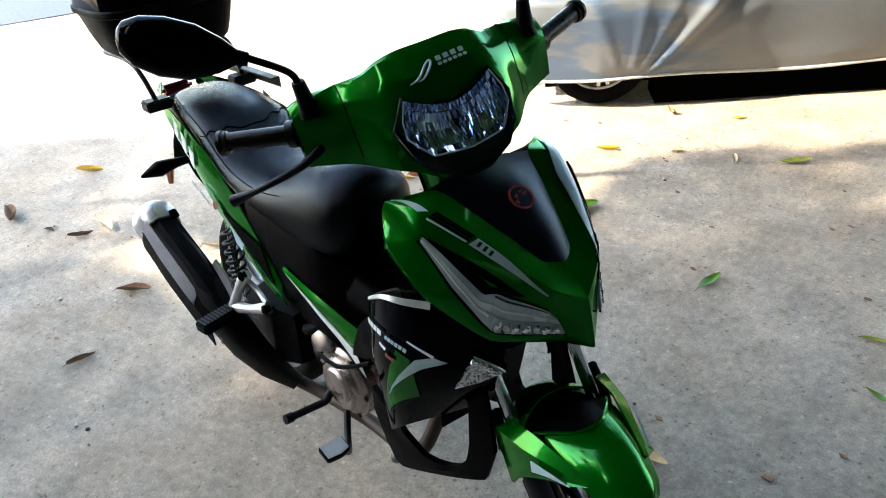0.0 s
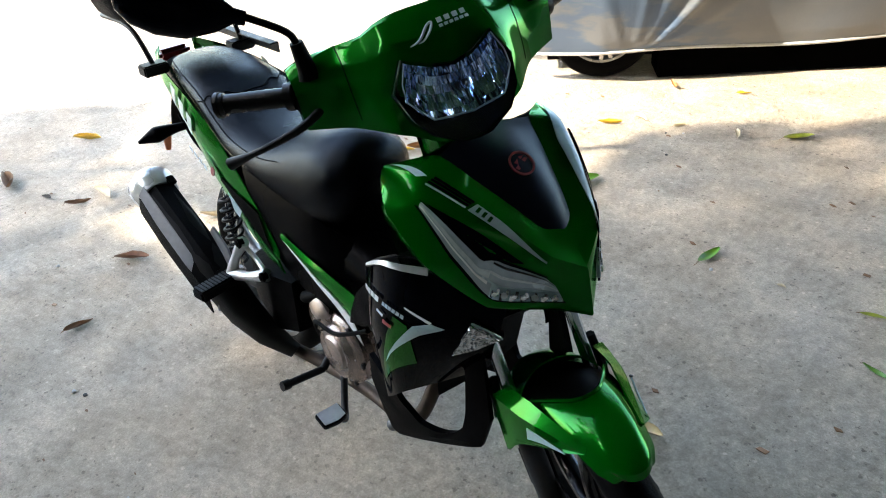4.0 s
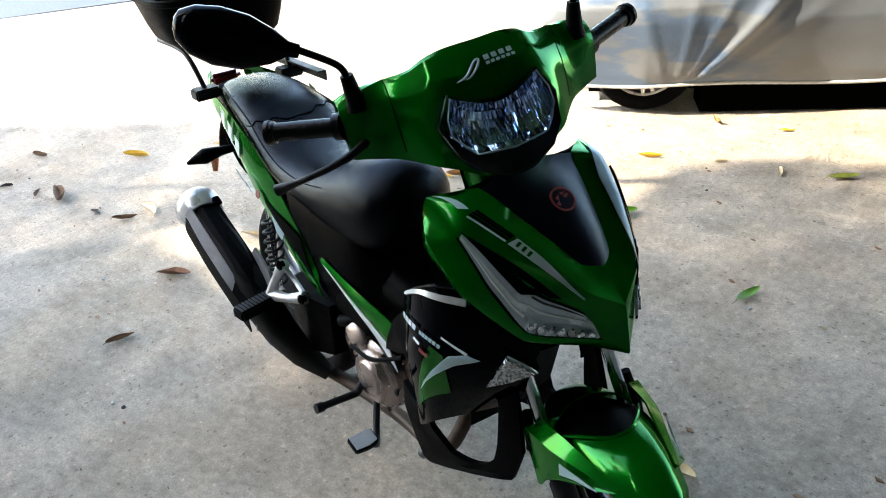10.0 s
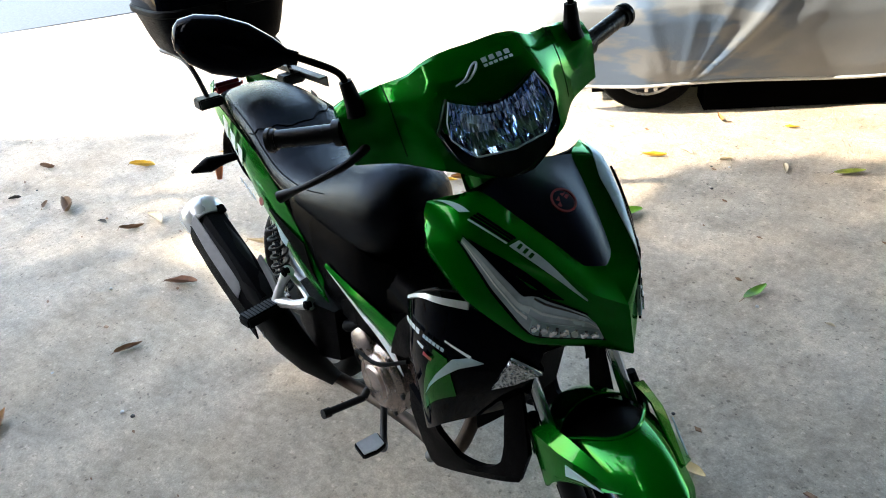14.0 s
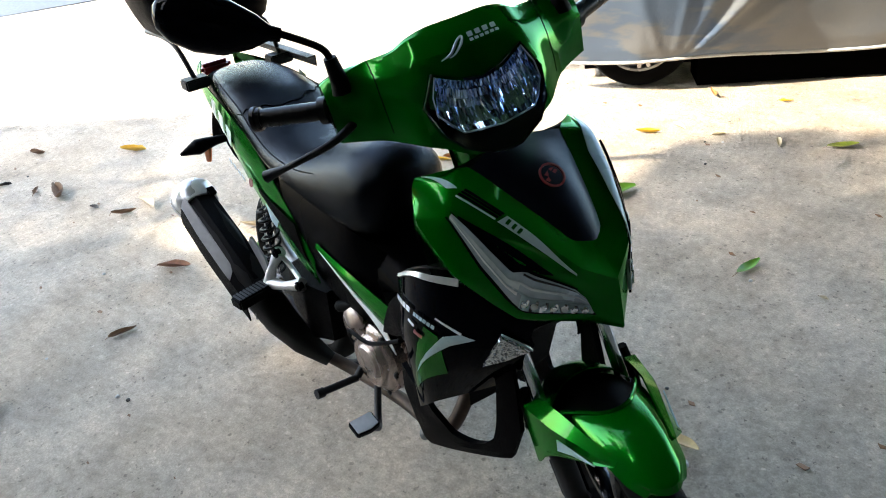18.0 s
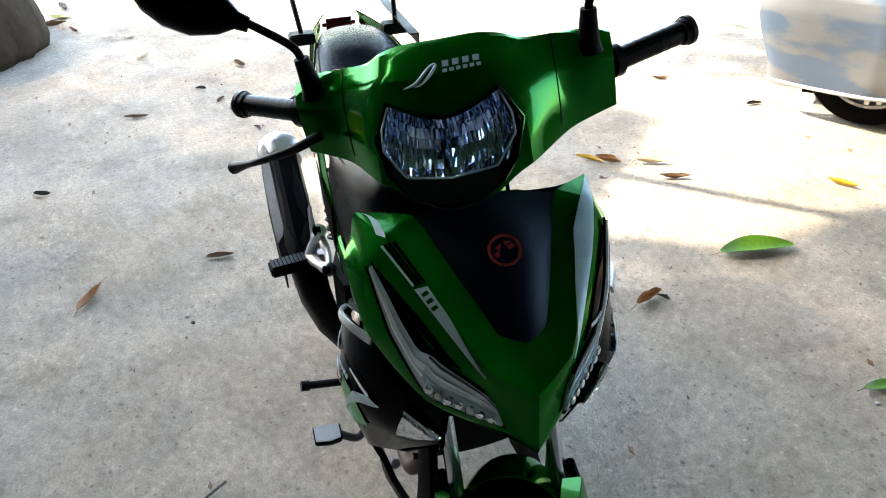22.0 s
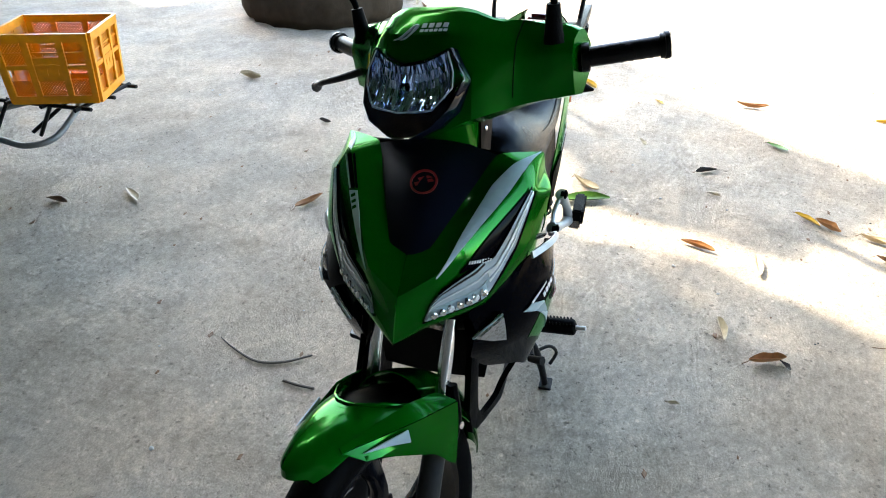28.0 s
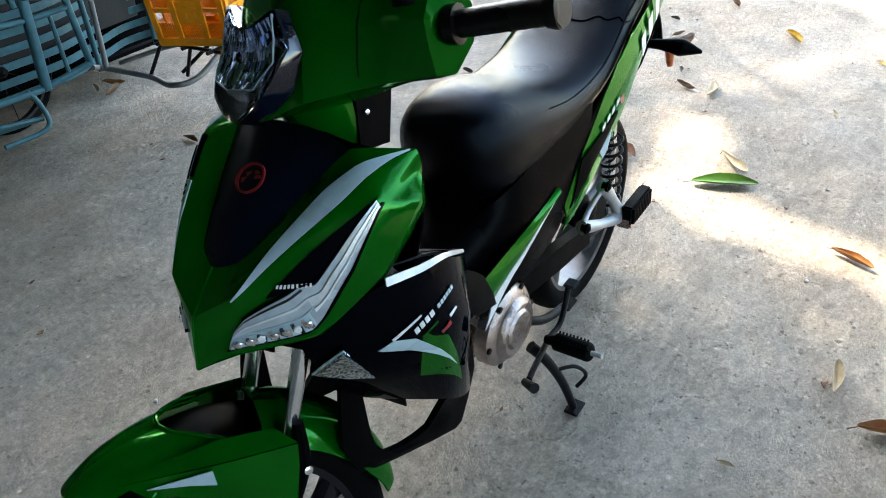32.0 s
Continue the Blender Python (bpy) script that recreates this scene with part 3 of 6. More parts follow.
bulb = Vector((-0.070, 0.0, 1.062))
steered("bulb_shield", lathe([(-0.004, 0.004), (0, 0.010), (0.008, 0.010), (0.011, 0.006), (0.012, 0.001)], bulb, fwd, 16), HEADLAMP_TINT, bars)
steered("bulb_ring", lathe([(-0.002, 0.0175), (0.002, 0.0175), (0.003, 0.0155), (-0.002, 0.0145)], bulb, fwd, 24), CHROME, bars)
steered("headlight_lens", dome([p + fwd * 0.010 for p in out], 0.016, 5), LENS, bars, "clear headlight lens")
for s in (1, -1):
    seam = [fine[i][20 + 13 * s] for i in range(2, 30)]
    steered("cover_seam", tube(seam, 0.0011, 6, smooth_path=False), BLACK, bars)
steered("neck_cover", rings([spline([(-0.075, 0.0, 1.03), (-0.10, 0.05, 1.03), (-0.19, 0.062, 1.03), (-0.20, 0.0, 1.03), (-0.19, -0.062, 1.03), (-0.10, -0.05, 1.03), (-0.075, 0.0, 1.03)], 17)[:-1],
                             spline([(-0.092, 0.0, 0.975), (-0.11, 0.045, 0.975), (-0.18, 0.06, 0.975), (-0.19, 0.0, 0.975), (-0.18, -0.06, 0.975), (-0.11, -0.045, 0.975), (-0.092, 0.0, 0.975)], 17)[:-1],
                             spline([(-0.112, 0.0, 0.915), (-0.13, 0.042, 0.915), (-0.175, 0.056, 0.915), (-0.185, 0.0, 0.915), (-0.175, -0.056, 0.915), (-0.13, -0.042, 0.915), (-0.112, 0.0, 0.915)], 17)[:-1]]), GREEN, bars)
steered("neck_back", rings([[(-0.185, 0.066, 1.03), (-0.185, -0.066, 1.03), (-0.262, -0.05, 1.03), (-0.262, 0.05, 1.03)], [(-0.168, 0.062, 0.905), (-0.168, -0.062, 0.905), (-0.225, -0.045, 0.895), (-0.225, 0.045, 0.895)]]), BLACK, bars)
for s in (1, -1):
    steered("neck_bolt", lathe([(0, 0.004), (0.003, 0.004), (0.004, 0.002)], (-0.19, 0.063 * s, 0.957), (0, s, 0), 10), CHROME, bars)
for s in (1, -1):
    steered("grip", tube([(-0.240, 0.230 * s, 1.072), (-0.246, 0.242 * s, 1.072), (-0.2465, 0.243 * s, 1.072), (-0.296, 0.340 * s, 1.078), (-0.2965, 0.341 * s, 1.078), (-0.302, 0.357 * s, 1.079)], [0.024, 0.024, 0.0165, 0.0165, 0.02, 0.02], 18, smooth_path=False), GRIP, bars, "black rubber grip")
    for k in range(6):
        q = Vector((-0.255, 0.259 * s, 1.073)).lerp(Vector((-0.290, 0.328 * s, 1.077)), k / 5)
        steered("grip_ridge", lathe([(-0.0045, 0.0162), (-0.002, 0.01685), (0.002, 0.01685), (0.0045, 0.0162)], q, (-0.46, 0.86 * s, 0.02), 16), GRIP, bars)
    steered("grip_flange", lathe([(-0.004, 0.0165), (-0.003, 0.022), (0.004, 0.022), (0.006, 0.017), (0.006, 0.008), (0.002, 0.006)], (-0.299, 0.350 * s, 1.079), (-0.46, 0.86 * s, 0.02), 20), GRIP, bars)
    steered("mirror_boot", tube([(-0.208, 0.2 * s, 1.105), (-0.208, 0.2 * s, 1.12), (-0.207, 0.203 * s, 1.165)], [0.02, 0.0155, 0.011], 12, smooth_path=False), RUBBER, bars)
    steered("mirror_stem", tube([(-0.207, 0.203 * s, 1.16), (-0.207, 0.207 * s, 1.178), (-0.207, 0.225 * s, 1.197), (-0.208, 0.275 * s, 1.235)], 0.006, 10), BLACK, bars)
    ax = Vector((-0.05, 0.165 * s, 0.085)).normalized()
    base = Vector((-0.208, 0.262 * s, 1.225))
    loops = []
    for d, h, th in ((0, 0.012, 0.010), (0.02, 0.014, 0.013), (0.045, 0.03, 0.024), (0.09, 0.047, 0.034), (0.14, 0.05, 0.034), (0.18, 0.042, 0.028), (0.205, 0.026, 0.018), (0.212, 0.01, 0.008)):
        side = Vector((1, 0, 0.1)).normalized()
        upv = ax.cross(side) * s
        loops.append([base + ax * d * 0.9 + upv * 0.92 * h * (math.sin(a) + 0.15) + side * th * max(-0.35, math.cos(a)) for a in [2 * math.pi * k / 20 for k in range(20)]])
    steered("mirror_housing", rings(loops), BLACK_GLOSS, bars, "black mirror seen from behind")
def on_cover(y, t, off=0.0):
    """A place on the sloping panel above the headlight: y across, t from its foot to its crest."""
    ks = sorted(SECTIONS)
    first = 3 if t >= 0 else 2
    pts = [tuple(float(np.interp(abs(y), ks, [SECTIONS[k][n][c] for k in ks])) for c in (0, 1)) for n in (first, first + 1)]
    t = t if t >= 0 else t + 1
    (x0, z0), (x1, z1) = pts
    up = Vector((x1 - x0, 0, z1 - z0)).normalized()
    out = Vector((up.z, 0, -up.x))
    return Vector((x0 + (x1 - x0) * t, y, z0 + (z1 - z0) * t)) + out * off


def cover_bar(y0, y1, t0, t1):
    return sheet([[on_cover(y0 + (y1 - y0) * k / 4, t, 0.0035) for k in range(5)] for t in (t0, (t0 + t1) / 2, t1)], 5, 0.0012, 1, False)


for k in range(4):
    steered("letter_bar", cover_bar(0.004 + 0.0135 * k, 0.0125 + 0.0135 * k, 0.16, 0.32), STRIPE, bars)
for k in range(6):
    steered("letter_bar", cover_bar(0.004 + 0.0090 * k, 0.0100 + 0.0090 * k, 0.0, 0.09), STRIPE, bars)
steered("brand_swoosh", tube([on_cover(y, t, 0.002) for y, t in ((-0.050, -0.30), (-0.032, -0.16), (-0.014, 0.20), (-0.005, 0.26), (-0.011, 0.04), (-0.025, -0.20), (-0.036, -0.28))], [0.0008, 0.002, 0.0025, 0.0018, 0.0024, 0.0018, 0.0008], 6), STRIPE, bars)
steered("brake_lever", tube([(-0.195, -0.20, 1.052), (-0.175, -0.245, 1.042), (-0.185, -0.31, 1.027), (-0.220, -0.36, 1.008), (-0.227, -0.372, 1.004)], [0.008, 0.007, 0.006, 0.0055, 0.011], 10), STEEL, bars, "dark brake lever with ball end")
steered("switch_box", block((0.042, 0.03, 0.042), (-0.226, -0.219, 1.060), 0.008), BLACK, bars)
steered("switch_box", block((0.040, 0.026, 0.040), (-0.224, 0.216, 1.064), 0.008), BLACK, bars)

# leg shield fairing
FAIR = [
    [(-0.130, 0.173, 0.950), (-0.083, 0.105, 0.957), (-0.022, 0.078, 0.920), (0.040, 0.051, 0.880), (0.077, 0.033, 0.853), (0.093, 0.0, 0.845)],
    [(-0.131, 0.175, 0.949), (-0.060, 0.148, 0.946), (0.010, 0.116, 0.908), (0.068, 0.084, 0.869), (0.117, 0.054, 0.830), (0.141, 0.0, 0.795)],
    [(-0.132, 0.178, 0.942), (-0.053, 0.169, 0.917), (0.020, 0.136, 0.868), (0.072, 0.103, 0.827), (0.112, 0.056, 0.789), (0.152, 0.0, 0.752)],
    [(-0.133, 0.180, 0.928), (-0.060, 0.180, 0.903), (0.002, 0.160, 0.830), (0.053, 0.120, 0.758), (0.128, 0.044, 0.750), (0.156, 0.0, 0.727)],
    [(-0.133, 0.180, 0.920), (-0.098, 0.199, 0.893), (-0.030, 0.183, 0.815), (0.046, 0.124, 0.742), (0.122, 0.046, 0.733), (0.157, 0.0, 0.714)],
    [(-0.145, 0.170, 0.912), (-0.125, 0.187, 0.870), (-0.055, 0.165, 0.790), (0.025, 0.105, 0.730), (0.080, 0.040, 0.712), (0.110, 0.0, 0.704)],
]
SUB = 8


def by_index(c, soft=True):
    """Points between the controls, the same count in each span."""
    P = [Vector(p) for p in c]
    out = []
    for i in range(len(P) - 1):
        a, b, c2, d = P[max(i - 1, 0)], P[i], P[i + 1], P[min(i + 2, len(P) - 1)]
        for k in range(SUB):
            u = k / SUB
            q = 0.5 * (2 * b + (c2 - a) * u + (2 * a - 5 * b + 4 * c2 - d) * u * u + (3 * b - a - 3 * c2 + d) * u ** 3)
            out.append(q.lerp(b.lerp(c2, u), 0.6) if soft else b.lerp(c2, u))
    return out + [P[-1]]


FS = [by_index(c) for c in FAIR]
SUBV = 4


def across_lines(col):
    """Points over the crease lines at one station, softly rounded."""
    out = []
    for i in range(len(col) - 1):
        a, b, c2, d = col[max(i - 1, 0)], col[i], col[i + 1], col[min(i + 2, len(col) - 1)]
        for k in range(SUBV):
            u = k / SUBV
            q = 0.5 * (2 * b + (c2 - a) * u + (2 * a - 5 * b + 4 * c2 - d) * u * u + (3 * b - a - 3 * c2 + d) * u ** 3)
            out.append(q.lerp(b.lerp(c2, u), 0.55))
    return out + [col[-1]]


_cols = [across_lines([r[i] for r in FS]) for i in range(5 * SUB + 1)]
FS = [[c[j] for c in _cols] for j in range(5 * SUBV + 1)]


def on_fairing(u, v, s, off=0.003):
    """A place on the fairing: u counts its control points from horn to nose, v its crease lines."""
    def at(a, b):
        a = min(max(a, 0), 5) * SUB
        i = min(int(a), 5 * SUB - 1)
        b = min(max(b, 0), 4.999) * SUBV
        j = int(b)
        p = FS[j][i].lerp(FS[j][i + 1], a - i)
        q = FS[j + 1][i].lerp(FS[j + 1][i + 1], a - i)
        return p.lerp(q, b - j)
    du, dv = at(u + 0.2, v) - at(u - 0.2, v), at(u, v + 0.2) - at(u, v - 0.2)
    n = dv.cross(du).normalized()
    if n.dot(Vector((0.5, 0.6, 0.3))) < 0:
        n = -n
    return Vector(flip(at(u, v) + n * off, s))


def decal(edge_a, edge_b, s, off, thick, n=16, mid_rows=1):
    """A strip on the fairing between two lines of (u, v)."""
    ea, eb = (resample([Vector((u, v, 0)) for u, v in e], n) for e in (edge_a, edge_b))
    rows = []
    for k in range(mid_rows + 2):
        t = k / (mid_rows + 1)
        rows.append([on_fairing(*a.lerp(b, t).xy, s, off) for a, b in zip(ea, eb)])
    return sheet(rows if s > 0 else rows[::-1], n, thick, 1, False)


LAMP_IN = [(1.06, 2.02), (1.4, 2.12), (1.9, 2.26), (2.5, 2.36), (2.72, 2.12), (3.5, 2.0), (3.95, 1.94), (4.1, 2.2)]
LAMP_OUT = [(1.08, 2.42), (1.4, 2.66), (1.9, 2.84), (2.5, 2.92), (2.8, 3.0), (3.3, 3.0), (3.8, 2.98), (4.08, 2.94)]
shield = new("leg_shield")
shield.parent = bike
for s in (1, -1):
    part("fairing", sheet([[Vector(flip(p, s)) for p in c] for c in FS], 5 * SUB + 1, 0.003, 1, None), GREEN, shield, "glossy metallic green fairing half", angle=26)
    part("black_inset", decal([(1.15, 1.93), (1.9, 1.74), (2.3, 1.70), (2.8, 1.72), (3.35, 1.80)], [(1.2, 1.98), (1.9, 2.25), (2.5, 2.4), (2.8, 2.1), (3.35, 1.84)], s, 0.0035, 0.0015, 22, 2), BLACK_GLOSS, shield, "gloss black inset above the lamp")
    lamp = part("daytime_lamp", decal(LAMP_IN, LAMP_OUT, s, 0.005, 0.004, 34, 2), LED, shield, "clear LED daytime running lamp")
    ea, eb = LAMP_IN, LAMP_OUT
    for f0, f1, first, last, m_, lift in ((0.30, 0.52, 0, 5, CLEAR, 0.0072), (0.62, 0.70, 0, 5, WHITE, 0.0066), (0.05, 0.10, 4, 8, HEADLAMP_TINT, 0.0064), (0.30, 0.36, 4, 8, CLEAR, 0.0068), (0.56, 0.60, 4, 8, STRIPE, 0.0064)):
        strip = [[tuple(a_ + (b_ - a_) * f for a_, b_ in zip(p, q)) for p, q in zip(ea[first:last], eb[first:last])] for f in (f0, f1)]
        part("lamp_line", decal(strip[0], strip[1], s, lift, 0.0018, 30), m_, lamp)
    strip = part("led_strip", decal([(2.86, 2.60), (4.02, 2.60)], [(2.90, 2.97), (4.04, 2.95)], s, 0.0066, 0.003, 14), STRIPE, lamp, "silver strip behind the LED lights")
    for k in range(7):
        p, q = on_fairing(2.98 + 0.158 * k, 2.78, s, 0.0085), on_fairing(2.98 + 0.158 * k, 2.78, s, 0.02)
        part("led_light", lathe([(0, 0.0062), (0.002, 0.0060), (0.0030, 0.0042), (0.0022, 0.0010)], p, q - p, 6), WHITE if k % 3 == 1 else CHROME, lamp)
    for k in range(14):
        a = 2.91 + 0.079 * k
        lo = 2.62 if k % 2 else 2.74
        part("led_facet", decal([(a, lo), (a + 0.05, lo)], [(a + 0.01, lo + 0.19), (a + 0.06, lo + 0.19)], s, 0.0090 + 0.0008 * (k % 3), 0.002, 3), (SIGNAL, CHROME, HEADLAMP_TINT)[k % 3], lamp)
    part("lamp_rim", decal([(1.02, 1.95), (1.9, 2.19), (2.5, 2.28), (2.72, 2.05), (3.5, 1.93), (3.97, 1.87)], [(1.05, 2.00), (1.9, 2.24), (2.5, 2.34), (2.73, 2.10), (3.5, 1.98), (3.97, 1.92)], s, 0.006, 0.004, 24), BLACK_GLOSS, lamp)
    part("lamp_rim", decal([(1.04, 2.40), (1.4, 2.65), (1.9, 2.83), (2.5, 2.91), (2.8, 2.985), (4.08, 2.95)], [(1.0, 2.52), (1.4, 2.76), (1.9, 2.93), (2.5, 3.01), (2.8, 3.08), (4.12, 3.02)], s, 0.006, 0.004, 24), BLACK_GLOSS, lamp)
    if s > 0:
        part("grey_stripe", decal([(0.15, 0.82), (0.9, 0.76), (1.72, 0.60), (2.64, 0.76), (4.0, 1.09)], [(0.15, 0.9), (0.9, 1.16), (1.5, 1.22), (2.4, 1.16), (4.0, 1.13)], s, 0.0045, 0.0015, 26, 1), STRIPE, shield, "pale grey decal stripe")
    else:
        part("grey_stripe", decal([(0.14, 0.40), (0.6, 0.70), (1.04, 1.00)], [(0.14, 0.43), (0.5, 0.84), (0.82, 1.14)], s, 0.0045, 0.0015, 10), STRIPE, shield, "pale grey decal stripe")
        part("grey_stripe", decal([(2.1, 0.92), (2.7, 0.98), (3.9, 1.28)], [(1.92, 1.26), (2.6, 1.28), (3.9, 1.34)], s, 0.0045, 0.0015, 14, 1), STRIPE, shield, "pale grey decal stripe")
        for k in range(4):
            part("slot_mark", decal([(1.18 - 0.04 * k, 0.86 + 0.12 * k), (2.03 - 0.05 * k, 0.90 + 0.1 * k)], [(1.17 - 0.04 * k, 0.94 + 0.12 * k), (2.01 - 0.05 * k, 0.97 + 0.1 * k)], s, 0.0045, 0.0015, 8), BLACK_GLOSS if k != 3 else STRIPE, shield)
        for k in range(3):
            part("letter_bar", decal([(2.14 + 0.14 * k, 1.0 + 0.02 * k), (2.21 + 0.14 * k, 1.0 + 0.02 * k)], [(2.08 + 0.14 * k, 1.17 + 0.02 * k), (2.15 + 0.14 * k, 1.17 + 0.02 * k)], s, 0.0062, 0.001, 3), GREEN, shield)
    for k in range(9 if s > 0 else 0):
        a, w = 2.52 + 0.062 * k, 0.030 if k < 4 else 0.040
        v = 2.24 - 0.062 * k
        part("letter_bar", decal([(a, v), (a + w, v - w * 0.9)], [(a + 0.04, v + 0.06), (a + w + 0.04, v + 0.06 - w * 0.9)], s, 0.0060, 0.001, 3), WHITE, shield)
    part("inner_panel", sheet([[flip(p, s) for p in c] for c in (
        [(-0.133, 0.174, 0.944), (-0.147, 0.172, 0.90), (-0.125, 0.184, 0.85), (-0.11, 0.18, 0.80)],
        [(-0.105, 0.104, 0.952), (-0.17, 0.10, 0.85), (-0.19, 0.10, 0.75), (-0.20, 0.09, 0.66)],
        [(-0.12, 0.0, 0.955), (-0.19, 0.0, 0.85), (-0.22, 0.0, 0.75), (-0.23, 0.0, 0.66)])], 10, 0.003, 3), BLACK, shield)
part("badge_panel", sheet([[(-0.083, 0.104, 0.953), (-0.022, 0.077, 0.916), (0.040, 0.050, 0.876), (0.077, 0.030, 0.849), (0.088, 0.012, 0.842)],
                           [(-0.097, 0.052, 0.961), (-0.020, 0.040, 0.936), (0.046, 0.026, 0.890), (0.080, 0.015, 0.853), (0.090, 0.006, 0.842)],
                           [(-0.100, 0.0, 0.963), (-0.02, 0.0, 0.942), (0.047, 0.0, 0.893), (0.081, 0.0, 0.855), (0.091, 0.0, 0.842)],
                           [(-0.097, -0.052, 0.961), (-0.020, -0.040, 0.936), (0.046, -0.026, 0.890), (0.080, -0.015, 0.853), (0.090, -0.006, 0.842)],
                           [(-0.083, -0.104, 0.953), (-0.022, -0.077, 0.916), (0.040, -0.050, 0.876), (0.077, -0.030, 0.849), (0.088, -0.012, 0.842)]], 16, 0.003, 1), NAVY, shield, "satin dark panel with round red badge", angle=50)
BADGE = basis((0.002, 0, 0.9315), (0, 1, 0), (-0.067, 0, 0.049))
part("badge_ring", moved(hoop([(-0.001, 0.0195), (0.0015, 0.0195), (0.0015, 0.0230), (-0.001, 0.0230)], (0, 0, 0), 40), BADGE @ Matrix.Rotation(radians(90), 4, "X")), RED, shield)
part("badge_wing", moved(join(plate([(-0.016, -0.003, 0), (0.012, 0.008, 0), (0.016, 0.004, 0), (-0.012, -0.009, 0)], 0.002), plate([(-0.012, 0.006, 0), (0.004, 0.013, 0), (0.012, 0.011, 0), (-0.008, 0.001, 0)], 0.002)), BADGE), RED, shield)

# side cowls, belly, signals
COWL = [
    [(0.062, 0.098, 0.727), (-0.042, 0.184, 0.800), (-0.110, 0.208, 0.797), (-0.170, 0.203, 0.760), (-0.204, 0.190, 0.738)],
    [(0.057, 0.113, 0.691), (0.002, 0.185, 0.706), (-0.090, 0.224, 0.695), (-0.170, 0.213, 0.650), (-0.225, 0.185, 0.610)],
    [(0.020, 0.100, 0.605), (-0.020, 0.152, 0.605), (-0.110, 0.210, 0.590), (-0.190, 0.192, 0.520), (-0.240, 0.165, 0.470)],
    [(-0.040, 0.104, 0.535), (-0.070, 0.135, 0.520), (-0.130, 0.182, 0.488), (-0.200, 0.176, 0.425), (-0.262, 0.152, 0.375)],
]


def on_cowl(u, v, s, off=0.003):
    rows = [spline(c, 33) for c in COWL]
    def at(a, b):
        a = min(max(a, 0), 4) * 8
        i = min(int(a), 31)
        b = min(max(b, 0), 2.999)
        j = int(b)
        return rows[j][i].lerp(rows[j][i + 1], a - i).lerp(rows[j + 1][i].lerp(rows[j + 1][i + 1], a - i), b - j)
    n = (at(u, v + 0.2) - at(u, v - 0.2)).cross(at(u + 0.2, v) - at(u - 0.2, v)).normalized()
    if n.y < 0:
        n = -n
    return Vector(flip(at(u, v) + n * off, s))


def cowl_patch(corners, s, off=0.004, thick=0.0015, n=8):
    """A four-cornered patch lying on the cowl, corners in (u, v)."""
    a, b, c, d = (Vector((*q, 0)) for q in corners)
    rows = []
    for k in range(5):
        t = k / 4
        p, q = a.lerp(d, t), b.lerp(c, t)
        rows.append([on_cowl(*p.lerp(q, i / (n - 1)).xy, s, off) for i in range(n)])
    return sheet(rows, n, thick, 1, False)


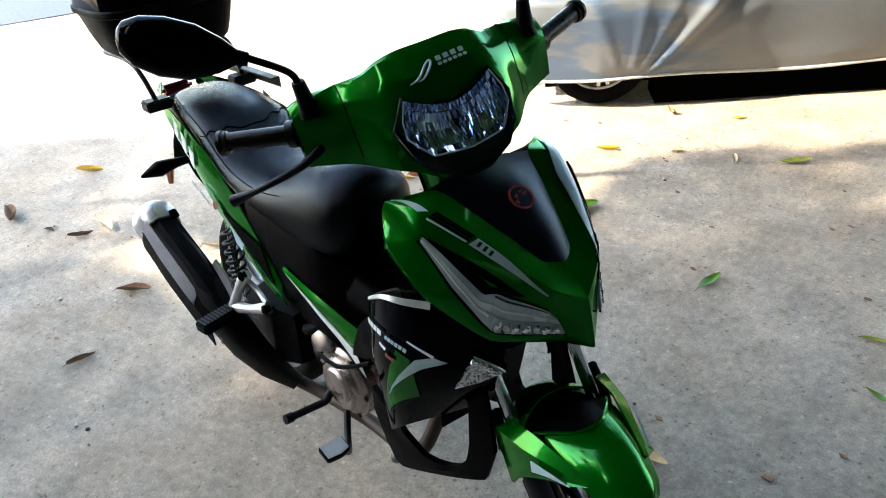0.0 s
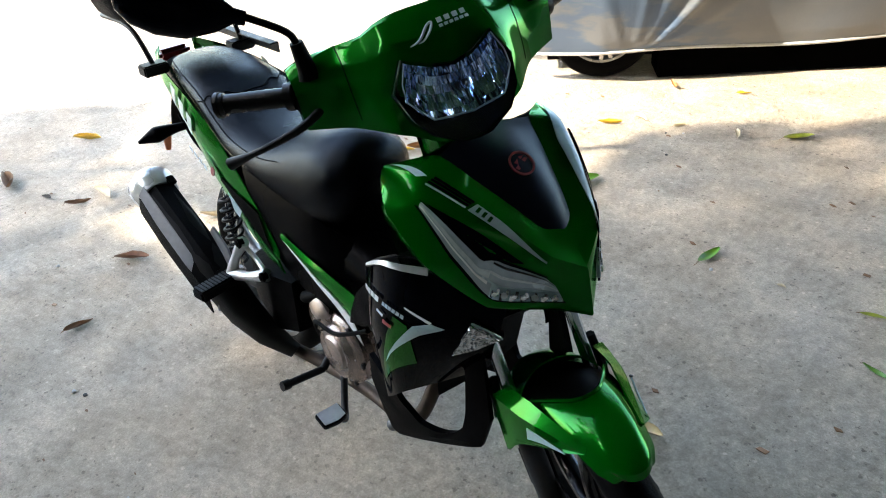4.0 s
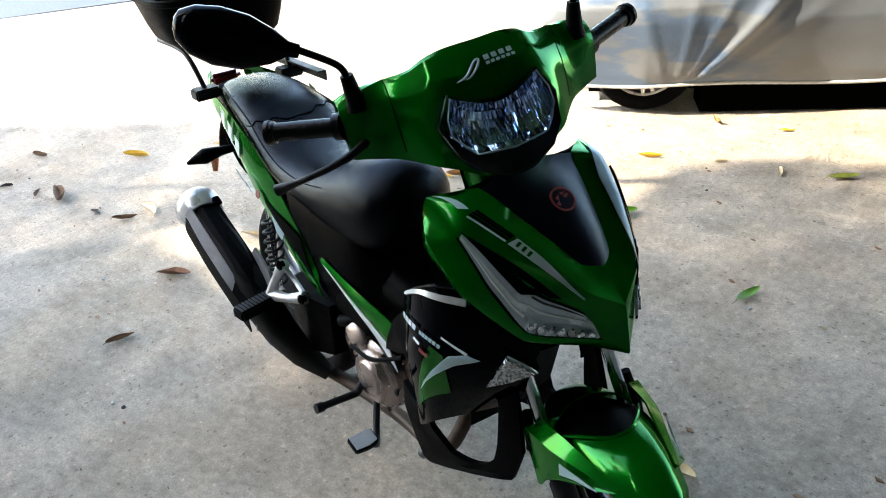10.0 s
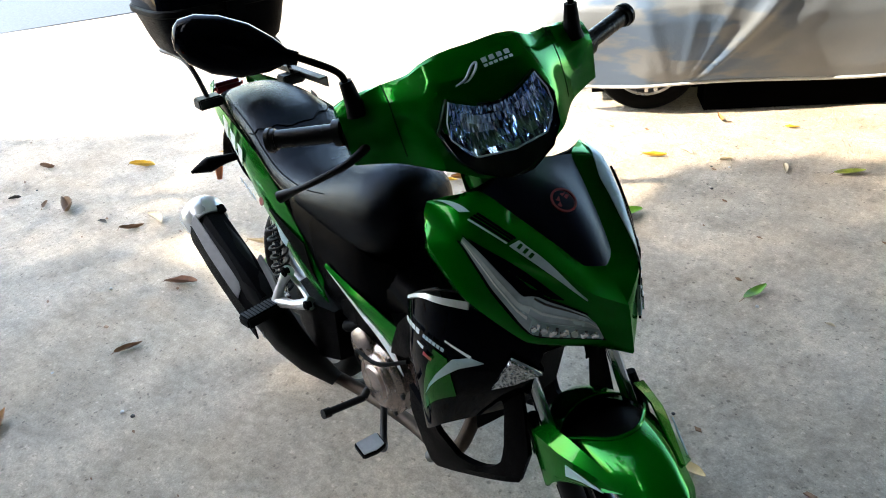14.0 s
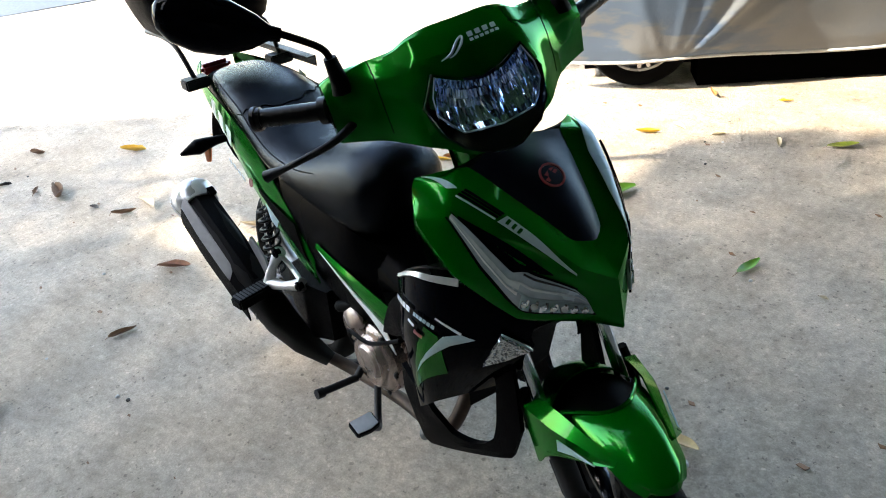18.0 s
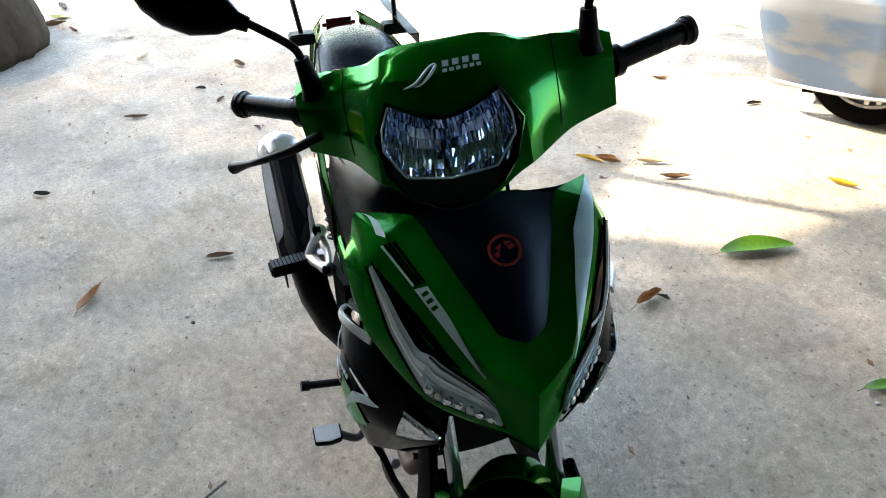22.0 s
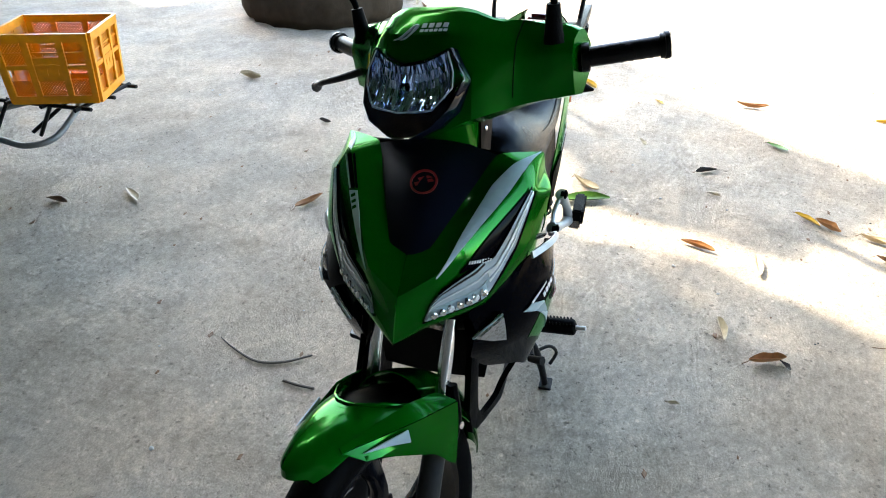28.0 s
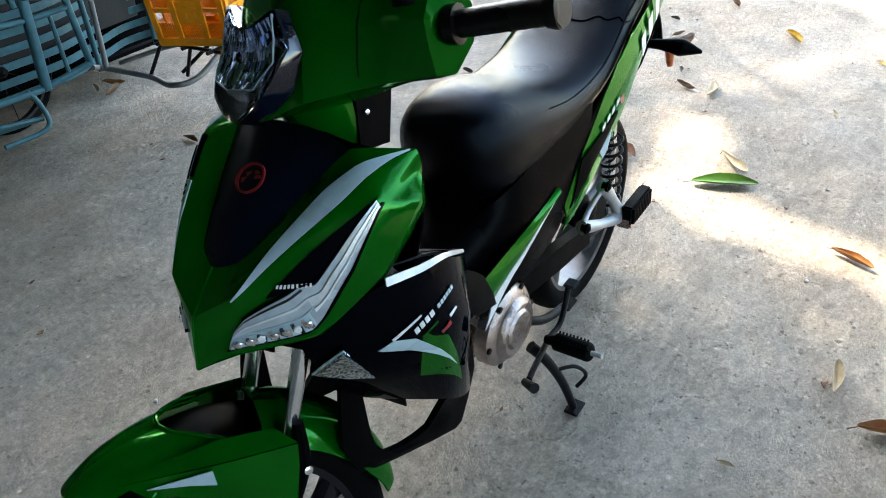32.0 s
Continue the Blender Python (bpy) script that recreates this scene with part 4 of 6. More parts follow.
for s in (1, -1):
    cowl = new("side_cowl")
    cowl.parent = bike
    part("cowl_panel", sheet([[flip(p, s) for p in spline(c, 33)] for c in COWL], 33, 0.003, 1, None), BLACK_GLOSS, cowl, "gloss black side cowl", angle=45)
    edge = [(-0.030, 0.182, 0.808), (-0.075, 0.207, 0.809), (-0.12, 0.213, 0.801), (-0.19, 0.196, 0.757)]
    part("trim", sheet([[flip(p, s) for p in edge], [flip((x + 0.003, y + 0.004, z - d), s) for (x, y, z), d in zip(edge, (0.011, 0.009, 0.006, 0.003))]], 12, 0.005), BRIGHT, cowl, "bright silver trim edge")
    sig = [Vector(flip(p, s)) for p in ((0.039, 0.155, 0.720), (0.011, 0.157, 0.676), (-0.017, 0.158, 0.624), (0.023, 0.135, 0.646), (0.063, 0.111, 0.676), (0.054, 0.133, 0.700))]
    mid_ = sum(sig, Vector()) / 6 + Vector((0.003, 0.004 * s, 0.001))
    lens = part("turn_signal", rings([[p - Vector((0.003, 0.004 * s, 0)) for p in sig], sig, [mid_ + (p - mid_) * 0.86 + Vector((0.003, 0.004 * s, 0)) for p in sig], [mid_ + (p - mid_) * 0.3 for p in sig]]), SIGNAL, cowl, "clear front turn signal", angle=20)
    part("signal_housing", rings([[mid_ + (p - mid_) * 0.8 - Vector((0.034, 0.034 * s, -0.004)) for p in sig], [mid_ + (p - mid_) * 1.04 - Vector((0.010, 0.012 * s, 0)) for p in sig], [mid_ + (p - mid_) * 1.04 - Vector((0.0035, 0.0045 * s, 0)) for p in sig]]), BLACK_GLOSS, lens, "black signal housing", angle=20)
    part("signal_edge", tube([sig[0], sig[5], sig[4]], 0.0016, 8), STRIPE, lens)
    part("green_patch", cowl_patch([(1.74, 1.02), (2.12, 0.88), (2.78, 2.42), (1.45, 2.02)], s, 0.003, 0.001, 12), GREEN, cowl, "dark green cowl decal")
    part("star_decal", cowl_patch([(1.0, 0.97), (1.28, 0.90), (1.62, 1.0), (1.46, 1.19)], s, 0.0045), STRIPE, cowl, "pale grey star decal")
    part("star_decal", cowl_patch([(1.46, 1.19), (1.62, 1.0), (2.36, 1.94), (2.32, 1.92)], s, 0.0045), STRIPE, cowl, "pale grey star decal")
    part("white_line", cowl_patch([(1.27, 0.87), (1.9, 0.68), (1.9, 0.705), (1.29, 0.91)], s, 0.0045, 0.001), WHITE, cowl)
    part("white_line", cowl_patch([(2.42, 0.86), (2.72, 0.76), (2.73, 0.79), (2.43, 0.90)], s, 0.0045, 0.001), WHITE, cowl)
    part("red_line", cowl_patch([(2.10, 1.06), (2.38, 0.94), (2.39, 0.99), (2.12, 1.12)], s, 0.0045, 0.001), RED, cowl)
    big0, big1, small0, small1 = (1.66, 2.16, 2.24, 2.84) if s > 0 else (3.6, 2.62, 2.5, 1.82)
    def text_v(u):
        return 0.93 - 0.40 * (u - 1.6) if s > 0 else 0.88 - 0.31 * (u - 1.8)
    for a0, a1, count, h in ((big0, big1, 4, 0.080), (small0, small1, 6, 0.055)):
        for k in range(count):
            u0 = a0 + (a1 - a0) * k / count
            u1 = u0 + (a1 - a0) * 0.72 / count
            part("letter_bar", cowl_patch([(u0, text_v(u0) - h * 0.5), (u1, text_v(u1) - h * 0.5), (u1, text_v(u1) + h * 0.5), (u0, text_v(u0) + h * 0.5)], s, 0.0045, 0.001, 3), WHITE if count == 4 else STRIPE, cowl)
    # angular chin below the cowl, open in its middle
    outer = [(-0.280, 0.152, 0.480), (-0.292, 0.147, 0.404), (-0.276, 0.141, 0.335), (-0.250, 0.136, 0.272), (-0.180, 0.128, 0.300), (-0.080, 0.122, 0.352), (0.012, 0.116, 0.403), (0.034, 0.110, 0.480), (0.018, 0.104, 0.560), (-0.004, 0.100, 0.640), (-0.002, 0.094, 0.705)]
    inner = [(-0.165, 0.174, 0.475), (-0.176, 0.162, 0.434), (-0.168, 0.148, 0.400), (-0.146, 0.139, 0.372), (-0.118, 0.132, 0.370), (-0.088, 0.126, 0.376), (-0.034, 0.118, 0.406), (-0.026, 0.114, 0.470), (-0.026, 0.110, 0.550), (-0.036, 0.108, 0.630), (-0.034, 0.100, 0.700)]
    part("chin", sheet([[flip(p, s) for p in inner], [flip(((a + c) / 2, (b + d) / 2 + 0.003, (e + f) / 2), s) for (a, b, e), (c, d, f) in zip(inner, outer)], [flip(p, s) for p in outer]], 33, 0.012, 1, False), BLACK, cowl, "black angular chin fairing open in its middle", angle=24)
    part("lower_cover", sheet([[flip(p, s) for p in c] for c in (
        [(-0.222, 0.172, 0.690), (-0.262, 0.166, 0.660), (-0.312, 0.156, 0.612)],
        [(-0.226, 0.176, 0.640), (-0.270, 0.170, 0.600), (-0.340, 0.158, 0.555)],
        [(-0.236, 0.172, 0.590), (-0.280, 0.164, 0.550), (-0.362, 0.152, 0.512)])], 8, 0.004, 1), BLACK, cowl, "dark lower side cover")
    part("cover_strut", sheet([[flip(p, s) for p in c] for c in (
        [(-0.228, 0.166, 0.595), (-0.240, 0.158, 0.50), (-0.262, 0.145, 0.42)], [(-0.246, 0.160, 0.585), (-0.262, 0.152, 0.50), (-0.276, 0.142, 0.43)])], 8, 0.006), STEEL, cowl)
    part("foot_board", sheet([[flip(p, s) for p in c] for c in (
        [(-0.05, 0.165, 0.806), (-0.12, 0.197, 0.798), (-0.20, 0.188, 0.745)],
        [(-0.13, 0.13, 0.775), (-0.20, 0.14, 0.735), (-0.27, 0.145, 0.690)],
        [(-0.19, 0.06, 0.70), (-0.25, 0.08, 0.67), (-0.31, 0.10, 0.655)])], 10, 0.003, 3), GRIP, cowl)

part("splash_panel", sheet([[(x + d, y, z) for y, d in ((-0.106, -0.012), (-0.06, 0.0), (0.0, 0.010), (0.06, 0.0), (0.106, -0.012))] for x, z in ((0.062, 0.712), (0.000, 0.690), (-0.028, 0.655), (-0.042, 0.622), (-0.060, 0.600))], 12, 0.004, 3), BLACK, shield, "black panel under the nose")

# body, seat and tail
LOOPS = []
for x, top, bot, w in ((-0.16, 0.66, 0.44, 0.085), (-0.25, 0.635, 0.42, 0.10), (-0.36, 0.63, 0.42, 0.11), (-0.5, 0.68, 0.46, 0.12), (-0.7, 0.72, 0.52, 0.125), (-0.9, 0.76, 0.6, 0.12), (-1.15, 0.82, 0.70, 0.10), (-1.38, 0.87, 0.80, 0.06)):
    LOOPS.append([(x, w * math.copysign(abs(math.cos(a)) ** 0.6, math.cos(a)), (top + bot) / 2 + (top - bot) / 2 * math.copysign(abs(math.sin(a)) ** 0.6, math.sin(a))) for a in [2 * math.pi * k / 24 for k in range(24)]])
part("inner_shield", sheet([[(-0.075, -0.115, 0.72), (-0.045, 0, 0.72), (-0.075, 0.115, 0.72)], [(-0.105, -0.122, 0.57), (-0.085, 0, 0.57), (-0.105, 0.122, 0.57)], [(-0.130, -0.108, 0.43), (-0.12, 0, 0.43), (-0.130, 0.108, 0.43)]], 12, 0.003, 4), BLACK, bike, "black inner splash shield behind the fork")
part("centre_cover", rings(LOOPS), SATIN, bike, "satin black centre cover")
SEAT = ((-0.402, 0.806, 0.776, 0.026), (-0.408, 0.828, 0.742, 0.058), (-0.425, 0.847, 0.700, 0.088), (-0.455, 0.862, 0.655, 0.110), (-0.51, 0.869, 0.630, 0.126), (-0.60, 0.852, 0.645, 0.135), (-0.72, 0.815, 0.68, 0.14), (-0.84, 0.815, 0.71, 0.14), (-0.93, 0.845, 0.74, 0.135), (-1.02, 0.885, 0.78, 0.125), (-1.14, 0.905, 0.82, 0.11), (-1.25, 0.905, 0.85, 0.085), (-1.295, 0.895, 0.865, 0.06))
cols = []
for x, top, bot, w in SEAT:
    cols.append([Vector((x, w * math.copysign(abs(math.cos(a)) ** 0.88, math.cos(a)), (top + bot) / 2 + (top - bot) / 2 * math.copysign(abs(math.sin(a)) ** 0.88, math.sin(a)))) for a in [2 * math.pi * k / 28 for k in range(28)]])
lines = [spline([c[k] for c in cols], 44) for k in range(28)]
part("seat", rings([[lines[k][j] for k in range(28)] for j in range(44)]), VINYL, bike, "black vinyl dual seat")
for k0, k1, x_at, n_ in ((1, 13, -0.955, 24),):
    j0 = min(range(44), key=lambda j: abs(lines[7][j].x - x_at))
    arc = [lines[k][min(43, j0 + abs(k - 7) // 2)] + Vector((0, 0, 0.0004)) for k in range(k0, k1 + 1)]
    part("seat_seam", tube(arc, 0.0016, 6), BLACK, bike)
for k in (2, 12):
    part("seat_seam", tube([lines[k][j] * 1.0 for j in range(12, 42)], 0.0015, 6), BLACK, bike)
for s in (1, -1):
    front_top = [(-0.338, 0.139, 0.575), (-0.42, 0.142, 0.588), (-0.52, 0.144, 0.602), (-0.625, 0.147, 0.624)]
    front_low = [(-0.375, 0.138, 0.508), (-0.43, 0.142, 0.535), (-0.50, 0.145, 0.560), (-0.622, 0.146, 0.612)]
    side = part("side_panel", sheet([[flip(p, s) for p in c] for c in (front_top, [((a[0] + b[0]) / 2, (a[1] + b[1]) / 2 + 0.007, (a[2] + b[2]) / 2) for a, b in zip(front_top, front_low)], front_low)], 16, 0.003, 3), GREEN, bike, "green side panel edged with a white stripe")
    part("white_stripe", sheet([[flip((x, y + 0.003, z + 0.002), s) for x, y, z in front_low], [flip(p, s) for p in ((-0.345, 0.139, 0.450), (-0.425, 0.143, 0.510), (-0.49, 0.146, 0.542), (-0.625, 0.148, 0.606))]], 16, 0.002), WHITE, side, "white stripe")
    part("seat_side", sheet([[flip(p, s) for p in c] for c in (
        [(-0.42, 0.070, 0.640), (-0.50, 0.115, 0.690), (-0.65, 0.122, 0.725), (-0.82, 0.124, 0.770)],
        [(-0.37, 0.088, 0.590), (-0.50, 0.133, 0.620), (-0.65, 0.141, 0.650), (-0.78, 0.142, 0.705)],
        [(-0.36, 0.102, 0.520), (-0.50, 0.141, 0.550), (-0.63, 0.143, 0.575), (-0.74, 0.144, 0.630)],
        [(-0.37, 0.104, 0.455), (-0.50, 0.136, 0.480), (-0.62, 0.140, 0.500), (-0.70, 0.140, 0.545)])], 14, 0.003, 3), SATIN, bike, "black panel under the seat")
    top = [(-0.665, 0.144, 0.560), (-0.727, 0.146, 0.640), (-0.769, 0.147, 0.683), (-0.831, 0.147, 0.742), (-0.926, 0.143, 0.800), (-1.05, 0.134, 0.845), (-1.28, 0.104, 0.880), (-1.42, 0.05, 0.900)]
    mid_ = [(-0.662, 0.150, 0.530), (-0.72, 0.155, 0.580), (-0.78, 0.157, 0.620), (-0.850, 0.157, 0.676), (-0.945, 0.153, 0.735), (-1.06, 0.142, 0.79), (-1.28, 0.11, 0.845), (-1.44, 0.06, 0.878)]
    low = [(-0.655, 0.146, 0.500), (-0.715, 0.148, 0.518), (-0.79, 0.149, 0.555), (-0.865, 0.148, 0.608), (-0.964, 0.145, 0.667), (-1.08, 0.132, 0.735), (-1.28, 0.10, 0.81), (-1.44, 0.06, 0.86)]
    tail = part("tail_panel", sheet([[flip(p, s) for p in c] for c in (top, mid_, low)], 28, 0.003, 4), GREEN, bike, "green tail panel with white lettering marks")
    part("black_wedge", sheet([[flip(p, s) for p in c] for c in ([(-0.722, 0.1525, 0.640), (-0.80, 0.1595, 0.668), (-0.885, 0.1600, 0.690)], [(-0.700, 0.1545, 0.590), (-0.765, 0.1610, 0.628), (-0.885, 0.1602, 0.686)], [(-0.676, 0.1540, 0.548), (-0.745, 0.1610, 0.600), (-0.885, 0.1600, 0.680)])], 10, 0.002), BLACK, tail, "black wedge on the tail panel")
    x0, step = (-0.805, -0.023) if s > 0 else (-1.035, 0.023)
    for k in range(4):
        x, z = x0 + step * k, (0.676 + 0.010 * k) if s > 0 else (0.716 - 0.010 * k)
        part("letter_bar", sheet([[flip(p, s) for p in c] for c in ([(x, 0.1605, z + 0.008), (x - 0.014, 0.1605, z + 0.014)], [(x - 0.001, 0.1605, z - 0.004), (x - 0.015, 0.1605, z + 0.002)])], 3, 0.0015), WHITE, tail)
    part("red_mark", lathe([(0, 0.012), (0.0015, 0.012)], flip((-0.912 if s > 0 else -0.932, 0.1575, 0.706 if s > 0 else 0.690), s), (0, s, 0.2), 16), RED, tail)
    part("white_mark", sheet([[flip(p, s) for p in c] for c in ([(-0.80, 0.160, 0.625), (-0.86, 0.160, 0.655)], [(-0.82, 0.160, 0.600), (-0.845, 0.160, 0.612)])], 4, 0.0015), STRIPE, tail)
    part("white_band", sheet([[flip((x, y + 0.003, z + 0.020), s) for x, y, z in low[5:]], [flip((x, y + 0.003, z + 0.008), s) for x, y, z in low[5:]]], 12, 0.002), WHITE, tail, "white band")
    for k in range(3):
        x, z = -1.02 - 0.05 * k, 0.782 + 0.026 * k
        part("white_mark", sheet([[flip(p, s) for p in c] for c in ([(x, 0.150 - 0.006 * k, z + 0.022), (x - 0.03, 0.147 - 0.006 * k, z + 0.036)], [(x - 0.012, 0.153 - 0.006 * k, z - 0.022), (x - 0.034, 0.150 - 0.006 * k, z - 0.008)])], 4, 0.0015), WHITE, tail)
part("rack_rail", join(block((0.40, 0.026, 0.004), (-1.27, 0.142, 0.914), 0.001), block((0.40, 0.004, 0.030), (-1.27, 0.154, 0.900), 0.001)), STEEL, bike, "black angle iron beside the seat")
for s in (1, -1):
    part("rack_bracket", block((0.05, 0.07, 0.03), (-1.26, 0.13 * s, 0.885), 0.004), STEEL, bike)
part("tail_lamp", block((0.04, 0.10, 0.035), (-1.455, 0, 0.862), 0.012), RED, bike, "red tail lamp")

# engine
part("crankcase", join(block((0.26, 0.19, 0.17), (-0.50, 0, 0.37), 0.03), tube([(-0.40, 0, 0.41), (-0.20, 0, 0.45)], 0.060, 16)), ALU, bike, "cast aluminium engine")
for k in range(6):
    part("cooling_fin", block((0.008, 0.16, 0.14), (-0.33 + 0.02 * k, 0, 0.425 + 0.004 * k), 0.002), ALU, bike)
for s in (1, -1):
    cover = part("engine_cover", lathe([(0, 0.092), (0.028, 0.090), (0.036, 0.082), (0.040, 0.070), (0.050, 0.066), (0.055, 0.058), (0.052, 0.046), (0.058, 0.040), (0.060, 0.0)], (-0.455, 0.10 * s, 0.375), (0, s, 0)), ALU, bike, "dull cast aluminium engine cover")
    for k in range(6):
        a = math.pi * 2 * k / 6
        part("bolt", lathe([(0, 0.007), (0.005, 0.007), (0.006, 0.004)], (-0.455 + 0.088 * math.cos(a), 0.132 * s, 0.375 + 0.088 * math.sin(a)), (0, s, 0), 8), STEEL, cover)
part("clutch_cover", lathe([(0, 0.05), (0.03, 0.048), (0.04, 0.035), (0.042, 0)], (-0.52, -0.11, 0.44), (0, -1, 0)), ALU, bike, "small cast engine cover")
part("air_box", rings([[(-0.62, -0.07, 0.50), (-0.62, -0.15, 0.49), (-0.63, -0.15, 0.34), (-0.63, -0.07, 0.33)], [(-0.72, -0.07, 0.50), (-0.72, -0.165, 0.48), (-0.74, -0.16, 0.30), (-0.74, -0.07, 0.30)], [(-0.88, -0.07, 0.46), (-0.88, -0.13, 0.45), (-0.90, -0.13, 0.32), (-0.90, -0.07, 0.32)]]), BLACK, bike, "black air box")
part("intake_hose", tube([(-0.62, -0.12, 0.44), (-0.57, -0.14, 0.47), (-0.52, -0.12, 0.49), (-0.46, -0.08, 0.49)], 0.014), RUBBER, bike)
part("cable", tube([(-0.30, -0.15, 0.52), (-0.40, -0.17, 0.47), (-0.50, -0.165, 0.45), (-0.56, -0.13, 0.36)], 0.005, 8), RUBBER, bike)
part("chain_case", rings([[(-0.55, 0.075, 0.42), (-0.55, 0.105, 0.42), (-0.55, 0.105, 0.36), (-0.55, 0.075, 0.36)], [(-0.75, 0.08, 0.39), (-0.75, 0.108, 0.39), (-0.75, 0.108, 0.32), (-0.75, 0.08, 0.32)], [(-0.92, 0.08, 0.35), (-0.92, 0.106, 0.35), (-0.92, 0.106, 0.29), (-0.92, 0.08, 0.29)]]), BLACK, bike, "black chain cover")

# exhaust
PALEGREY = mat("pale_grey_plastic", (0.125, 0.13, 0.135), 0.45, 0.2, 0, 0.2, 60)
part("exhaust_pipe", tube([(-0.22, -0.04, 0.40), (-0.235, -0.10, 0.29), (-0.30, -0.11, 0.235), (-0.45, -0.105, 0.215), (-0.65, -0.13, 0.21), (-0.80, -0.180, 0.235)], 0.017, 14), RUSTY, bike, "stained steel exhaust pipe")
part("pipe_guard", tube([(-0.262, -0.142, 0.275), (-0.29, -0.150, 0.248)], [0.010, 0.015], 10), PALEGREY, bike)
muffler = new("muffler")
muffler.parent = bike
MUF = [(-0.700, -0.165, 0.235), (-0.755, -0.205, 0.290), (-0.82, -0.226, 0.338), (-0.935, -0.238, 0.418), (-1.06, -0.242, 0.486), (-1.175, -0.244, 0.545), (-1.205, -0.244, 0.560)]


def canister(wide, high, squared=0.62, shift=0.0, seg=26):
    """A muffler skin of rounded box sections along MUF, half width and half height at each point."""
    loops = []
    for i, c in enumerate(MUF[:len(wide)]):
        c = Vector(c)
        d = (Vector(MUF[min(i + 1, len(MUF) - 1)]) - Vector(MUF[max(i - 1, 0)])).normalized()
        side = d.cross(Vector((0, 0, 1))).normalized()
        up = side.cross(d)
        loops.append([c + d * shift + side * wide[i] * math.copysign(abs(math.cos(a)) ** squared, math.cos(a)) + up * high[i] * math.copysign(abs(math.sin(a)) ** squared, math.sin(a)) for a in [2 * math.pi * k / seg for k in range(seg)]])
    return loops


part("muffler_body", rings(canister([0.016, 0.030, 0.040, 0.048, 0.050, 0.049, 0.044], [0.020, 0.034, 0.044, 0.054, 0.057, 0.055, 0.050])), HEATSHIELD, muffler, "black muffler body", angle=34)
_cap = Vector((-0.885, 0, 0.46)).normalized()
part("end_cap", lathe([(-0.040, 0.058), (-0.010, 0.065), (0.014, 0.064), (0.034, 0.050), (0.041, 0.030), (0.034, 0.020), (0.020, 0.018), (0.018, 0.0)], (-1.222, -0.246, 0.580), _cap), SILVER, muffler, "bright pale muffler end cap")
guard = part("heat_guard", sheet([[(-1.192, -0.205, 0.604), (-1.08, -0.203, 0.546), (-0.955, -0.200, 0.480), (-0.90, -0.198, 0.440)], [(-1.196, -0.255, 0.622), (-1.075, -0.253, 0.561), (-0.945, -0.250, 0.490), (-0.885, -0.246, 0.446)], [(-1.200, -0.297, 0.590), (-1.075, -0.298, 0.525), (-0.935, -0.294, 0.450), (-0.875, -0.288, 0.408)], [(-1.190, -0.302, 0.532), (-1.070, -0.303, 0.466), (-0.925, -0.297, 0.388), (-0.865, -0.290, 0.348)]], 14, 0.004, 1, False), RUBBER, muffler, "black faceted heat guard", angle=18)
part("guard_tab", block((0.030, 0.024, 0.012), (-1.165, -0.208, 0.606), 0.003, Matrix.Rotation(radians(28), 4, "Y")), SATIN, muffler)
part("shield_strip", sheet([[(-1.176, -0.279, 0.610), (-1.08, -0.277, 0.557), (-0.965, -0.274, 0.486), (-0.945, -0.273, 0.470)], [(-1.168, -0.300, 0.592), (-1.075, -0.302, 0.533), (-0.950, -0.298, 0.461), (-0.930, -0.296, 0.449)]], 12, 0.004, 1, False), PALEGREY, muffler, "grey heat shield strip")
part("guard_bolt", lathe([(0, 0.005), (0.004, 0.005), (0.005, 0.002)], (-0.918, -0.302, 0.404), (0, -1, 0.1), 8), CHROME, muffler)
part("mount_plate", sheet([[(-0.975, -0.205, 0.512), (-0.900, -0.212, 0.470), (-0.862, -0.218, 0.436)], [(-0.960, -0.200, 0.532), (-0.885, -0.204, 0.500), (-0.842, -0.212, 0.448)]], 8, 0.006, 1, False), PALEGREY, muffler, "grey muffler mounting plate")
for k in range(4):
    part("slot", block((0.012, 0.006, 0.030), (-0.868 + 0.026 * k, -0.272 + 0.012 * k, 0.352 - 0.018 * k), 0.003, Matrix.Rotation(radians(20), 4, "Y")), PALEGREY, muffler)

